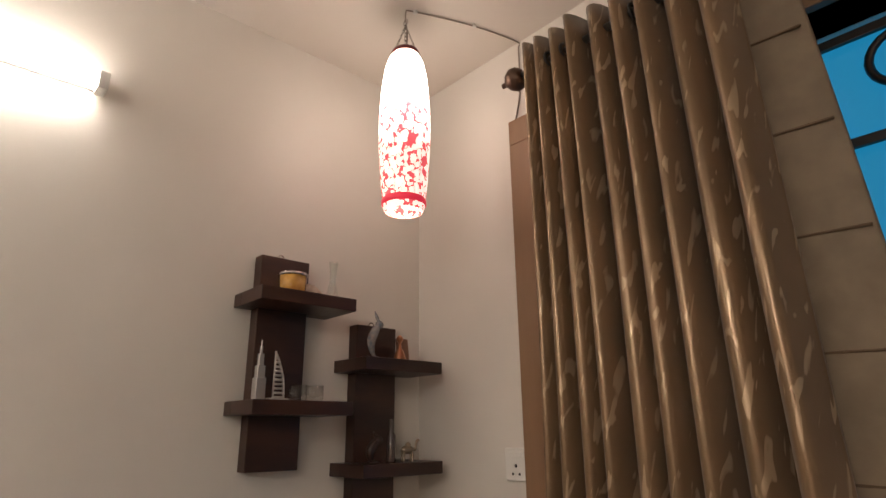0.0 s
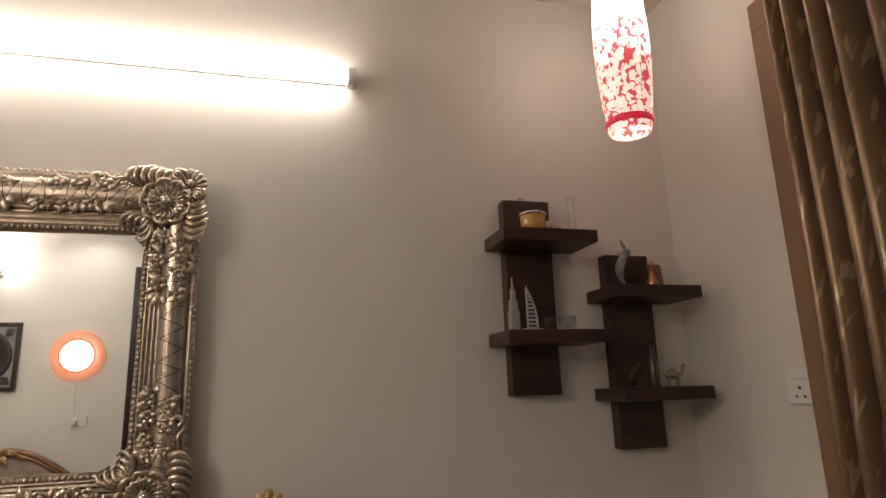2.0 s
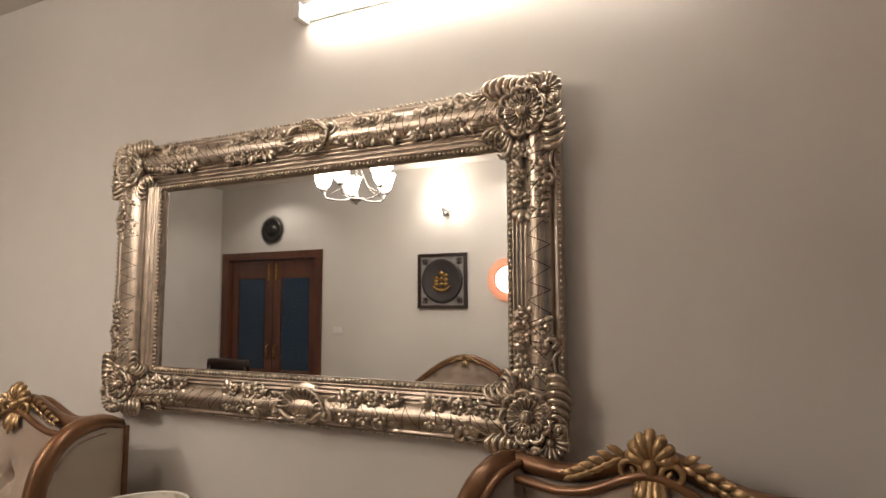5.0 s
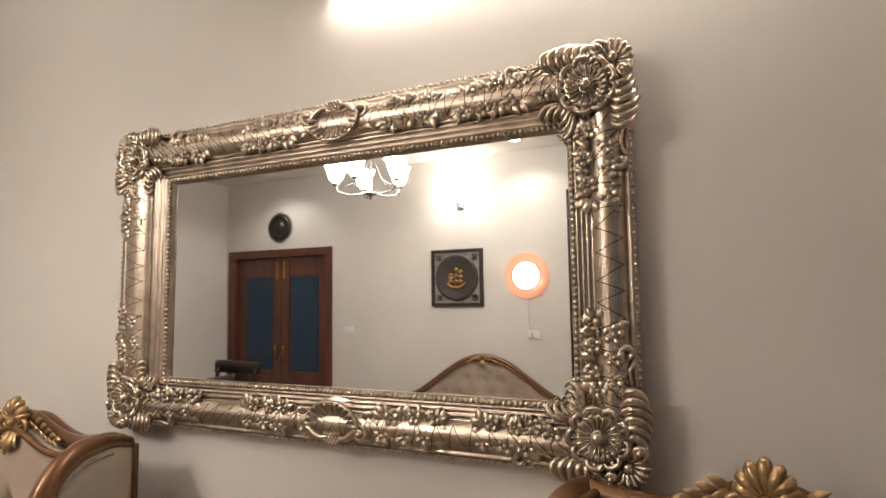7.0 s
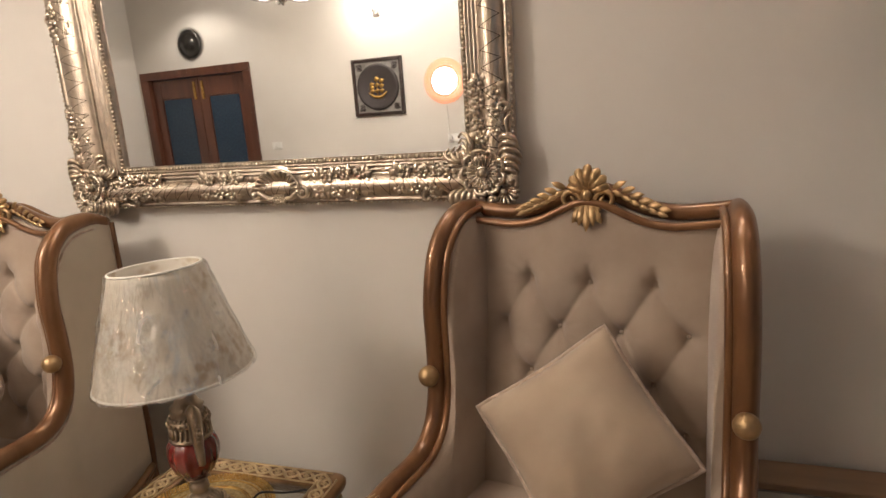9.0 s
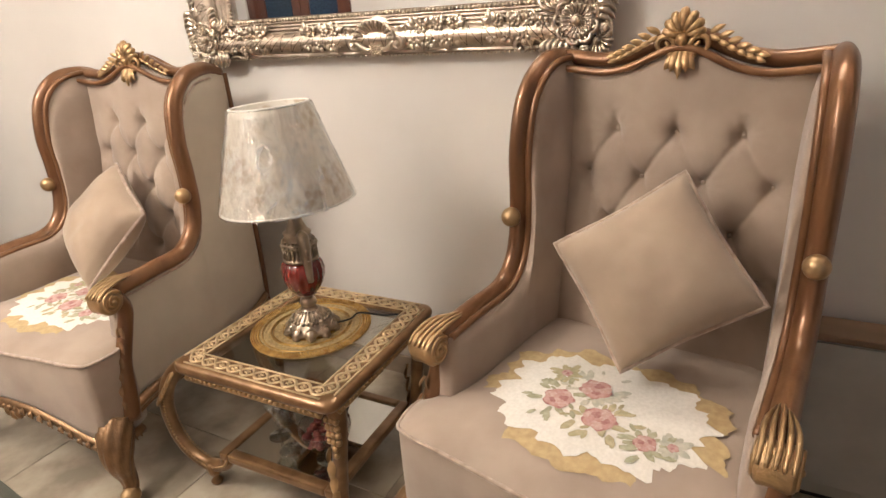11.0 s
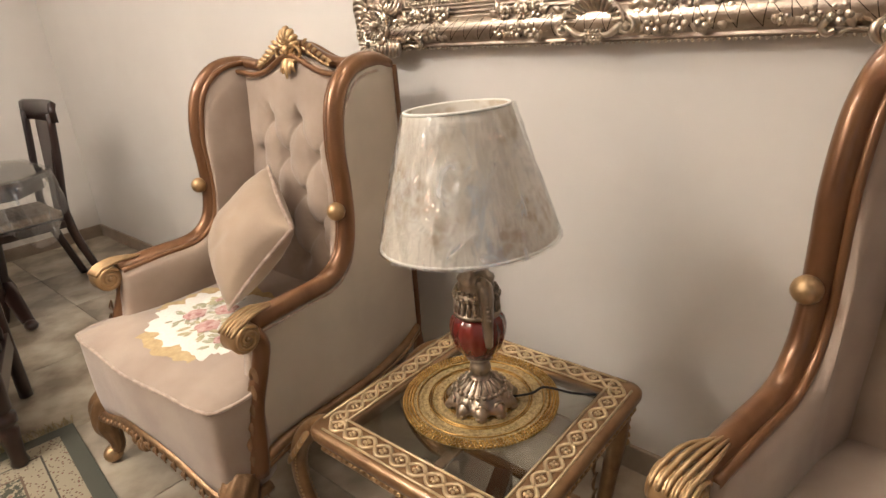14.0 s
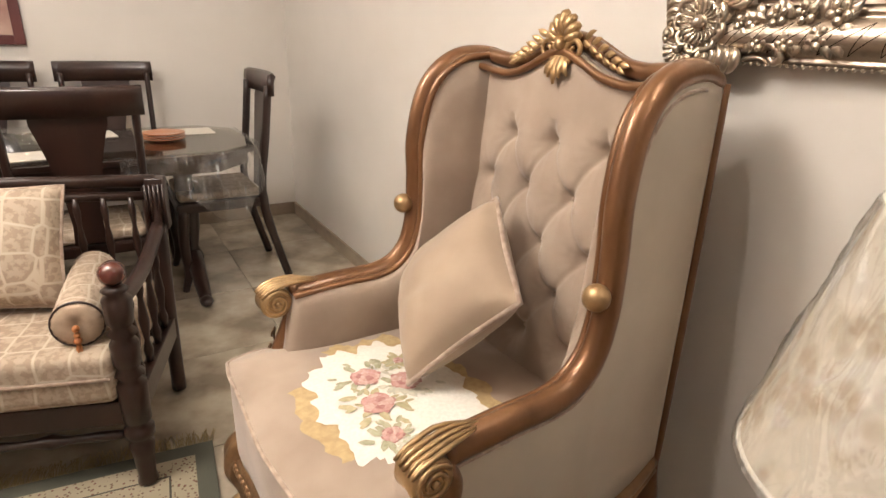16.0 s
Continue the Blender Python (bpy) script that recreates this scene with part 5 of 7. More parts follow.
def build_lamp():
    L = thing("table_lamp", "ruby glass table lamp with a plastic-wrapped cream shade", "lamp", pose(LX, LY, TZ + 0.006))
    bm = bmesh.new()
    lathe(bm, [(0.072, 0.004), (0.078, 0.012), (0.070, 0.022), (0.062, 0.030), (0.052, 0.045), (0.036, 0.060), (0.022, 0.070), (0.018, 0.078), (0.024, 0.086), (0.022, 0.100), (0.015, 0.106), (0.020, 0.114), (0.030, 0.118)], 40, flutes=10, depth=0.10, flute_z=(0.0, 0.03))
    b = part("lamp_foot", bm, M_PEWTER, L, "cast pewter coloured foot")
    bm = bmesh.new()
    for k in range(10):
        a = 2 * math.pi * k / 10
        d = Vector((math.cos(a), math.sin(a), 0))
        ball(bm, d * 0.072 + Vector((0, 0, 0.006)), 0.014, 8, 5, (1, 1, 0.75))
        sweep(bm, spiral(d * 0.066 + Vector((0, 0, 0.020)), 0.014, 0.003, 1.2, 12, (-d.y, d.x, 0), (0, 0, 1)), 0.0035, 5)
    for k in range(24):
        a = 2 * math.pi * k / 24
        ball(bm, (0.055 * math.cos(a), 0.055 * math.sin(a), 0.043), 0.006, 6, 4)
    for k in range(20):
        a = 2 * math.pi * k / 20
        d = Vector((math.cos(a), math.sin(a), 0))
        sweep(bm, [d * 0.050 + Vector((0, 0, 0.047)), d * 0.026 + Vector((0, 0, 0.068))], 0.0032, 5)
    part("foot_ornament", bm, M_PEWTER, b)
    bm = bmesh.new()
    lathe(bm, [(0.020, 0.116), (0.030, 0.122), (0.048, 0.145), (0.058, 0.172), (0.060, 0.195), (0.056, 0.215), (0.046, 0.228)], 56, flutes=14, depth=0.035)
    part("ruby_vase", bm, M_RUBY, L, "deep red ribbed glass vase")
    bm = bmesh.new()
    lathe(bm, [(0.050, 0.226), (0.051, 0.234), (0.044, 0.238), (0.042, 0.262), (0.048, 0.268), (0.046, 0.276), (0.040, 0.282), (0.036, 0.300), (0.040, 0.308), (0.030, 0.316), (0.024, 0.330), (0.020, 0.34), (0.020, 0.48)], 40)
    nk = part("lamp_neck", bm, M_PEWTER, L)
    bm = bmesh.new()
    for k in range(22):
        a = 2 * math.pi * k / 22
        d = Vector((math.cos(a), math.sin(a), 0))
        sweep(bm, [d * 0.046 + Vector((0, 0, 0.236)), d * 0.045 + Vector((0, 0, 0.264))], 0.0042, 5)
        ball(bm, d * 0.048 + Vector((0, 0, 0.272)), 0.0055, 5, 4)
        ball(bm, d * 0.043 + Vector((0, 0, 0.284)), 0.005, 5, 4)
    part("neck_ornament", bm, M_PEWTER, nk)
    bm = bmesh.new()
    hx, hy = 0.036, 0.052
    d = Vector((hx, hy, 0)).normalized()
    pts = spline([d * 0.030 + Vector((0, 0, 0.305)), d * 0.062 + Vector((0, 0, 0.310)), d * 0.072 + Vector((0, 0, 0.270)), d * 0.070 + Vector((0, 0, 0.225)), d * 0.075 + Vector((0, 0, 0.180))], 18)
    sweep(bm, pts, [0.012, 0.013, 0.014, 0.015, 0.015, 0.015, 0.014, 0.014, 0.013, 0.012, 0.012, 0.012, 0.011, 0.010, 0.010, 0.009, 0.008, 0.007], 8, lobes=4, depth=0.12)
    for k in range(8):
        p = Vector(pts[4 + k])
        ball(bm, p + d * 0.010, 0.006, 6, 4)
    part("handle", bm, M_PEWTER, L)
    # shade
    Z0, Z1, R0, R1 = 0.402, 0.656, 0.178, 0.100
    bm = bmesh.new()
    n = 72
    rings = []
    for k in range(13):
        t = k / 12
        rings.append([(R0 + (R1 - R0) * t, Z0 + (Z1 - Z0) * t)])
    lathe(bm, [r[0] for r in rings] + [(R1 - 0.003, Z1), (R0 - 0.003, Z0)], n, caps=False)
    sh = part("shade", bm, M_SHADE, L, "cream fabric shade with brown leaf print")
    for r, z in ((R0, Z0), (R1, Z1)):
        bm = bmesh.new()
        sweep(bm, [(r * math.cos(2 * math.pi * k / 60), r * math.sin(2 * math.pi * k / 60), z) for k in range(60)], 0.003, 6, closed=True)
        part("shade_trim", bm, M_EMB_WHITE, sh)
    # crinkled clear wrapping round the shade
    bm = bmesh.new()
    rnd = random.Random(2)
    grid = []
    for j in range(25):
        t = j / 24
        row = []
        for i in range(120):
            a = 2 * math.pi * i / 120
            w = noise.noise(Vector((math.cos(a) * 7, math.sin(a) * 7, t * 2.0))) * 0.5 + noise.noise(Vector((math.cos(a + t * 0.5) * 15, math.sin(a + t * 0.5) * 15, t * 3.5 + 9))) * 0.5
            r = R0 + (R1 - R0) * t + 0.0045 + 0.010 * abs(w)
            row.append(bm.verts.new((r * math.cos(a), r * math.sin(a), Z0 - 0.004 + (Z1 - Z0 + 0.004) * t)))
        grid.append(row)
    for j in range(24):
        for i in range(120):
            q = (i + 1) % 120
            bm.faces.new((grid[j][i], grid[j][q], grid[j + 1][q], grid[j + 1][i]))
    part("plastic_wrap", bm, M_WRAP, sh, "crinkled clear plastic wrapping")
    # the shade sits a little askew
    sh.matrix_basis = Matrix.Translation((0.012, 0.0, 0.40)) @ pose(0, 0, 0, 3.0, 0, 0) @ Matrix.Translation((0, 0, -0.40))
    # cable on the table
    bm = bmesh.new()
    sweep(bm, spline([(-0.04, 0.05, 0.006), (-0.075, 0.085, 0.010), (-0.09, 0.11, 0.028), (-0.125, 0.16, 0.012), (-0.16, 0.20, 0.004)], 22), 0.0028, 6)
    part("cable", bm, M_BLACK, L)

def shade_material():
    m = material("printed_shade_fabric", (0.60, 0.55, 0.47), 0.85, second=(0.54, 0.49, 0.41), scale=4)
    nt = m.node_tree
    b = nt.nodes["Principled BSDF"]
    tc = nt.nodes.new("ShaderNodeTexCoord")
    v = nt.nodes.new("ShaderNodeTexVoronoi")
    v.inputs["Scale"].default_value = 52
    n = nt.nodes.new("ShaderNodeTexNoise")
    n.inputs["Scale"].default_value = 11.0
    n.inputs["Detail"].default_value = 1.0
    nt.links.new(tc.outputs["Object"], v.inputs["Vector"])
    nt.links.new(tc.outputs["Object"], n.inputs["Vector"])
    r1 = node(nt, "ShaderNodeMapRange", From_Min=0.48, From_Max=0.58)
    nt.links.new(n.outputs["Fac"], r1.inputs["Value"])
    r2 = node(nt, "ShaderNodeMapRange", From_Min=0.80, From_Max=0.35)
    nt.links.new(v.outputs["Distance"], r2.inputs["Value"])
    mu = nt.nodes.new("ShaderNodeMath")
    mu.operation = "MULTIPLY"
    nt.links.new(r1.outputs["Result"], mu.inputs[0])
    nt.links.new(r2.outputs["Result"], mu.inputs[1])
    src = b.inputs["Base Color"].links[0].from_socket
    mx = nt.nodes.new("ShaderNodeMix")
    mx.data_type = "RGBA"
    mx.inputs["B"].default_value = (0.42, 0.34, 0.25, 1)
    nt.links.new(src, mx.inputs["A"])
    nt.links.new(mu.outputs["Value"], mx.inputs["Factor"])
    nt.links.new(mx.outputs["Result"], b.inputs["Base Color"])
    return m
M_SHADE = shade_material()
M_WRAP = glass("crinkled_wrap", (0.98, 0.98, 0.97), 0.19, (15, 15, 7))
build_lamp()

# ---- lamps that can be seen ----
def glow(name, colour, strength, rough=0.4):
    return material(name, (0.8, 0.78, 0.74), rough, emit=colour, emit_strength=strength)

def build_tube():
    t = thing("tube_light", "long white fluorescent tube in a slim wall batten", "lamp", pose(WEST, -0.433, 2.415))
    boxed("batten", (0.001, 0.0, 0.018), (0.014, 1.202, 0.046), material("white_enamel", (0.86, 0.86, 0.84), 0.35), t)
    bm = bmesh.new()
    sweep(bm, [(0.044, 0.022, 0.031), (0.044, 1.180, 0.031)], 0.0165, 14)
    part("tube", bm, glow("tube_glow", COOL, 37), t, "glowing white tube")
    for y in (0.0, 1.178):
        boxed("end_cap", (0.012, y, 0.004), (0.064, y + 0.024, 0.052), M_WHITEPLASTIC, t)
build_tube()

def pendant_material():
    m = material("red_flower_glass", (0.75, 0.7, 0.65), 0.25)
    nt = m.node_tree
    b = nt.nodes["Principled BSDF"]
    tc = nt.nodes.new("ShaderNodeTexCoord")
    mp = nt.nodes.new("ShaderNodeMapping")
    mp.inputs["Scale"].default_value = (1, 1, 0.8)
    nt.links.new(tc.outputs["Object"], mp.inputs["Vector"])
    nz = node(nt, "ShaderNodeTexNoise", Scale=60.0, Detail=2.0)
    nt.links.new(mp.outputs["Vector"], nz.inputs["Vector"])
    mv = nt.nodes.new("ShaderNodeMix")
    mv.data_type = "VECTOR"
    mv.inputs["Factor"].default_value = 0.03
    nt.links.new(mp.outputs["Vector"], mv.inputs["A"])
    nt.links.new(nz.outputs["Color"], mv.inputs["B"])
    v = node(nt, "ShaderNodeTexVoronoi", Scale=74.0)
    nt.links.new(mv.outputs["Result"], v.inputs["Vector"])
    v2 = nt.nodes.new("ShaderNodeTexVoronoi")
    v2.feature = "DISTANCE_TO_EDGE"
    v2.inputs["Scale"].default_value = 36.0
    nt.links.new(mv.outputs["Result"], v2.inputs["Vector"])
    r = node(nt, "ShaderNodeMapRange", From_Min=0.62, From_Max=0.57)
    nt.links.new(v.outputs["Distance"], r.inputs["Value"])
    sep = nt.nodes.new("ShaderNodeSeparateXYZ")
    nt.links.new(tc.outputs["Object"], sep.inputs[0])
    # the bulb sits high in the glass: brightest there
    up = node(nt, "ShaderNodeMapRange", From_Min=0.16, From_Max=0.40, To_Min=0.0, To_Max=1.0)
    up.interpolation_type = "SMOOTHSTEP"
    nt.links.new(sep.outputs["Z"], up.inputs["Value"])
    mx = nt.nodes.new("ShaderNodeMix")
    mx.data_type = "RGBA"
    mx.inputs["A"].default_value = (0.66, 0.085, 0.10, 1)
    mx.inputs["B"].default_value = (1.0, 0.86, 0.74, 1)
    fade = node(nt, "ShaderNodeMapRange", From_Min=0.29, From_Max=0.40)
    nt.links.new(sep.outputs["Z"], fade.inputs["Value"])
    most = nt.nodes.new("ShaderNodeMath")
    most.operation = "MAXIMUM"
    nt.links.new(r.outputs["Result"], most.inputs[0])
    nt.links.new(fade.outputs["Result"], most.inputs[1])
    nt.links.new(most.outputs[0], mx.inputs["Factor"])
    st = node(nt, "ShaderNodeMapRange", From_Min=0.0, From_Max=1.0, To_Min=1.0, To_Max=8.5)
    nt.links.new(up.outputs["Result"], st.inputs["Value"])
    nt.links.new(mx.outputs["Result"], b.inputs["Base Color"])
    nt.links.new(mx.outputs["Result"], b.inputs["Emission Color"])
    nt.links.new(st.outputs["Result"], b.inputs["Emission Strength"])
    return m

def build_pendant():
    p = thing("pendant_lamp", "tall white glass pendant lamp with red flower pattern", "lamp", pose(-1.038, 1.455, 2.172))
    H = 0.502
    prof = [(0.056, 0.0), (0.062, 0.012), (0.064, 0.030), (0.071, 0.09), (0.078, 0.18), (0.080, 0.26), (0.077, 0.34), (0.069, 0.42), (0.056, 0.475), (0.038, H)]
    bm = bmesh.new()
    lathe(bm, [(q[0] * 0.92, q[1]) for q in spline([(*a, 0) for a in prof], 40)], 40, caps=False)
    part("glass_body", bm, pendant_material(), p, "lit glass with white flowers on red")
    bm = bmesh.new()
    lathe(bm, [(0.058, 0.016), (0.062, 0.020), (0.062, 0.030), (0.0593, 0.036)], 40, caps=False)
    part("red_band", bm, material("red_glass_band", (0.55, 0.02, 0.04), 0.3, emit=(0.7, 0.03, 0.06), emit_strength=0.7), p)
    bm = bmesh.new()
    lathe(bm, [(0.044, H - 0.004), (0.040, H + 0.008), (0.012, H + 0.014)], 24)
    part("cap", bm, material("dark_red_cap", (0.10, 0.01, 0.01), 0.5), p)
    bm = bmesh.new()
    for k in range(3):
        a = 2 * math.pi * k / 3 + 0.4
        A, B = Vector((0.034 * math.cos(a), 0.034 * math.sin(a), H + 0.006)), Vector((0, 0, H + 0.105))
        for q in range(9):
            c = A.lerp(B, (q + 0.5) / 9)
            d = (B - A).normalized()
            s = d.cross(Vector((0, 0, 1)) if q % 2 else Vector((1, 0.2, 0))).normalized()
            pts = [c + d * (0.0075 * math.cos(2 * math.pi * i / 10)) + s * (0.0035 * math.sin(2 * math.pi * i / 10)) for i in range(10)]
            sweep(bm, pts, 0.0011, 4, closed=True)
    tagged(part("chain", bm, M_CHROME, p), kind="stuff")
    bm = bmesh.new()
    sweep(bm, [(0.010 * math.cos(2 * math.pi * k / 14), 0, H + 0.115 + 0.010 * math.sin(2 * math.pi * k / 14)) for k in range(14)], 0.0015, 5, closed=True)
    sweep(bm, [(0, 0, H + 0.125), (0, 0, 2.83 - 2.172)], 0.002, 6)
    part("hook", bm, M_CHROME, p)
    bm = bmesh.new()
    sweep(bm, spline([(0, 0, H + 0.01), (0.003, 0.004, H + 0.07), (0, 0, H + 0.150), (0.02, 0.02, 2.826 - 2.172), (0.095, 0.20, 2.824 - 2.172), (0.132, 0.368, 2.826 - 2.172), (0.130, 0.371, 2.80 - 2.172), (0.126, 0.371, 0.47), (0.096, 0.372, 0.36)], 60), 0.0026, 6)
    part("cable", bm, material("grey_cable", (0.25, 0.20, 0.17), 0.6), p)
    for x, y in ((0.02, 0.02), (0.095, 0.20)):
        boxed("cable_clip", (x - 0.006, y - 0.006, 2.820 - 2.172), (x + 0.006, y + 0.006, 2.83 - 2.172), M_WHITEPLASTIC, p, bevel=0.002)
build_pendant()

def build_chandelier():
    c = thing("chandelier", "chrome chandelier with five lit white glass shades", "chandelier", pose(0.60, -1.522, 2.225))
    lathe_bm = bmesh.new()
    lathe(lathe_bm, [(0.002, 0.0), (0.012, 0.010), (0.010, 0.018), (0.040, 0.036), (0.044, 0.046), (0.018, 0.056), (0.012, 0.075), (0.012, 0.30), (0.010, 0.52), (0.05, 0.575), (0.055, 0.603)], 20)
    part("stem", lathe_bm, M_CHROME, c)
    g = glow("opal_shade", WARM, 68)
    first = None
    for k in range(5):
        a = 2 * math.pi * k / 5 + 0.5
        bm = bmesh.new()
        sweep(bm, spline([(0.030, 0, 0.045), (0.12, 0, 0.035), (0.205, 0, 0.055), (0.225, 0, 0.10)], 16), 0.006, 8)
        lathe(bm, [(0.008, 0.095), (0.022, 0.10), (0.024, 0.112), (0.012, 0.122)], 12, Matrix.Translation((0.225, 0, 0)))
        arm = part("arm", bm, M_CHROME, c)
        bm = bmesh.new()
        sweep(bm, [(0.012, 0, 0.30), (0.10, 0, 0.12), (0.222, 0, 0.06)], 0.0025, 5)
        part("stay", bm, M_CHROME, arm)
        bm = bmesh.new()
        lathe(bm, [(0.016, 0.118), (0.040, 0.135), (0.052, 0.165), (0.056, 0.195), (0.068, 0.225), (0.078, 0.238)], 20, Matrix.Translation((0.225, 0, 0)), flutes=5, depth=0.05, flute_z=(0.2, 0.3), caps=False)
        part("glass_shade", bm, g, arm, "glowing opal glass shade")
        arm.matrix_basis = pose(0, 0, 0, 0, 0, math.degrees(a))
build_chandelier()

def build_sconce():
    s = thing("wall_sconce", "small chrome wall sconce with lit opal shade", "lamp", pose(EAST, -1.547, 2.40))
    boxed("wall_plate", (-0.014, -0.035, -0.05), (0, 0.035, 0.05), M_CHROME, s)
    bm = bmesh.new()
    sweep(bm, spline([(-0.01, 0, -0.02), (-0.07, 0, -0.03), (-0.10, 0, 0.0), (-0.10, 0, 0.03)], 14), 0.007, 8)
    part("arm", bm, M_CHROME, s)
    bm = bmesh.new()
    lathe(bm, [(0.018, 0.03), (0.040, 0.05), (0.050, 0.09), (0.062, 0.14)], 20, Matrix.Translation((-0.10, 0, 0)), caps=False)
    part("glass_shade", bm, glow("sconce_shade", WARM, 90), s, "glowing opal glass shade")
build_sconce()

def build_disc_lamp():
    d = thing("disc_lamp", "round woven wall lamp glowing white with orange rim", "lamp", pose(EAST, -0.955, 1.755, 0, -90, 0))
    bm = bmesh.new()
    lathe(bm, [(0.001, 0.035), (0.06, 0.034), (0.118, 0.028), (0.120, 0.006), (0.001, 0.004)], 40, caps=False)
    part("glowing_face", bm, glow("disc_core", (1.0, 0.80, 0.64), 9), d)
    bm = bmesh.new()
    sweep(bm, [(0.122 * math.cos(2 * math.pi * k / 40), 0.122 * math.sin(2 * math.pi * k / 40), 0.030) for k in range(40)], 0.007, 8, closed=True)
    part("red_ring", bm, material("red_ring_glow", (0.6, 0.06, 0.03), 0.5, emit=(1.0, 0.07, 0.03), emit_strength=1.6), d)
    bm = bmesh.new()
    for k in range(56):
        a0 = 2 * math.pi * k / 56
        for q in (-1, 1):
            pts = [((0.125 + 0.065 * i / 5) * math.cos(a0 + q * 0.05 * i), (0.125 + 0.065 * i / 5) * math.sin(a0 + q * 0.05 * i), 0.020 + 0.004 * math.sin(i + k)) for i in range(6)]
            sweep(bm, pts, 0.0024, 4)
    for r in (0.150, 0.170, 0.190):
        sweep(bm, [(r * math.cos(2 * math.pi * k / 60), r * math.sin(2 * math.pi * k / 60), 0.018) for k in range(60)], 0.0026, 4, closed=True)
    tagged(part("woven_rim", bm, material("orange_rim_glow", (0.7, 0.3, 0.15), 0.6, emit=(1.0, 0.38, 0.20), emit_strength=0.6), d), kind="stuff")
    s = thing("wall_socket", "white double socket plate with lamp cord", "socket", pose(EAST, -0.907, 1.265))
    boxed("plate", (-0.010, -0.055, -0.036), (0, 0.055, 0.036), M_WHITEPLASTIC, s)
    boxed("plug", (-0.035, -0.045, -0.018), (-0.010, -0.010, 0.018), M_WHITEPLASTIC, s)
    bm = bmesh.new()
    sweep(bm, spline([(-0.03, -0.03, 0.015), (-0.012, -0.045, 0.10), (-0.006, -0.048, 0.30)], 14), 0.003, 6)
    part("cord", bm, M_WHITEPLASTIC, s)
    s = thing("light_switch", "white switch plate on the wall", "switch", pose(EAST, -2.74, 1.29))
    boxed("plate", (-0.010, -0.055, -0.034), (0, 0.055, 0.034), M_WHITEPLASTIC, s)
    for k in range(3):
        boxed("rocker", (-0.014, -0.042 + 0.03 * k, -0.018), (-0.009, -0.018 + 0.03 * k, 0.018), M_WHITEPLASTIC, s, bevel=0.002)
build_disc_lamp()

for x, y in ((1.75, -3.43), (1.72, -2.83), (1.80, -0.92), (0.0, -3.43), (0.0, -0.9)):
    d = thing("downlight", "small round recessed ceiling downlight, lit", "lamp", pose(x, y, HIGH), "ceiling downlights")
    bm = bmesh.new()
    lathe(bm, [(0.040, -0.001), (0.052, -0.004), (0.055, -0.001)], 24, caps=False)
    part("rim", bm, M_CHROME, d)
    bm = bmesh.new()
    lathe(bm, [(0.001, -0.0015), (0.040, -0.0015)], 24, caps=False)
    part("lens", bm, glow("downlight_lens", WARM, 14), d)

# ---- ornament shelves in the corner ----
def build_shelf(y0, z0, ys, zs):
    s = thing("wall_shelf", "dark wenge wall shelf with upright board and two ledges", "shelf", pose(WEST, 0, 0), "corner ornament shelves")
    boxed("upright", (0.001, y0, z0), (0.045, y0 + 0.150, z0 + 0.58), M_SHELF, s, bevel=0.002)
    for z in zs:
        boxed("ledge", (0.0455, ys, z), (0.170, ys + 0.289, z + 0.036), M_SHELF, s, bevel=0.002)
        for a, b in ((ys, y0), (y0 + 0.150, ys + 0.289)):
            boxed("ledge_back", (0.001, a, z), (0.0455, b, z + 0.036), M_SHELF, s, bevel=0.001)
    bm = bmesh.new()
    sweep(bm, [(0.02 , y0 + 0.070 + 0.010 * math.cos(2 * math.pi * k / 14), z0 + 0.585 + 0.010 * math.sin(2 * math.pi * k / 14)) for k in range(14)], 0.002, 5, closed=True)
    part("hanging_ring", bm, M_CHROME, s)
ZA, ZB, ZC, ZD = 1.929, 1.643, 1.771, 1.479
build_shelf(1.215, 1.503, 1.165, (ZA, ZB))
build_shelf(1.543, 1.340, 1.493, (ZC, ZD))
T = 0.036
SX = WEST + 0.105

def simple(name, label, category, profile, at, mat, flutes=0, depth=0.0, seg=24, partname="body"):
    o = thing(name, label, category, pose(*at))
    bm = bmesh.new()
    lathe(bm, profile, seg, flutes=flutes, depth=depth)
    part(partname, bm, mat, o)
    return o
amber = material("amber_glass", (0.55, 0.30, 0.06), 0.15, second=(0.40, 0.20, 0.03), scale=30, coat=0.5)
c = simple("candle_jar", "amber glass candle jar with silver rim", "jar", [(0.030, 0), (0.034, 0.006), (0.038, 0.050), (0.034, 0.050), (0.030, 0.012), (0.001, 0.010)], (SX + 0.01, 1.278, ZA + T), amber, 12, 0.03)
bm = bmesh.new()
lathe(bm, [(0.037, 0.047), (0.041, 0.049), (0.041, 0.055), (0.036, 0.057)], 24, caps=False)
part("silver_rim", bm, M_CHROME, c)
def shell_ornament():
    o = thing("seashell", "pale spiral seashell lying on the ledge", "ornament", pose(SX + 0.01, 1.335, ZA + T))
    bm = bmesh.new()
    sweep(bm, spline([(0, -0.035, 0.012), (0.004, -0.015, 0.017), (0, 0.008, 0.015), (0, 0.036, 0.006)], 20), [0.005 + 0.013 * math.sin(math.pi * (i + 2) / 22) for i in range(20)], 12, lobes=6, depth=0.08, twist=6)
    part("shell_body", bm, material("shell", (0.55, 0.45, 0.36), 0.5, second=(0.4, 0.3, 0.24), scale=40), o)
shell_ornament()
simple("bud_vase", "slim clear glass bud vase", "vase", [(0.018, 0), (0.020, 0.004), (0.016, 0.015), (0.009, 0.06), (0.010, 0.10), (0.014, 0.112), (0.012, 0.112), (0.007, 0.06), (0.010, 0.02), (0.001, 0.012)], (SX + 0.01, 1.405, ZA + T), M_CLEAR)
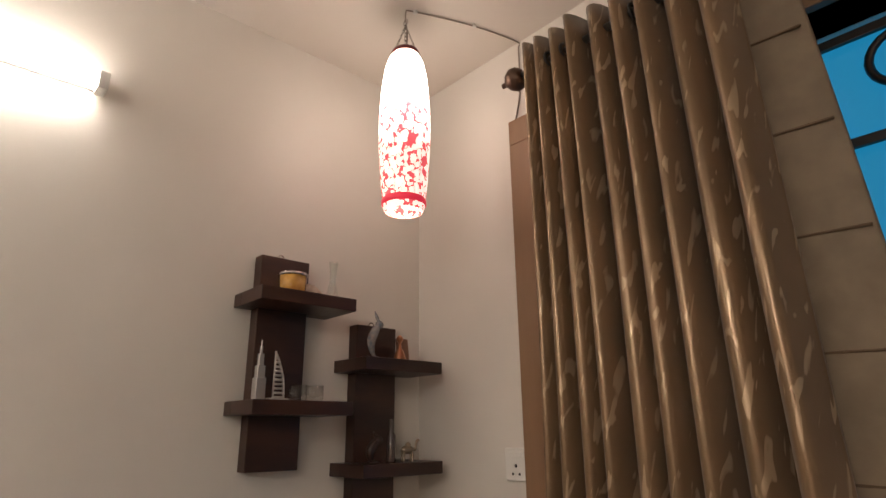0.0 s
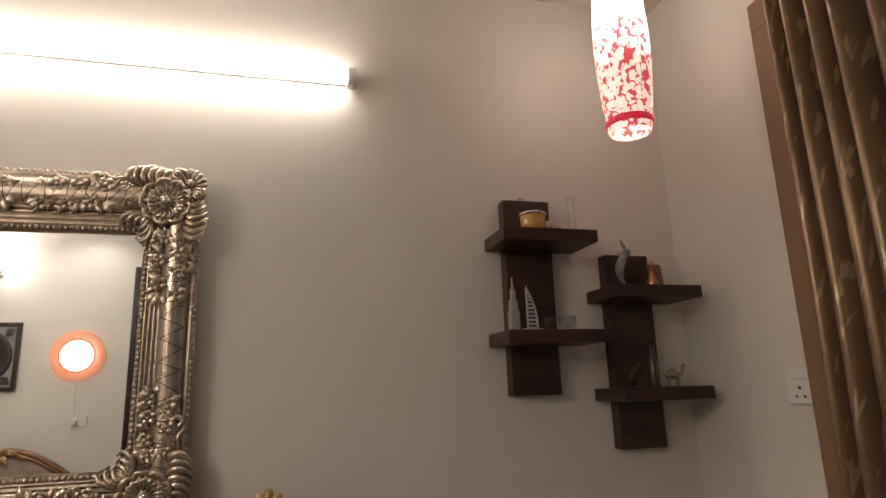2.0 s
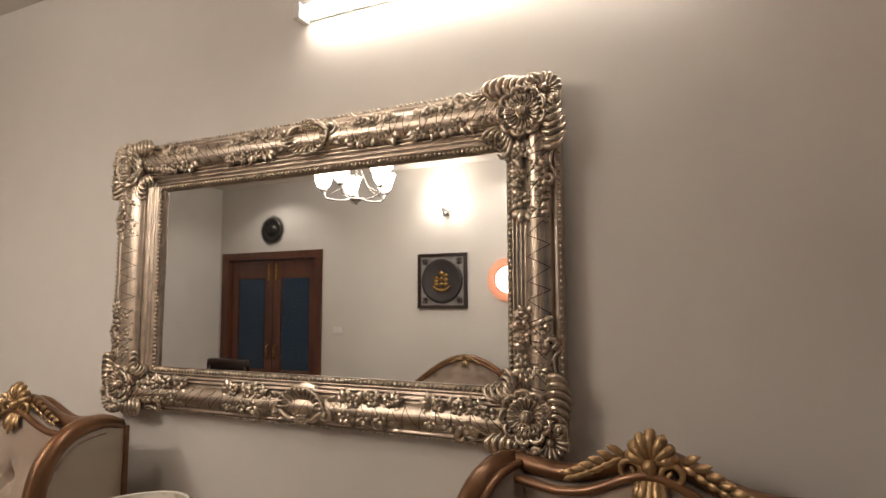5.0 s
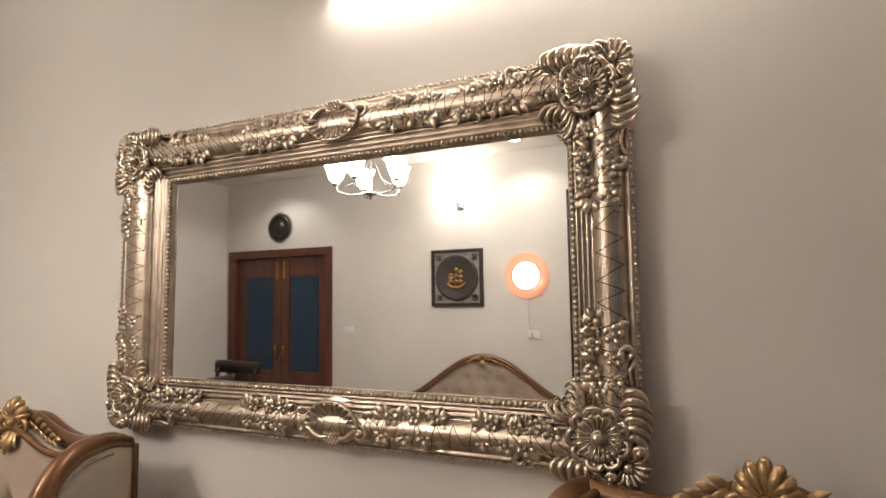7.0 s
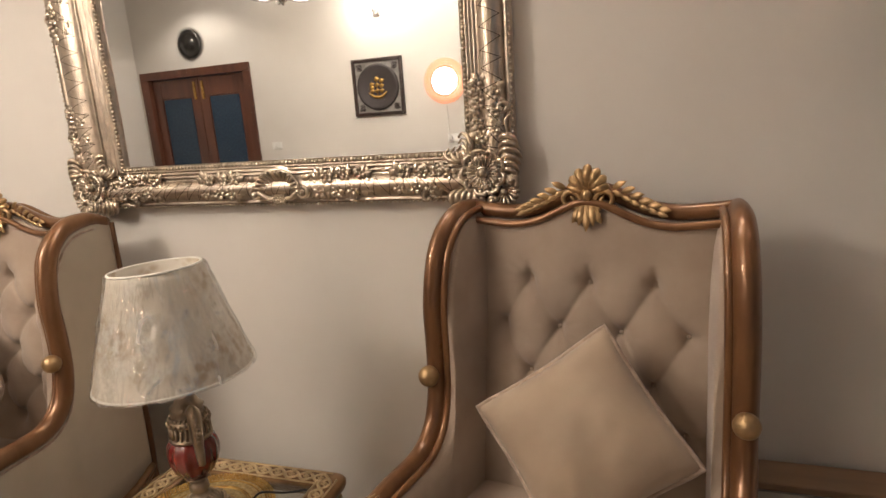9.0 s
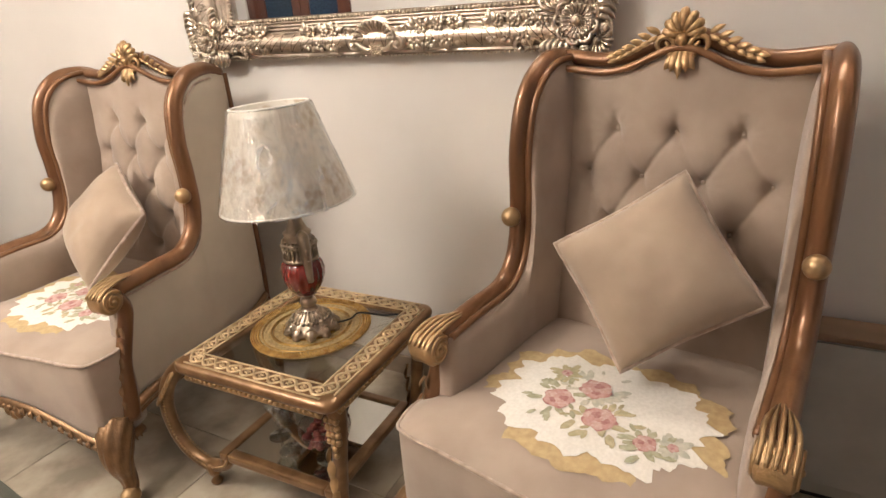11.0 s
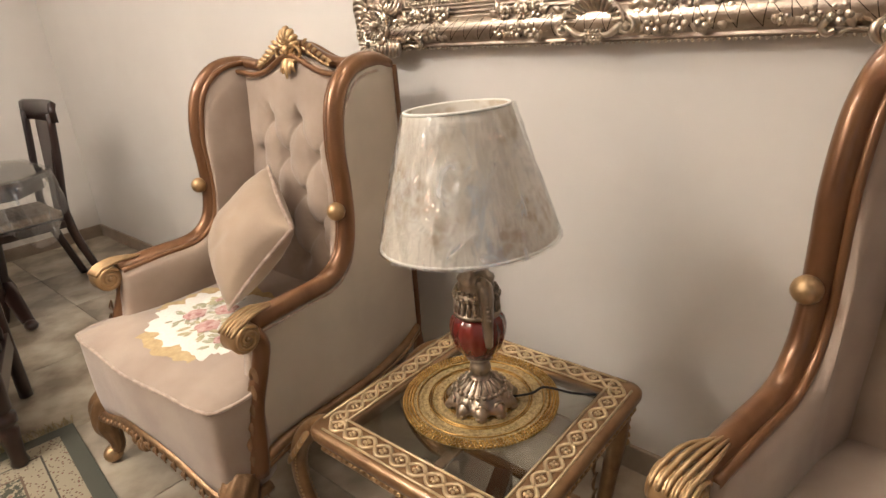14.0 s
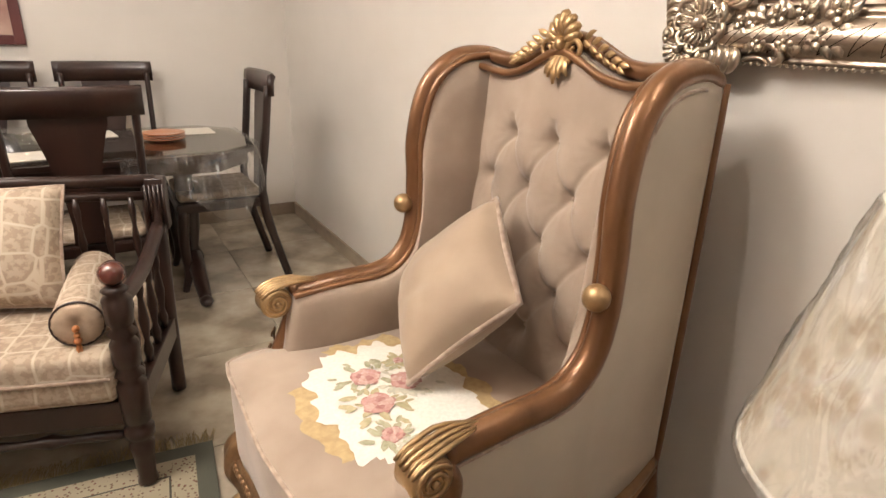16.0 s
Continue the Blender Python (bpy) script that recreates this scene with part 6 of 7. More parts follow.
for y in (1.312, 1.362):
    simple("glass_tumbler", "small clear cut-glass tumbler on the ledge", "glass", [(0.018, 0), (0.022, 0.004), (0.024, 0.020), (0.023, 0.042), (0.021, 0.042), (0.021, 0.018), (0.001, 0.008)], (SX + 0.015, y, ZB + T), M_CLEAR, 8, 0.05)
def towers():
    silver = material("pewter_model", (0.45, 0.44, 0.42), 0.35, 0.7)
    o = thing("tower_model", "silver stepped skyscraper model", "ornament", pose(SX + 0.02, 1.198, ZB + T))
    bm = bmesh.new()
    for k, (w, h) in enumerate(((0.026, 0.055), (0.020, 0.085), (0.013, 0.115), (0.006, 0.135), (0.003, 0.150))):
        rbox(bm, (-w / 2, -w / 2, 0), (w / 2, w / 2, h), 0.001, seg=1)
    part("tower_body", bm, silver, o, smooth=False)
    o = thing("sail_tower_model", "silver sail-shaped tower model", "ornament", pose(SX + 0.02, 1.248, ZB + T))
    bm = bmesh.new()
    sweep(bm, spline([(0, 0.020, 0), (0, 0.017, 0.05), (0, 0.005, 0.09), (0, -0.008, 0.118)], 14), 0.0035, 6)
    sweep(bm, [(0, -0.010, 0), (0, -0.009, 0.125)], 0.003, 6)
    for k in range(9):
        z = 0.008 + 0.011 * k
        sweep(bm, [(0, -0.010, z), (0, 0.020 - 0.022 * (k / 9) ** 1.8, z)], 0.0035, 5)
    rbox(bm, (-0.012, -0.024, 0), (0.012, 0.030, 0.006), 0.001, seg=1)
    part("sail_body", bm, silver, o)
towers()
def bird(at, mat, label, h):
    o = thing("bird_figurine", label, "ornament", pose(*at))
    bm = bmesh.new()
    pts = spline([(0, 0.006, 0), (0, -0.010, h * 0.15), (0, -0.014, h * 0.38), (0, 0.0, h * 0.60), (0, 0.012, h * 0.74), (0, 0.004, h * 0.88), (0, -0.004, h)], 26)
    sweep(bm, pts, [0.004 + 0.010 * math.sin(math.pi * min(1, i / 20)) ** 2 if i < 20 else 0.0055 - 0.0007 * (i - 20) for i in range(26)], 10)
    ball(bm, (0, 0.014, h * 0.72), 0.013, 10, 7, (0.8, 1.1, 1))
    lathe(bm, [(0.020, 0), (0.020, 0.005), (0.010, 0.008)], 14)
    part("figure", bm, mat, o)
bird((SX + 0.01, 1.562, ZC + T), material("blue_grey_glaze", (0.10, 0.13, 0.16), 0.25, second=(0.3, 0.28, 0.25), scale=40, coat=0.5), "blue grey glazed bird figurine on its tail", 0.145)
bell = simple("hand_bell", "small copper bell with a round top", "ornament", [(0.018, 0), (0.020, 0.004), (0.012, 0.030), (0.006, 0.038), (0.004, 0.055), (0.010, 0.062), (0.011, 0.070), (0.004, 0.078)], (SX + 0.02, 1.648, ZC + T), material("copper", (0.45, 0.20, 0.11), 0.3, 0.9))
bl = thing("bell_frame", "flat wooden ornament with a hole", "ornament", pose(SX, 1.678, ZC + T, 0, -8, 0))
boxed("board", (-0.006, -0.022, 0), (0.006, 0.022, 0.075), material("brown_plaque", (0.20, 0.10, 0.06), 0.5), bl, bevel=0.005)
def camel(at, k, mat, label):
    o = thing("camel_figurine", label, "ornament", pose(*at, 0, 0, 90) @ Matrix.Scale(k, 4))
    bm = bmesh.new()
    ball(bm, (0, 0, 0.034), 0.014, 10, 7, (1.7, 0.8, 0.9))
    ball(bm, (0.003, 0, 0.047), 0.009, 8, 6)
    for x in (-0.016, 0.016):
        for y in (-0.005, 0.005):
            sweep(bm, spline([(x, y, 0.030), (x + 0.002, y, 0.015), (x, y, 0.0)], 6), 0.003, 6)
    sweep(bm, spline([(0.018, 0, 0.036), (0.030, 0, 0.034), (0.034, 0, 0.050), (0.038, 0, 0.060)], 10), [0.006, 0.006, 0.005, 0.005, 0.004, 0.004, 0.004, 0.004, 0.005, 0.004], 7)
    ball(bm, (0.042, 0, 0.060), 0.005, 8, 5, (1.6, 0.8, 0.8))
    part("figure", bm, mat, o)
camel((SX + 0.03, 1.672, ZD + T), 1.0, M_PEWTER, "small brass camel figurine")
bird((SX + 0.02, 1.560, ZD + T), M_DARKWOOD, "dark carved bird figurine", 0.085)
simple("bottle", "slim dark glass bottle", "bottle", [(0.013, 0), (0.014, 0.004), (0.013, 0.075), (0.006, 0.090), (0.007, 0.118), (0.004, 0.120)], (SX + 0.03, 1.612, ZD + T), material("smoked_glass", (0.05, 0.035, 0.03), 0.12, coat=0.6))

s = thing("wall_socket", "white square single socket plate with switch", "socket", pose(-0.992, NORTH, 1.511), "sockets")
boxed("plate", (-0.040, -0.011, -0.043), (0.040, 0.0, 0.043), M_WHITEPLASTIC, s, bevel=0.004)
boxed("rocker", (-0.024, -0.014, 0.018), (0.024, -0.0105, 0.032), M_WHITEPLASTIC, s, bevel=0.001)
for x, z, r in ((0, -0.004, 0.0045), (-0.012, -0.025, 0.0035), (0.012, -0.025, 0.0035)):
    bm = bmesh.new()
    lathe(bm, [(r, 0.0), (r, 0.0006)], 12, Matrix.Translation((x, -0.0112, z)) @ pose(0, 0, 0, 90, 0, 0))
    part("socket_hole", bm, M_BLACK, s)

# ---- east wall: picture, sunburst plaque, sofa ----
def build_picture(y0, y1, z0, z1):
    p = thing("framed_picture", "square dark framed relief of a golden ship", "picture", pose(EAST, (y0 + y1) / 2, (z0 + z1) / 2))
    w, h = (y1 - y0) / 2, (z1 - z0) / 2
    for lo, hi in (((-0.03, -w, -h), (0, -w + 0.03, h)), ((-0.03, w - 0.03, -h), (0, w, h)), ((-0.03, -w + 0.03, -h), (0, w - 0.03, -h + 0.03)), ((-0.03, -w + 0.03, h - 0.03), (0, w - 0.03, h))):
        boxed("frame_bar", lo, hi, M_DARKWOOD, p)
    boxed("backboard", (-0.012, -w + 0.03, -h + 0.03), (-0.002, w - 0.03, h - 0.03), material("grey_board", (0.30, 0.28, 0.26), 0.6, second=(0.2, 0.18, 0.16), scale=20), p, bevel=0)
    bm = bmesh.new()
    lathe(bm, [(0.001, 0.020), (w * 0.70, 0.018), (w * 0.78, 0.026), (w * 0.82, 0.020), (w * 0.82, 0.0)], 48, Matrix.Translation((-0.012, 0, 0)) @ pose(0, 0, 0, 0, -90, 0), caps=False)
    part("round_plaque", bm, material("dark_bronze", (0.05, 0.04, 0.038), 0.45, 0.4), p)
    bm = bmesh.new()
    for sy in (-1, 1):
        for sz in (-1, 1):
            for k in range(4):
                sweep(bm, spiral((-0.018, sy * (w * 0.74 - 0.02 * (k % 2)), sz * (h * 0.74 - 0.02 * (k // 2))), 0.018, 0.004, 1.3, 14, (0, sy, 0), (0, 0, sz), k), 0.004, 5, up=(1, 0, 0))
    part("corner_scroll", bm, M_DARKWOOD, p)
    bm = bmesh.new()
    sweep(bm, spline([(-0.036, -0.085, -0.05), (-0.040, -0.03, -0.085), (-0.040, 0.04, -0.085), (-0.036, 0.09, -0.045)], 14), [0.006 + 0.008 * math.sin(math.pi * i / 13) for i in range(14)], 8)
    for y, hh in ((-0.05, 0.07), (0.0, 0.12), (0.045, 0.10)):
        sweep(bm, [(-0.036, y, -0.08), (-0.036, y, hh - 0.03)], 0.003, 5)
        for q in range(3):
            z = -0.04 + q * hh * 0.42
            leaf(bm, (-0.036, y - 0.024, z), (-0.036, y + 0.026, z + 0.012), 0.018, 0.008, (-1, 0, 0), n=4)
    part("gilt_ship", bm, M_BRASS, p, "golden ship relief")
build_picture(-1.839, -1.345, 1.505, 2.008)

def build_plaque():
    p = thing("sunburst_plaque", "round dark metal plaque with toothed rim", "wall plaque", pose(EAST, -3.595, 2.335, 0, -90, 0))
    bm = bmesh.new()
    lathe(bm, [(0.001, 0.03), (0.05, 0.028), (0.055, 0.018), (0.095, 0.016), (0.10, 0.024), (0.13, 0.018), (0.132, 0.0)], 48, caps=False)
    part("disc", bm, material("gunmetal", (0.06, 0.055, 0.05), 0.35, 0.8), p)
    bm = bmesh.new()
    for k in range(36):
        a = 2 * math.pi * k / 36
        d = Vector((math.cos(a), math.sin(a), 0))
        sweep(bm, [d * 0.12 + Vector((0, 0, 0.010)), d * 0.165 + Vector((0, 0, 0.008))], [0.008, 0.003], 5)
    part("toothed_rim", bm, M_BLACK, p)
build_plaque()

def build_sofa():
    s = thing("sofa", "buttoned beige velvet sofa with gilded carved crest", "sofa", pose(EAST - 0.02, -1.315, 0, 0, 0, 180))
    # local: x out from the wall; y along it
    def crest(y):
        a = abs(y)
        return 0.735 + 0.355 * (0.5 + 0.5 * math.cos(math.pi * min(1, a / 0.72))) ** 0.8
    bm = bmesh.new()
    ny, nz = 60, 30
    B = [(y, z) for z, ys in ((0.90, (-0.30, -0.15, 0, 0.15, 0.30)), (0.78, (-0.375, -0.225, -0.075, 0.075, 0.225, 0.375)), (1.0, (-0.075, 0.075))) for y in ys]
    g = []
    for j in range(nz + 1):
        row = []
        for i in range(ny + 1):
            y = (i / ny - 0.5) * 1.44
            z = 0.42 + (crest(y) - 0.015 - 0.42) * j / nz
            d = sum(math.exp(-((y - a) ** 2 + (z - b) ** 2) / 0.0008) for a, b in B)
            row.append(bm.verts.new((0.17 - 0.06 * j / nz - 0.022 * d, y, z)))
        g.append(row)
    for j in range(nz):
        for i in range(ny):
            bm.faces.new((g[j][i], g[j][i + 1], g[j + 1][i + 1], g[j + 1][i]))
    part("tufted_back", bm, M_VELVET, s)
    bm = bmesh.new()
    pts = [(0.10, -0.74 + 1.48 * k / 50, crest(-0.74 + 1.48 * k / 50)) for k in range(51)]
    sweep(bm, pts, 0.022, 8)
    sweep(bm, [(p[0] + 0.024, p[1], p[2] - 0.022) for p in pts], 0.010, 6)
    part("crest_rail", bm, M_RAIL, s)
    bm = bmesh.new()
    for k in range(7):
        a = math.radians(90 + (k - 3) * 26)
        sweep(bm, [Vector((0.125, 0, 1.065)), Vector((0.14, 0.05 * math.cos(a), 1.065 + 0.05 * math.sin(a)))], [0.006, 0.012], 6)
    for q in (-1, 1):
        for k in range(4):
            leaf(bm, (0.125, q * (0.03 + 0.025 * k), 1.085 - 0.012 * k), (0.128, q * (0.065 + 0.025 * k), 1.085 - 0.016 * k), 0.013, 0.010, (1, 0, 0), n=4)
        leaf(bm, (0.135, 0, 1.06), (0.135, q * 0.025, 1.0), 0.014, 0.01, (1, 0, 0))
    part("crest_carving", bm, M_GOLD, s)
    part("seat", rbox(bmesh.new(), (0.12, -0.72, 0.22), (0.80, 0.72, 0.47), 0.05, seg=4), M_VELVET, s)
    for q in (-1, 1):
        part("arm", rbox(bmesh.new(), (0.10, q * 0.77 - 0.06, 0.20), (0.76, q * 0.77 + 0.06, 0.64), 0.045, seg=4), M_VELVET, s)
        for x in (0.16, 0.72):
            bm = bmesh.new()
            sweep(bm, spline([(x, q * 0.72, 0.24), (x + 0.02, q * 0.73, 0.12), (x, q * 0.72, 0.0)], 10), [0.04, 0.04, 0.036, 0.032, 0.028, 0.024, 0.022, 0.022, 0.024, 0.026], 8)
            part("leg", bm, M_GOLD, s)
    part("back_shell", rbox(bmesh.new(), (0.02, -0.70, 0.20), (0.10, 0.70, 0.74), 0.01), M_VELVET, s)
build_sofa()

# ---- rug ----
def rug_material():
    m = material("woven_rug", (0.3, 0.25, 0.18), 0.95, bump=0.5, bump_scale=500)
    nt = m.node_tree
    b = nt.nodes["Principled BSDF"]
    tc = nt.nodes.new("ShaderNodeTexCoord")
    sep = nt.nodes.new("ShaderNodeSeparateXYZ")
    nt.links.new(tc.outputs["Object"], sep.inputs[0])
    def math_node(op, a, c=None):
        n = nt.nodes.new("ShaderNodeMath")
        n.operation = op
        for k, v in enumerate((a, c)):
            if v is None:
                continue
            if isinstance(v, (int, float)):
                n.inputs[k].default_value = v
            else:
                nt.links.new(v, n.inputs[k])
        return n.outputs[0]
    X, Y = sep.outputs["X"], sep.outputs["Y"]
    dx = math_node("MINIMUM", X, math_node("SUBTRACT", RUG_W, X))
    dy = math_node("MINIMUM", Y, math_node("SUBTRACT", RUG_L, Y))
    edge = math_node("MINIMUM", dx, dy)
    def mix(f, a, c):
        n = nt.nodes.new("ShaderNodeMix")
        n.data_type = "RGBA"
        for s, v in (("Factor", f), ("A", a), ("B", c)):
            if isinstance(v, tuple):
                n.inputs[s].default_value = (*v, 1)
            else:
                nt.links.new(v, n.inputs[s])
        return n.outputs["Result"]
    def vor(scale, feature="F1"):
        v = nt.nodes.new("ShaderNodeTexVoronoi")
        v.feature = feature
        v.inputs["Scale"].default_value = scale
        nt.links.new(tc.outputs["Object"], v.inputs["Vector"])
        return v
    def less(a, c):
        return math_node("LESS_THAN", a, c)
    def noise_t(scale):
        n = node(nt, "ShaderNodeTexNoise", Scale=scale, Detail=3.0)
        nt.links.new(tc.outputs["Object"], n.inputs["Vector"])
        return n.outputs["Fac"]
    green, cream, brown, red, dark = (0.060, 0.062, 0.042), (0.31, 0.265, 0.185), (0.13, 0.085, 0.055), (0.20, 0.055, 0.045), (0.055, 0.048, 0.035)
    v1, v2, v3 = vor(36), vor(78), vor(22)
    # field: cream blossoms and vines on dark green
    field = mix(less(math_node("ABSOLUTE", math_node("SUBTRACT", noise_t(42), 0.5)), 0.035), green, cream)
    field = mix(less(v1.outputs["Distance"], 0.40), field, cream)
    field = mix(less(v1.outputs["Distance"], 0.20), field, red)
    field = mix(less(v1.outputs["Distance"], 0.09), field, cream)
    # border: small motifs on cream
    bord = mix(less(v2.outputs["Distance"], 0.30), cream, brown)
    bord = mix(less(v2.outputs["Distance"], 0.14), bord, red)
    def band(inner, lo, hi, colour):
        f = math_node("MULTIPLY", math_node("GREATER_THAN", edge, lo), less(edge, hi))
        return mix(f, inner, colour)
    medal = mix(less(v3.outputs["Distance"], 0.33), red, cream)
    medal = mix(less(v3.outputs["Distance"], 0.22), medal, dark)
    out = field
    out = mix(math_node("GREATER_THAN", edge, 0.62), out, medal)
    out = band(out, 0.50, 0.62, bord)
    out = band(out, 0.495, 0.505, brown)
    out = band(out, 0.055, 0.20, bord)
    out = band(out, 0.125, 0.131, dark)
    out = band(out, 0.195, 0.202, brown)
    out = band(out, -1.0, 0.055, (0.078, 0.078, 0.058))
    nt.links.new(out, b.inputs["Base Color"])
    return m
RUG_W, RUG_L = 1.75, 2.7
rug = thing("rug", "green and cream patterned rug with fringed end on the floor", "rug", pose(-0.420, -1.955, 0, 0, 0, -5.5))
bm = bmesh.new()
rbox(bm, (0, 0, 0.0005), (RUG_W, RUG_L, 0.010), 0.003)
part("rug_weave", bm, rug_material(), rug, smooth=False)
bm = bmesh.new()
rnd = random.Random(9)
for k in range(520):
    x = RUG_W * (k + rnd.random()) / 520
    L = rnd.uniform(0.05, 0.085)
    dx = rnd.uniform(-0.02, 0.02)
    sweep(bm, [(x, 0.004, 0.006), (x + dx * 0.5, -L * 0.5, 0.006 + rnd.uniform(0, 0.004)), (x + dx, -L, 0.002)], 0.0016, 3, caps=False)
tagged(part("fringe", bm, material("fringe_yarn", (0.30, 0.23, 0.11), 0.9, second=(0.22, 0.16, 0.07), scale=40), rug, "yellowish yarn fringe"), kind="stuff")

# ---- dining set ----
def build_dining_chair(m):
    c = thing("dining_chair", "dark wooden dining chair with splat back and sabre legs", "chair", m, "chairs round the dining table")
    # local: faces +x; the back is at x -0.2
    seat = part("seat_frame", rbox(bmesh.new(), (-0.20, -0.215, 0.405), (0.22, 0.215, 0.455), 0.012), M_DARKWOOD, c, smooth=False)
    part("seat_pad", rbox(bmesh.new(), (-0.185, -0.195, 0.456), (0.205, 0.195, 0.500), 0.020, seg=3), M_DAMASK, c)
    for s in (-1, 1):
        bm = bmesh.new()
        sweep(bm, spline([(-0.30, s * 0.205, 0.0), (-0.255, s * 0.205, 0.16), (-0.205, s * 0.205, 0.36), (-0.195, s * 0.208, 0.52), (-0.225, s * 0.212, 0.74), (-0.255, s * 0.216, 1.00)], 26), [0.021] * 8 + [0.024] * 6 + [0.020] * 12, 8, flat=0.75, up=(0, 1, 0))
        part("back_post", bm, M_DARKWOOD, c)
        bm = bmesh.new()
        sweep(bm, spline([(0.19, s * 0.19, 0.42), (0.205, s * 0.195, 0.25), (0.20, s * 0.195, 0.10), (0.225, s * 0.20, 0.0)], 16), [0.028 - 0.010 * i / 15 for i in range(16)], 8)
        part("front_leg", bm, M_DARKWOOD, c)
    bm = bmesh.new()
    rows = []
    for k in range(15):
        y = -0.245 + 0.49 * k / 14
        bow = -0.030 * (1 - (y / 0.245) ** 2)
        rows.append([bm.verts.new((-0.262 + bow + dx, y, 1.0 + dz)) for dx, dz in ((-0.014, -0.045), (0.016, -0.045), (0.018, 0.02), (0.012, 0.052), (-0.012, 0.062), (-0.026, 0.048), (-0.016, 0.02))])
    for a, b in zip(rows, rows[1:]):
        for k in range(7):
            bm.faces.new((a[k], a[(k + 1) % 7], b[(k + 1) % 7], b[k]))
    bm.faces.new(rows[0])
    bm.faces.new(rows[-1][::-1])
    part("top_rail", bm, M_DARKWOOD, c)
    bm = bmesh.new()
    prof = [(0.47, 0.055), (0.55, 0.050), (0.68, 0.062), (0.80, 0.085), (0.88, 0.105), (0.93, 0.120), (0.955, 0.120)]
    rows = []
    for z, w in prof:
        x = -0.205 - 0.060 * ((z - 0.47) / 0.48) ** 1.3 - 0.012
        rows.append([bm.verts.new((x + dx, sy * w, z)) for dx, sy in ((0.008, -1), (0.008, 1), (-0.008, 1), (-0.008, -1))])
    for a, b in zip(rows, rows[1:]):
        for k in range(4):
            bm.faces.new((a[k], a[(k + 1) % 4], b[(k + 1) % 4], b[k]))
    bm.faces.new(rows[0][::-1])
    bm.faces.new(rows[-1])
    part("splat", bm, M_DARKWOOD, c, smooth=False)
    return c

def damask():
    m = material("cream_damask", (0.37, 0.295, 0.22), 0.8, second=(0.285, 0.215, 0.155), scale=55, detail=3, low=0.45, high=0.55, bump=0.2, bump_scale=300)
    nt = m.node_tree
    b = nt.nodes["Principled BSDF"]
    tc = nt.nodes.new("ShaderNodeTexCoord")
    v = nt.nodes.new("ShaderNodeTexVoronoi")
    v.feature = "DISTANCE_TO_EDGE"
    v.inputs["Scale"].default_value = 12
    v.inputs["Randomness"].default_value = 0.25
    nt.links.new(tc.outputs["Object"], v.inputs["Vector"])
    r = node(nt, "ShaderNodeMapRange", From_Min=0.030, From_Max=0.055)
    nt.links.new(v.outputs["Distance"], r.inputs["Value"])
    mx = nt.nodes.new("ShaderNodeMix")
    mx.data_type = "RGBA"
    mx.inputs["A"].default_value = (0.45, 0.375, 0.29, 1)
    nt.links.new(b.inputs["Base Color"].links[0].from_socket, mx.inputs["B"])
    nt.links.new(r.outputs["Result"], mx.inputs["Factor"])
    nt.links.new(mx.outputs["Result"], b.inputs["Base Color"])
    return m
M_DAMASK = damask()

d1 = build_dining_chair(pose(-0.74, -3.42, 0, 0, 0, 0))
tagged(d1, "dark wooden dining chair at the table's end by the wall")
for x, y, rz in ((-0.165, -2.97, -90), (0.38, -2.98, -90), (-0.33, -3.93, 90), (0.24, -3.93, 90), (1.03, -3.34, 180)):
    copy_thing(d1, pose(x, y, 0, 0, 0, rz))

def build_dining_table():
    t = thing("dining_table", "dark wooden dining table with glass top and cut corners", "table", pose(0, 0, 0))
    x0, x1, y0, y1, ch = -0.885, 0.78, -3.74, -2.94, 0.155
    def octa(g):
        return [(x0 - g + ch, y0 - g), (x1 + g - ch, y0 - g), (x1 + g, y0 - g + ch), (x1 + g, y1 + g - ch), (x1 + g - ch, y1 + g), (x0 - g + ch, y1 + g), (x0 - g, y1 + g - ch), (x0 - g, y0 - g + ch)]
    def plate(name, g, z0, z1, mat, label=""):
        bm = bmesh.new()
        f = bm.faces.new([bm.verts.new((x, y, z0)) for x, y in octa(g)])
        r = bmesh.ops.extrude_face_region(bm, geom=[f])
        bmesh.ops.translate(bm, vec=(0, 0, z1 - z0), verts=[v for v in r["geom"] if isinstance(v, bmesh.types.BMVert)])
        bmesh.ops.bevel(bm, geom=bm.edges[:], offset=0.003, segments=1, affect="EDGES")
        return part(name, bm, mat, t, label, smooth=False)
    plate("apron", -0.03, 0.655, 0.715, M_DARKWOOD)
    plate("tabletop", 0.0, 0.715, 0.742, M_DARKWOOD)
    plate("glass_top", -0.004, 0.7425, 0.752, M_PANE, "clear glass top")
    for x in (-0.58, 0.46):
        bm = bmesh.new()
        lathe(bm, [(0.05, 0.08), (0.055, 0.14), (0.035, 0.20), (0.05, 0.30), (0.06, 0.42), (0.04, 0.54), (0.055, 0.62), (0.07, 0.66)], 20, Matrix.Translation((x, -3.34, 0)))
        ped = part("pedestal", bm, M_DARKWOOD, t)
        for s in (-1, 1):
            bm = bmesh.new()
            sweep(bm, spline([(x, -3.34, 0.16), (x, -3.34 + s * 0.12, 0.13), (x, -3.34 + s * 0.24, 0.06), (x, -3.34 + s * 0.32, 0.028)], 14), [0.045 - 0.017 * i / 13 for i in range(14)], 10, flat=0.8)
            ball(bm, (x, -3.34 + s * 0.33, 0.026), 0.032, 10, 6, (1, 1.6, 0.8))
            part("pedestal_foot", bm, M_DARKWOOD, ped)
    return t
build_dining_table()

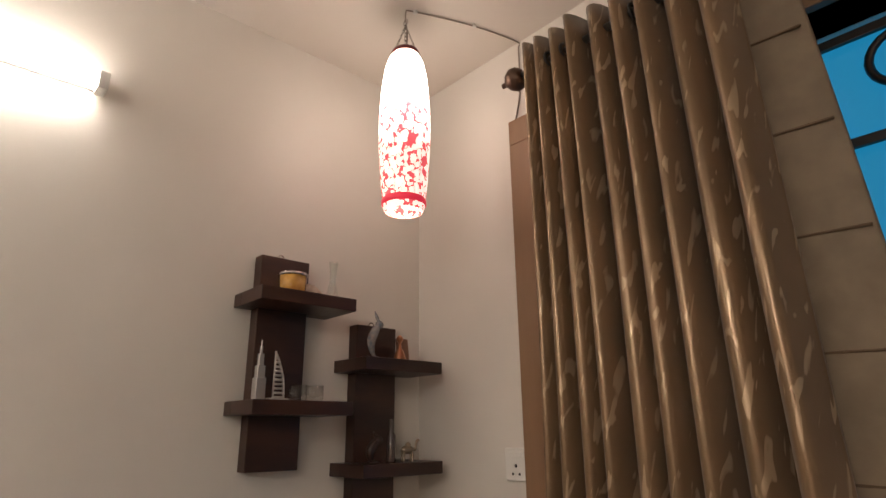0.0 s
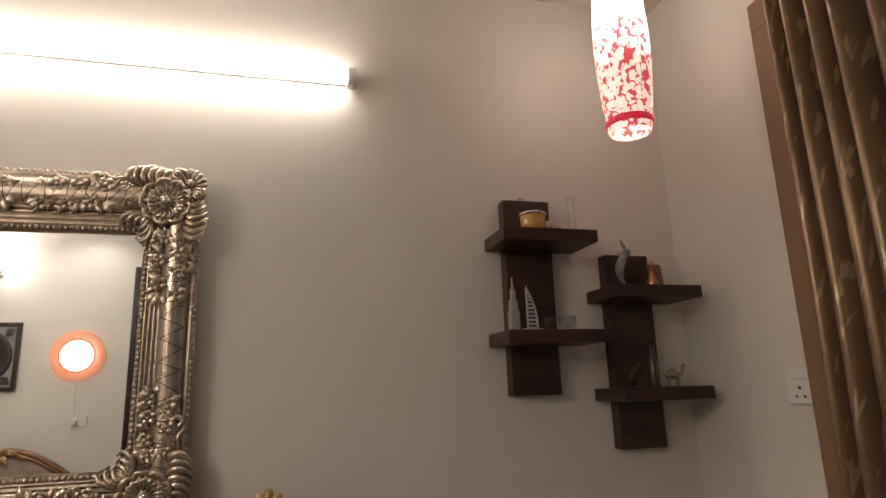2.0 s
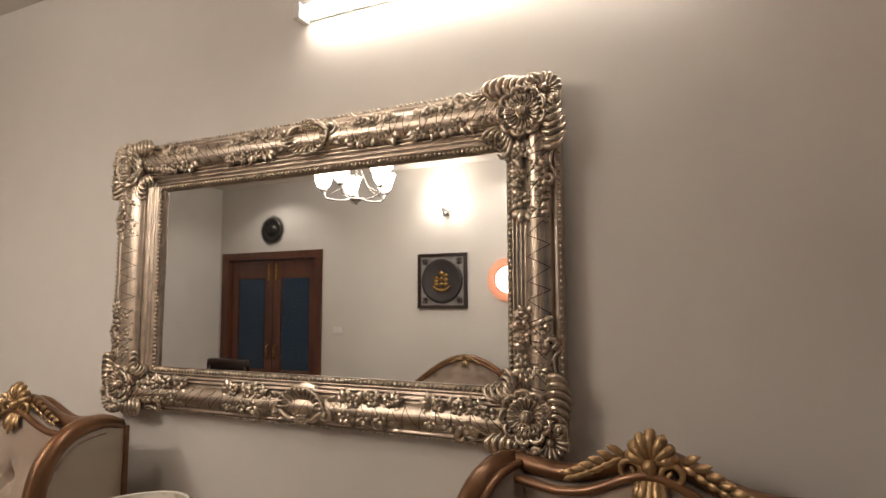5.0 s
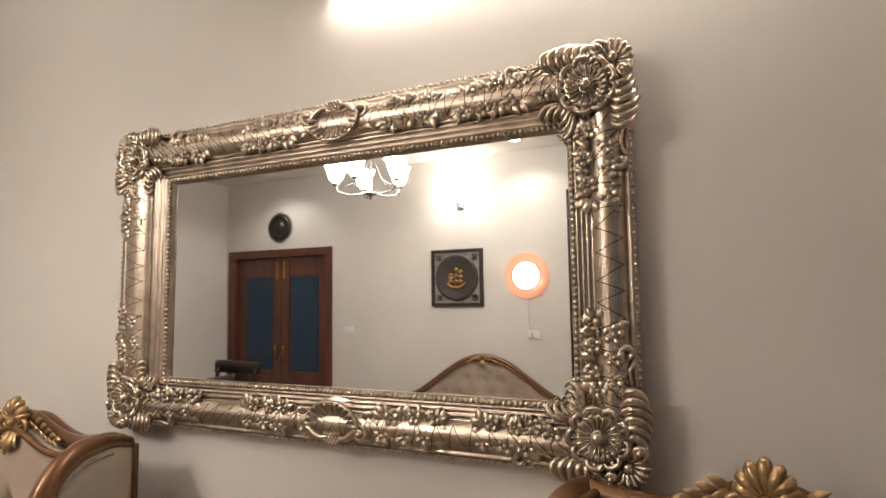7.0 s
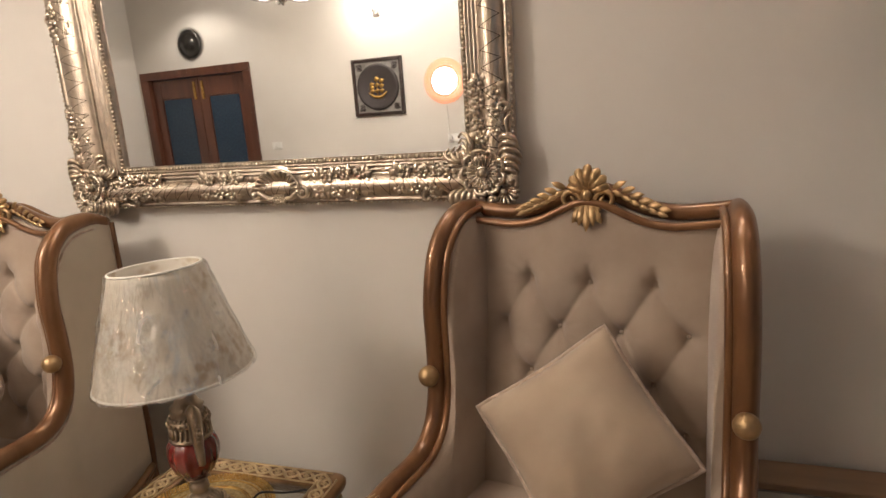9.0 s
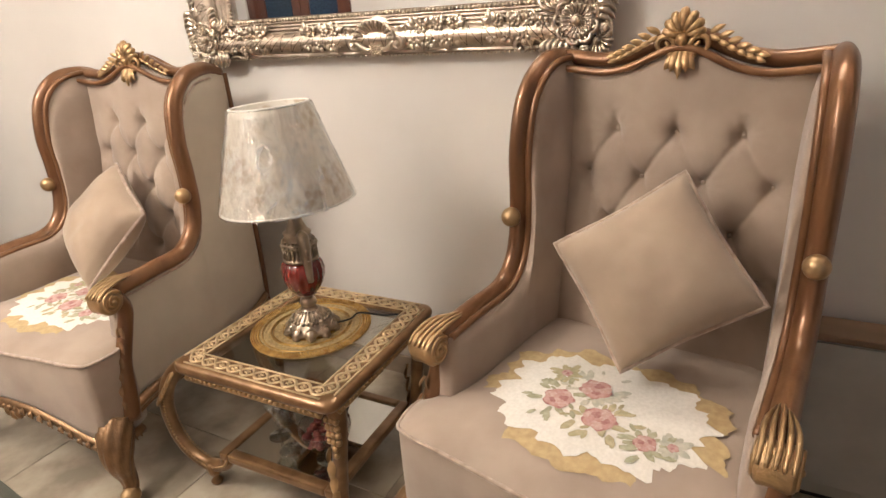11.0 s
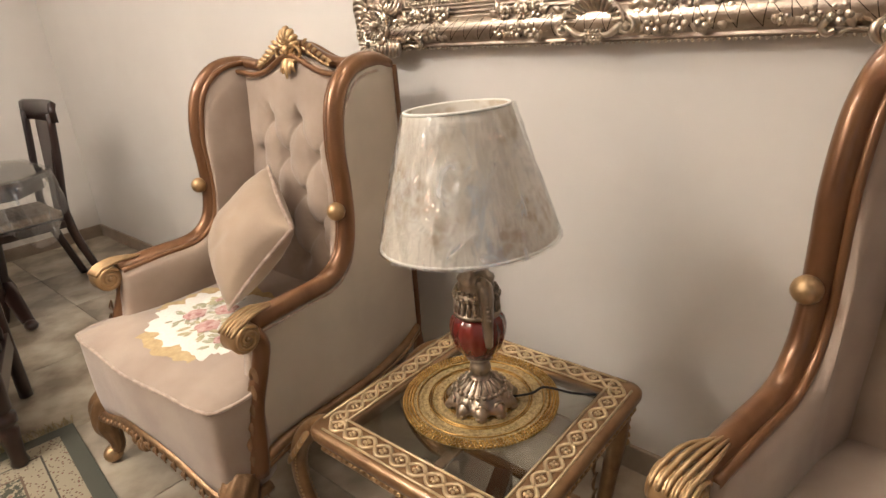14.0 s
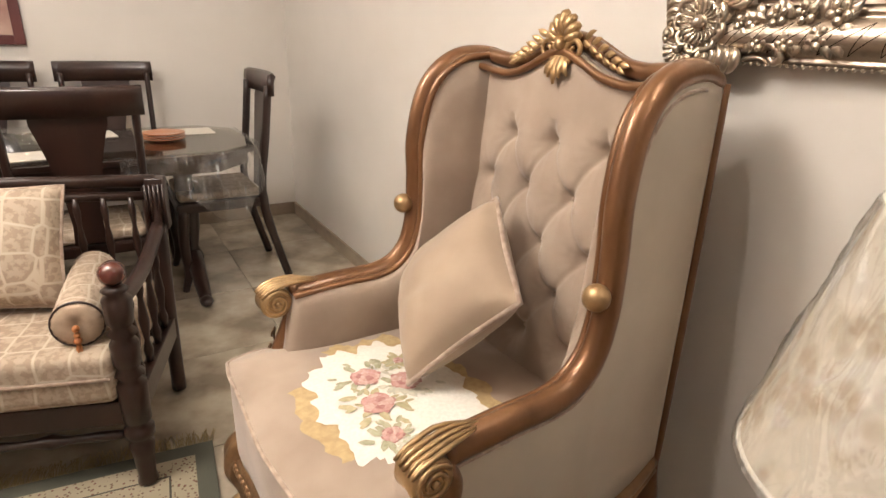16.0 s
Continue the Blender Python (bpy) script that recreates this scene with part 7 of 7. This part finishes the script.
def build_plastic():
    p = thing("plastic_sheet", "clear plastic sheet hanging over the table corner", "tablecloth", pose(0, 0, 0))
    bm = bmesh.new()
    edge = spline([(-0.30, -2.935, 0.753), (-0.60, -2.935, 0.753), (-0.73, -2.935, 0.753), (-0.89, -3.09, 0.753), (-0.892, -3.30, 0.753), (-0.892, -3.66, 0.753)], 70)
    rows = []
    for j in range(12):
        t = j / 11
        row = []
        for i, (x, y, z) in enumerate(edge):
            u = i / 69
            n = Vector((-0.25, 1, 0)) if u < 0.35 else (Vector((-0.7, 0.7, 0)) if u < 0.62 else Vector((-1, 0.1, 0)))
            n.normalize()
            drop = (0.10 + 0.24 * math.sin(math.pi * min(1, u * 1.35)) ** 2) * t
            w = 0.012 * math.sin(u * 46) * t + 0.010 * noise.noise(Vector((u * 14, t * 4, 0)))
            q = Vector((x, y, z)) + n * (0.008 + 0.02 * t + w) - Vector((0, 0, drop))
            row.append(bm.verts.new(q))
        rows.append(row)
    for a, b in zip(rows, rows[1:]):
        for k in range(69):
            bm.faces.new((a[k], a[k + 1], b[k + 1], b[k]))
    part("sheet", bm, M_FILM, p)
build_plastic()

def build_settings():
    for k, (x, y) in enumerate(((-0.60, -3.52), (-0.05, -3.10), (-0.15, -3.55), (0.4, -3.4))):
        p = thing("place_mat", "pale rectangular place mat on the glass table", "placemat", pose(x, y, 0.7525, 0, 0, 4 * k))
        boxed("mat", (-0.17, -0.10, 0), (0.17, 0.10, 0.003), material("pale_mat", (0.62, 0.58, 0.50), 0.6, second=(0.55, 0.5, 0.42), scale=30), p, bevel=0.001)
    for k in range(3):
        p = thing("plate", "orange round plate in a small stack", "plate", pose(-0.52, -3.33, 0.7525 + 0.012 * k), "stacked plates")
        bm = bmesh.new()
        lathe(bm, [(0.05, 0.0), (0.08, 0.004), (0.095, 0.010), (0.094, 0.012), (0.07, 0.006), (0.001, 0.004)], 30, caps=False)
        part("dish", bm, material("orange_ceramic", (0.42, 0.16, 0.07), 0.3, coat=0.3), p)
    b = simple("glass_bowl", "clear glass bowl on the dining table", "bowl", [(0.04, 0), (0.07, 0.02), (0.10, 0.07), (0.097, 0.07), (0.065, 0.024), (0.001, 0.01)], (0.02, -3.36, 0.7525), M_CLEAR)
build_settings()

def build_south_picture():
    p = thing("framed_picture", "dark red framed picture on the far wall", "picture", pose(0.385, SOUTH, 1.42))
    for lo, hi in (((-0.37, 0, -0.28), (-0.32, 0.03, 0.28)), ((0.32, 0, -0.28), (0.37, 0.03, 0.28)), ((-0.32, 0, -0.28), (0.32, 0.03, -0.23)), ((-0.32, 0, 0.23), (0.32, 0.03, 0.28))):
        boxed("frame_bar", lo, hi, material("dark_red_frame", (0.10, 0.022, 0.018), 0.4), p)
    boxed("print", (-0.32, 0.004, -0.23), (0.32, 0.012, 0.23), material("faded_print", (0.30, 0.16, 0.13), 0.6, second=(0.42, 0.28, 0.22), scale=7), p, bevel=0)
build_south_picture()

def build_west_picture():
    p = thing("framed_picture", "small dark framed picture on the wall by the dining table", "picture", pose(WEST, -3.90, 1.90))
    for lo, hi in (((0.001, -0.34, -0.22), (0.035, -0.30, 0.22)), ((0.001, 0.30, -0.22), (0.035, 0.34, 0.22)), ((0.001, -0.30, -0.22), (0.035, 0.30, -0.18)), ((0.001, -0.30, 0.18), (0.035, 0.30, 0.22))):
        boxed("frame_bar", lo, hi, M_DARKWOOD, p)
    boxed("print", (0.004, -0.30, -0.18), (0.012, 0.30, 0.18), material("pale_print", (0.42, 0.38, 0.32), 0.6, second=(0.30, 0.27, 0.22), scale=9), p, bevel=0)
build_west_picture()

# ---- carved settee with bolster ----
def build_settee():
    s = thing("settee", "dark turned-wood settee with cream damask seat", "settee", pose(-0.225, -1.848, 0.010, 0, 0, -17))
    W, D = 1.25, 0.52
    def post(x, y, h, label=""):
        bm = bmesh.new()
        prof = [(0.016, 0.0), (0.022, 0.01), (0.018, 0.03), (0.022, 0.10), (0.026, 0.14), (0.018, 0.15), (0.030, 0.165), (0.030, 0.19), (0.018, 0.20), (0.028, 0.215), (0.030, 0.33), (0.020, 0.345), (0.030, 0.36), (0.020, 0.375), (0.027, 0.39), (0.028, 0.45), (0.020, 0.465), (0.029, 0.48), (0.018, 0.495), (0.026, 0.51), (0.028, 0.575), (0.018, 0.59), (0.026, 0.60), (0.014, 0.612)]
        prof = [(q * 1.32, z * 1.03) for q, z in prof]
        lathe(bm, prof, 16, Matrix.Translation((x, y, 0)))
        o = part("turned_post", bm, M_DARKWOOD, s)
        bm = bmesh.new()
        ball(bm, (x, y, 0.662), 0.034, 14, 10)
        part("ball_finial", bm, material("reddish_finial", (0.09, 0.022, 0.014), 0.25, coat=0.5), o)
    for x in (0.0, W):
        post(x, 0, 0.66)
        bm = bmesh.new()
        sweep(bm, spline([(x, -D + 0.03, 0.0), (x, -D + 0.02, 0.3), (x, -D - 0.01, 0.55), (x, -D - 0.05, 0.76)], 20), 0.024, 10, lobes=4, depth=0.08)
        rbox(bm, (x - 0.030, -D - 0.075, 0.60), (x + 0.030, -D - 0.015, 0.78), 0.006)
        part("back_post", bm, M_DARKWOOD, s)
        for k in range(5):
            bm = bmesh.new()
            sweep(bm, [(x - 0.027 + 0.0135 * k, -D - 0.012, 0.62), (x - 0.027 + 0.0135 * k, -D - 0.012, 0.76)], 0.0055, 6)
            part("reed", bm, M_DARKWOOD, s)
        boxed("side_rail", (x - 0.018, -D, 0.215), (x + 0.018, 0, 0.29), M_DARKWOOD, s)
        bm = bmesh.new()
        sweep(bm, spline([(x, 0.0, 0.585), (x, -0.12, 0.565), (x, -0.30, 0.57), (x, -D, 0.62)], 18), 0.022, 10)
        part("arm_bar", bm, M_DARKWOOD, s)
        for k in range(4):
            y = -0.09 - 0.11 * k
            bm = bmesh.new()
            lathe(bm, [(0.010, 0.29), (0.015, 0.33), (0.008, 0.36), (0.016, 0.43), (0.008, 0.50), (0.014, 0.53), (0.010, 0.57)], 10, Matrix.Translation((x, y, 0)))
            part("spindle", bm, M_DARKWOOD, s)
    boxed("front_rail", (0.02, -0.022, 0.215), (W - 0.02, 0.018, 0.29), M_DARKWOOD, s, bevel=0.008)
    boxed("back_rail", (0.02, -D - 0.02, 0.215), (W - 0.02, -D + 0.02, 0.29), M_DARKWOOD, s)
    for z, r in ((0.765, 0.017), (0.715, 0.012), (0.40, 0.014)):
        bm = bmesh.new()
        sweep(bm, [(0.0, -D - 0.05 + (0.765 - z) * 0.1, z), (W, -D - 0.05 + (0.765 - z) * 0.1, z)], r, 10, flat=1.3)
        part("back_bar", bm, M_DARKWOOD, s)
    for k in range(14):
        x = 0.08 + (W - 0.16) * k / 13
        bm = bmesh.new()
        lathe(bm, [(0.008, 0.40), (0.013, 0.45), (0.007, 0.50), (0.014, 0.56), (0.007, 0.62), (0.012, 0.67), (0.008, 0.715)], 10, Matrix.Translation((x, -D - 0.03, 0)))
        part("spindle", bm, M_DARKWOOD, s)
    bm = bmesh.new()
    n = 30
    sweep(bm, [(0.03 + (W - 0.06) * k / n, -0.012, 0.165) for k in range(n + 1)], [0.010 + 0.006 * abs(math.sin(k * 0.9)) + (0.007 if k % 10 == 5 else 0) for k in range(n + 1)], 8)
    part("turned_stretcher", bm, M_DARKWOOD, s)
    part("seat_cushion", rbox(bmesh.new(), (0.03, -D + 0.0, 0.292), (W - 0.03, 0.035, 0.445), 0.035, seg=4), M_DAMASK, s, "cream damask seat cushion")
    bm = bmesh.new()
    sweep(bm, [(0.04, 0.038, 0.375), (W - 0.04, 0.038, 0.375)], 0.005, 6)
    part("seat_piping", bm, M_PIPING, s)
    m = s.matrix_world
    b = thing("bolster", "cream damask bolster with orange tassel", "cushion", m @ pose(0.112, -0.030, 0.446 + 0.066, 0, 0, 10) @ Matrix.Diagonal((0.80, 1, 0.80, 1)))
    bm = bmesh.new()
    lathe(bm, [(0.066, 0.0), (0.078, 0.010), (0.082, 0.03), (0.083, 0.20), (0.080, 0.40), (0.060, 0.42)], 32, pose(0, 0, 0, 90, 0, 0))
    part("roll", bm, M_DAMASK, b)
    bm = bmesh.new()
    lathe(bm, [(0.080, 0.0), (0.060, -0.010), (0.030, -0.012), (0.010, -0.004)], 48, pose(0, 0, 0, 90, 0, 0), flutes=18, depth=0.05)
    part("gathered_end", bm, material("gathered_cream", (0.42, 0.31, 0.22), 0.7, second=(0.32, 0.23, 0.16), scale=20), b)
    bm = bmesh.new()
    sweep(bm, [(0.079 * math.cos(2 * math.pi * k / 40), 0.0, 0.079 * math.sin(2 * math.pi * k / 40)) for k in range(40)], 0.004, 6, closed=True, up=(0, 1, 0))
    part("end_piping", bm, M_DARKWOOD, b)
    bm = bmesh.new()
    for r, z in ((0.012, -0.005), (0.010, -0.028), (0.013, -0.048)):
        ball(bm, (0.004, 0.020, z), r, 10, 7)
    rnd = random.Random(4)
    for k in range(60):
        a, q = rnd.uniform(0, 6.28), rnd.uniform(0, 0.012)
        sweep(bm, [(0.004 + 0.5 * q * math.cos(a), 0.020 + 0.5 * q * math.sin(a), -0.055), (0.004 + 1.4 * q * math.cos(a), 0.022 + 1.4 * q * math.sin(a), -0.10), (0.004 + 1.7 * q * math.cos(a), 0.022 + 1.6 * q * math.sin(a), -0.15)], 0.0016, 3, caps=False)
    part("tassel", bm, material("orange_tassel", (0.42, 0.17, 0.055), 0.6, second=(0.30, 0.10, 0.03), scale=60), b, "orange silk tassel")
    c = build_cushion(m @ pose(0.40, -0.33, 0.446 + 0.185, 0, 0, 90) @ pose(0, 0, 0, 0, -24, 0), 0.36, "cream damask square cushion on the settee")
    for o in c.children:
        if o.name.startswith("cushion_cover"):
            o.data.materials[0] = M_DAMASK
build_settee()

# ---- low cabinet between the wing chair and the corner ----
def build_cabinet():
    b = thing("low_cabinet", "low pale grey cabinet with a brown wooden top against the wall", "cabinet", pose(WEST + 0.016, 1.085, 0))
    grey = material("pale_grey_laminate", (0.42, 0.40, 0.37), 0.45, second=(0.36, 0.34, 0.31), scale=7, bump=0.04, bump_scale=150)
    body = boxed("body", (0.0, -0.175, 0.02), (0.095, 0.175, 0.513), grey, b, bevel=0.003)
    boxed("front_panel", (0.0955, -0.165, 0.06), (0.101, 0.165, 0.505), grey, body, bevel=0.002)
    boxed("plinth", (0.004, -0.165, 0.0), (0.085, 0.165, 0.0198), M_BLACK, b, bevel=0.001)
    boxed("wooden_top", (-0.002, -0.186, 0.5135), (0.110, 0.186, 0.533), material("brown_top_board", (0.21, 0.13, 0.075), 0.42, second=(0.15, 0.09, 0.05), scale=12, stretch=(1, 0.15, 1)), b, bevel=0.005)
build_cabinet()

# ---- things on the side table's lower shelf ----
tm = table.matrix_world
def on_shelf(x, y, rz=0):
    return tm @ pose(x, y, 0.144, 0, 0, rz)
g = thing("wine_glass", "clear stemmed wine glass", "glass", on_shelf(0.08, -0.12))
bm = bmesh.new()
lathe(bm, [(0.034, 0.0), (0.034, 0.002), (0.005, 0.008), (0.004, 0.075), (0.012, 0.085), (0.032, 0.115), (0.034, 0.145), (0.029, 0.180), (0.027, 0.180), (0.031, 0.145), (0.029, 0.116), (0.001, 0.090)], 24)
part("goblet", bm, M_CLEAR, g)
g2 = copy_thing(g, on_shelf(0.12, -0.045))
bw = thing("potpourri_bowl", "footed clear glass bowl of dark red potpourri", "bowl", on_shelf(0.10, 0.085))
bm = bmesh.new()
lathe(bm, [(0.036, 0.0), (0.038, 0.004), (0.010, 0.014), (0.010, 0.040), (0.040, 0.055), (0.070, 0.085), (0.078, 0.120), (0.075, 0.120), (0.066, 0.088), (0.001, 0.058)], 32, flutes=12, depth=0.02)
part("glass_bowl", bm, M_CLEAR, bw)
bm = bmesh.new()
rnd = random.Random(12)
for k in range(70):
    a, r = rnd.uniform(0, 6.28), 0.064 * math.sqrt(rnd.random())
    ball(bm, (r * math.cos(a), r * math.sin(a), 0.082 + rnd.uniform(0, 0.055) * (1 - r / 0.09)), rnd.uniform(0.008, 0.014), 6, 4, (1, 1, 0.6))
tagged(part("potpourri", bm, material("dried_petals", (0.13, 0.018, 0.024), 0.8, second=(0.24, 0.07, 0.05), scale=60), bw, "dark red dried petals"), kind="stuff")
bx = thing("gift_box", "small dark box lying on the lower shelf", "box", on_shelf(-0.07, -0.02, 20))
boxed("carton", (-0.09, -0.025, 0.0), (0.09, 0.025, 0.035), material("bronze_box", (0.14, 0.08, 0.04), 0.35, 0.4), bx, bevel=0.003)
cb = thing("loose_cable", "thin black cable loop on the lower shelf", "cable", on_shelf(0.14, 0.14))
bm = bmesh.new()
sweep(bm, spline([(0, -0.02, 0.003), (-0.01, 0.0, 0.06), (0.0, 0.02, 0.15), (0.02, 0.045, 0.165), (0.02, 0.06, 0.145), (-0.01, 0.045, 0.14)], 26), 0.0022, 5)
part("wire", bm, M_BLACK, cb)

# ---- floor tiles, last ----
tile = None
SIZE = 0.60
nx, ny = int((EAST - WEST) / SIZE) + 1, int((NORTH - SOUTH) / SIZE) + 1
for i in range(nx):
    for j in range(ny):
        x0, y0 = WEST + i * SIZE, SOUTH + j * SIZE
        x1, y1 = min(EAST, x0 + SIZE), min(NORTH, y0 + SIZE)
        full = x1 - x0 > SIZE - 1e-3 and y1 - y0 > SIZE - 1e-3
        if full and tile:
            o = again(tile, floor, Matrix.Translation((x0 + SIZE / 2, y0 + SIZE / 2, 0)))
        else:
            w, h = x1 - x0 - 0.003, y1 - y0 - 0.003
            bm = bmesh.new()
            rbox(bm, (-w / 2, -h / 2, -0.012), (w / 2, h / 2, 0), 0.0012, seg=1)
            o = part("tile", bm, M_TILE, floor, smooth=False)
            o.matrix_basis = Matrix.Translation(((x0 + x1) / 2, (y0 + y1) / 2, 0))
            if full:
                tile = o
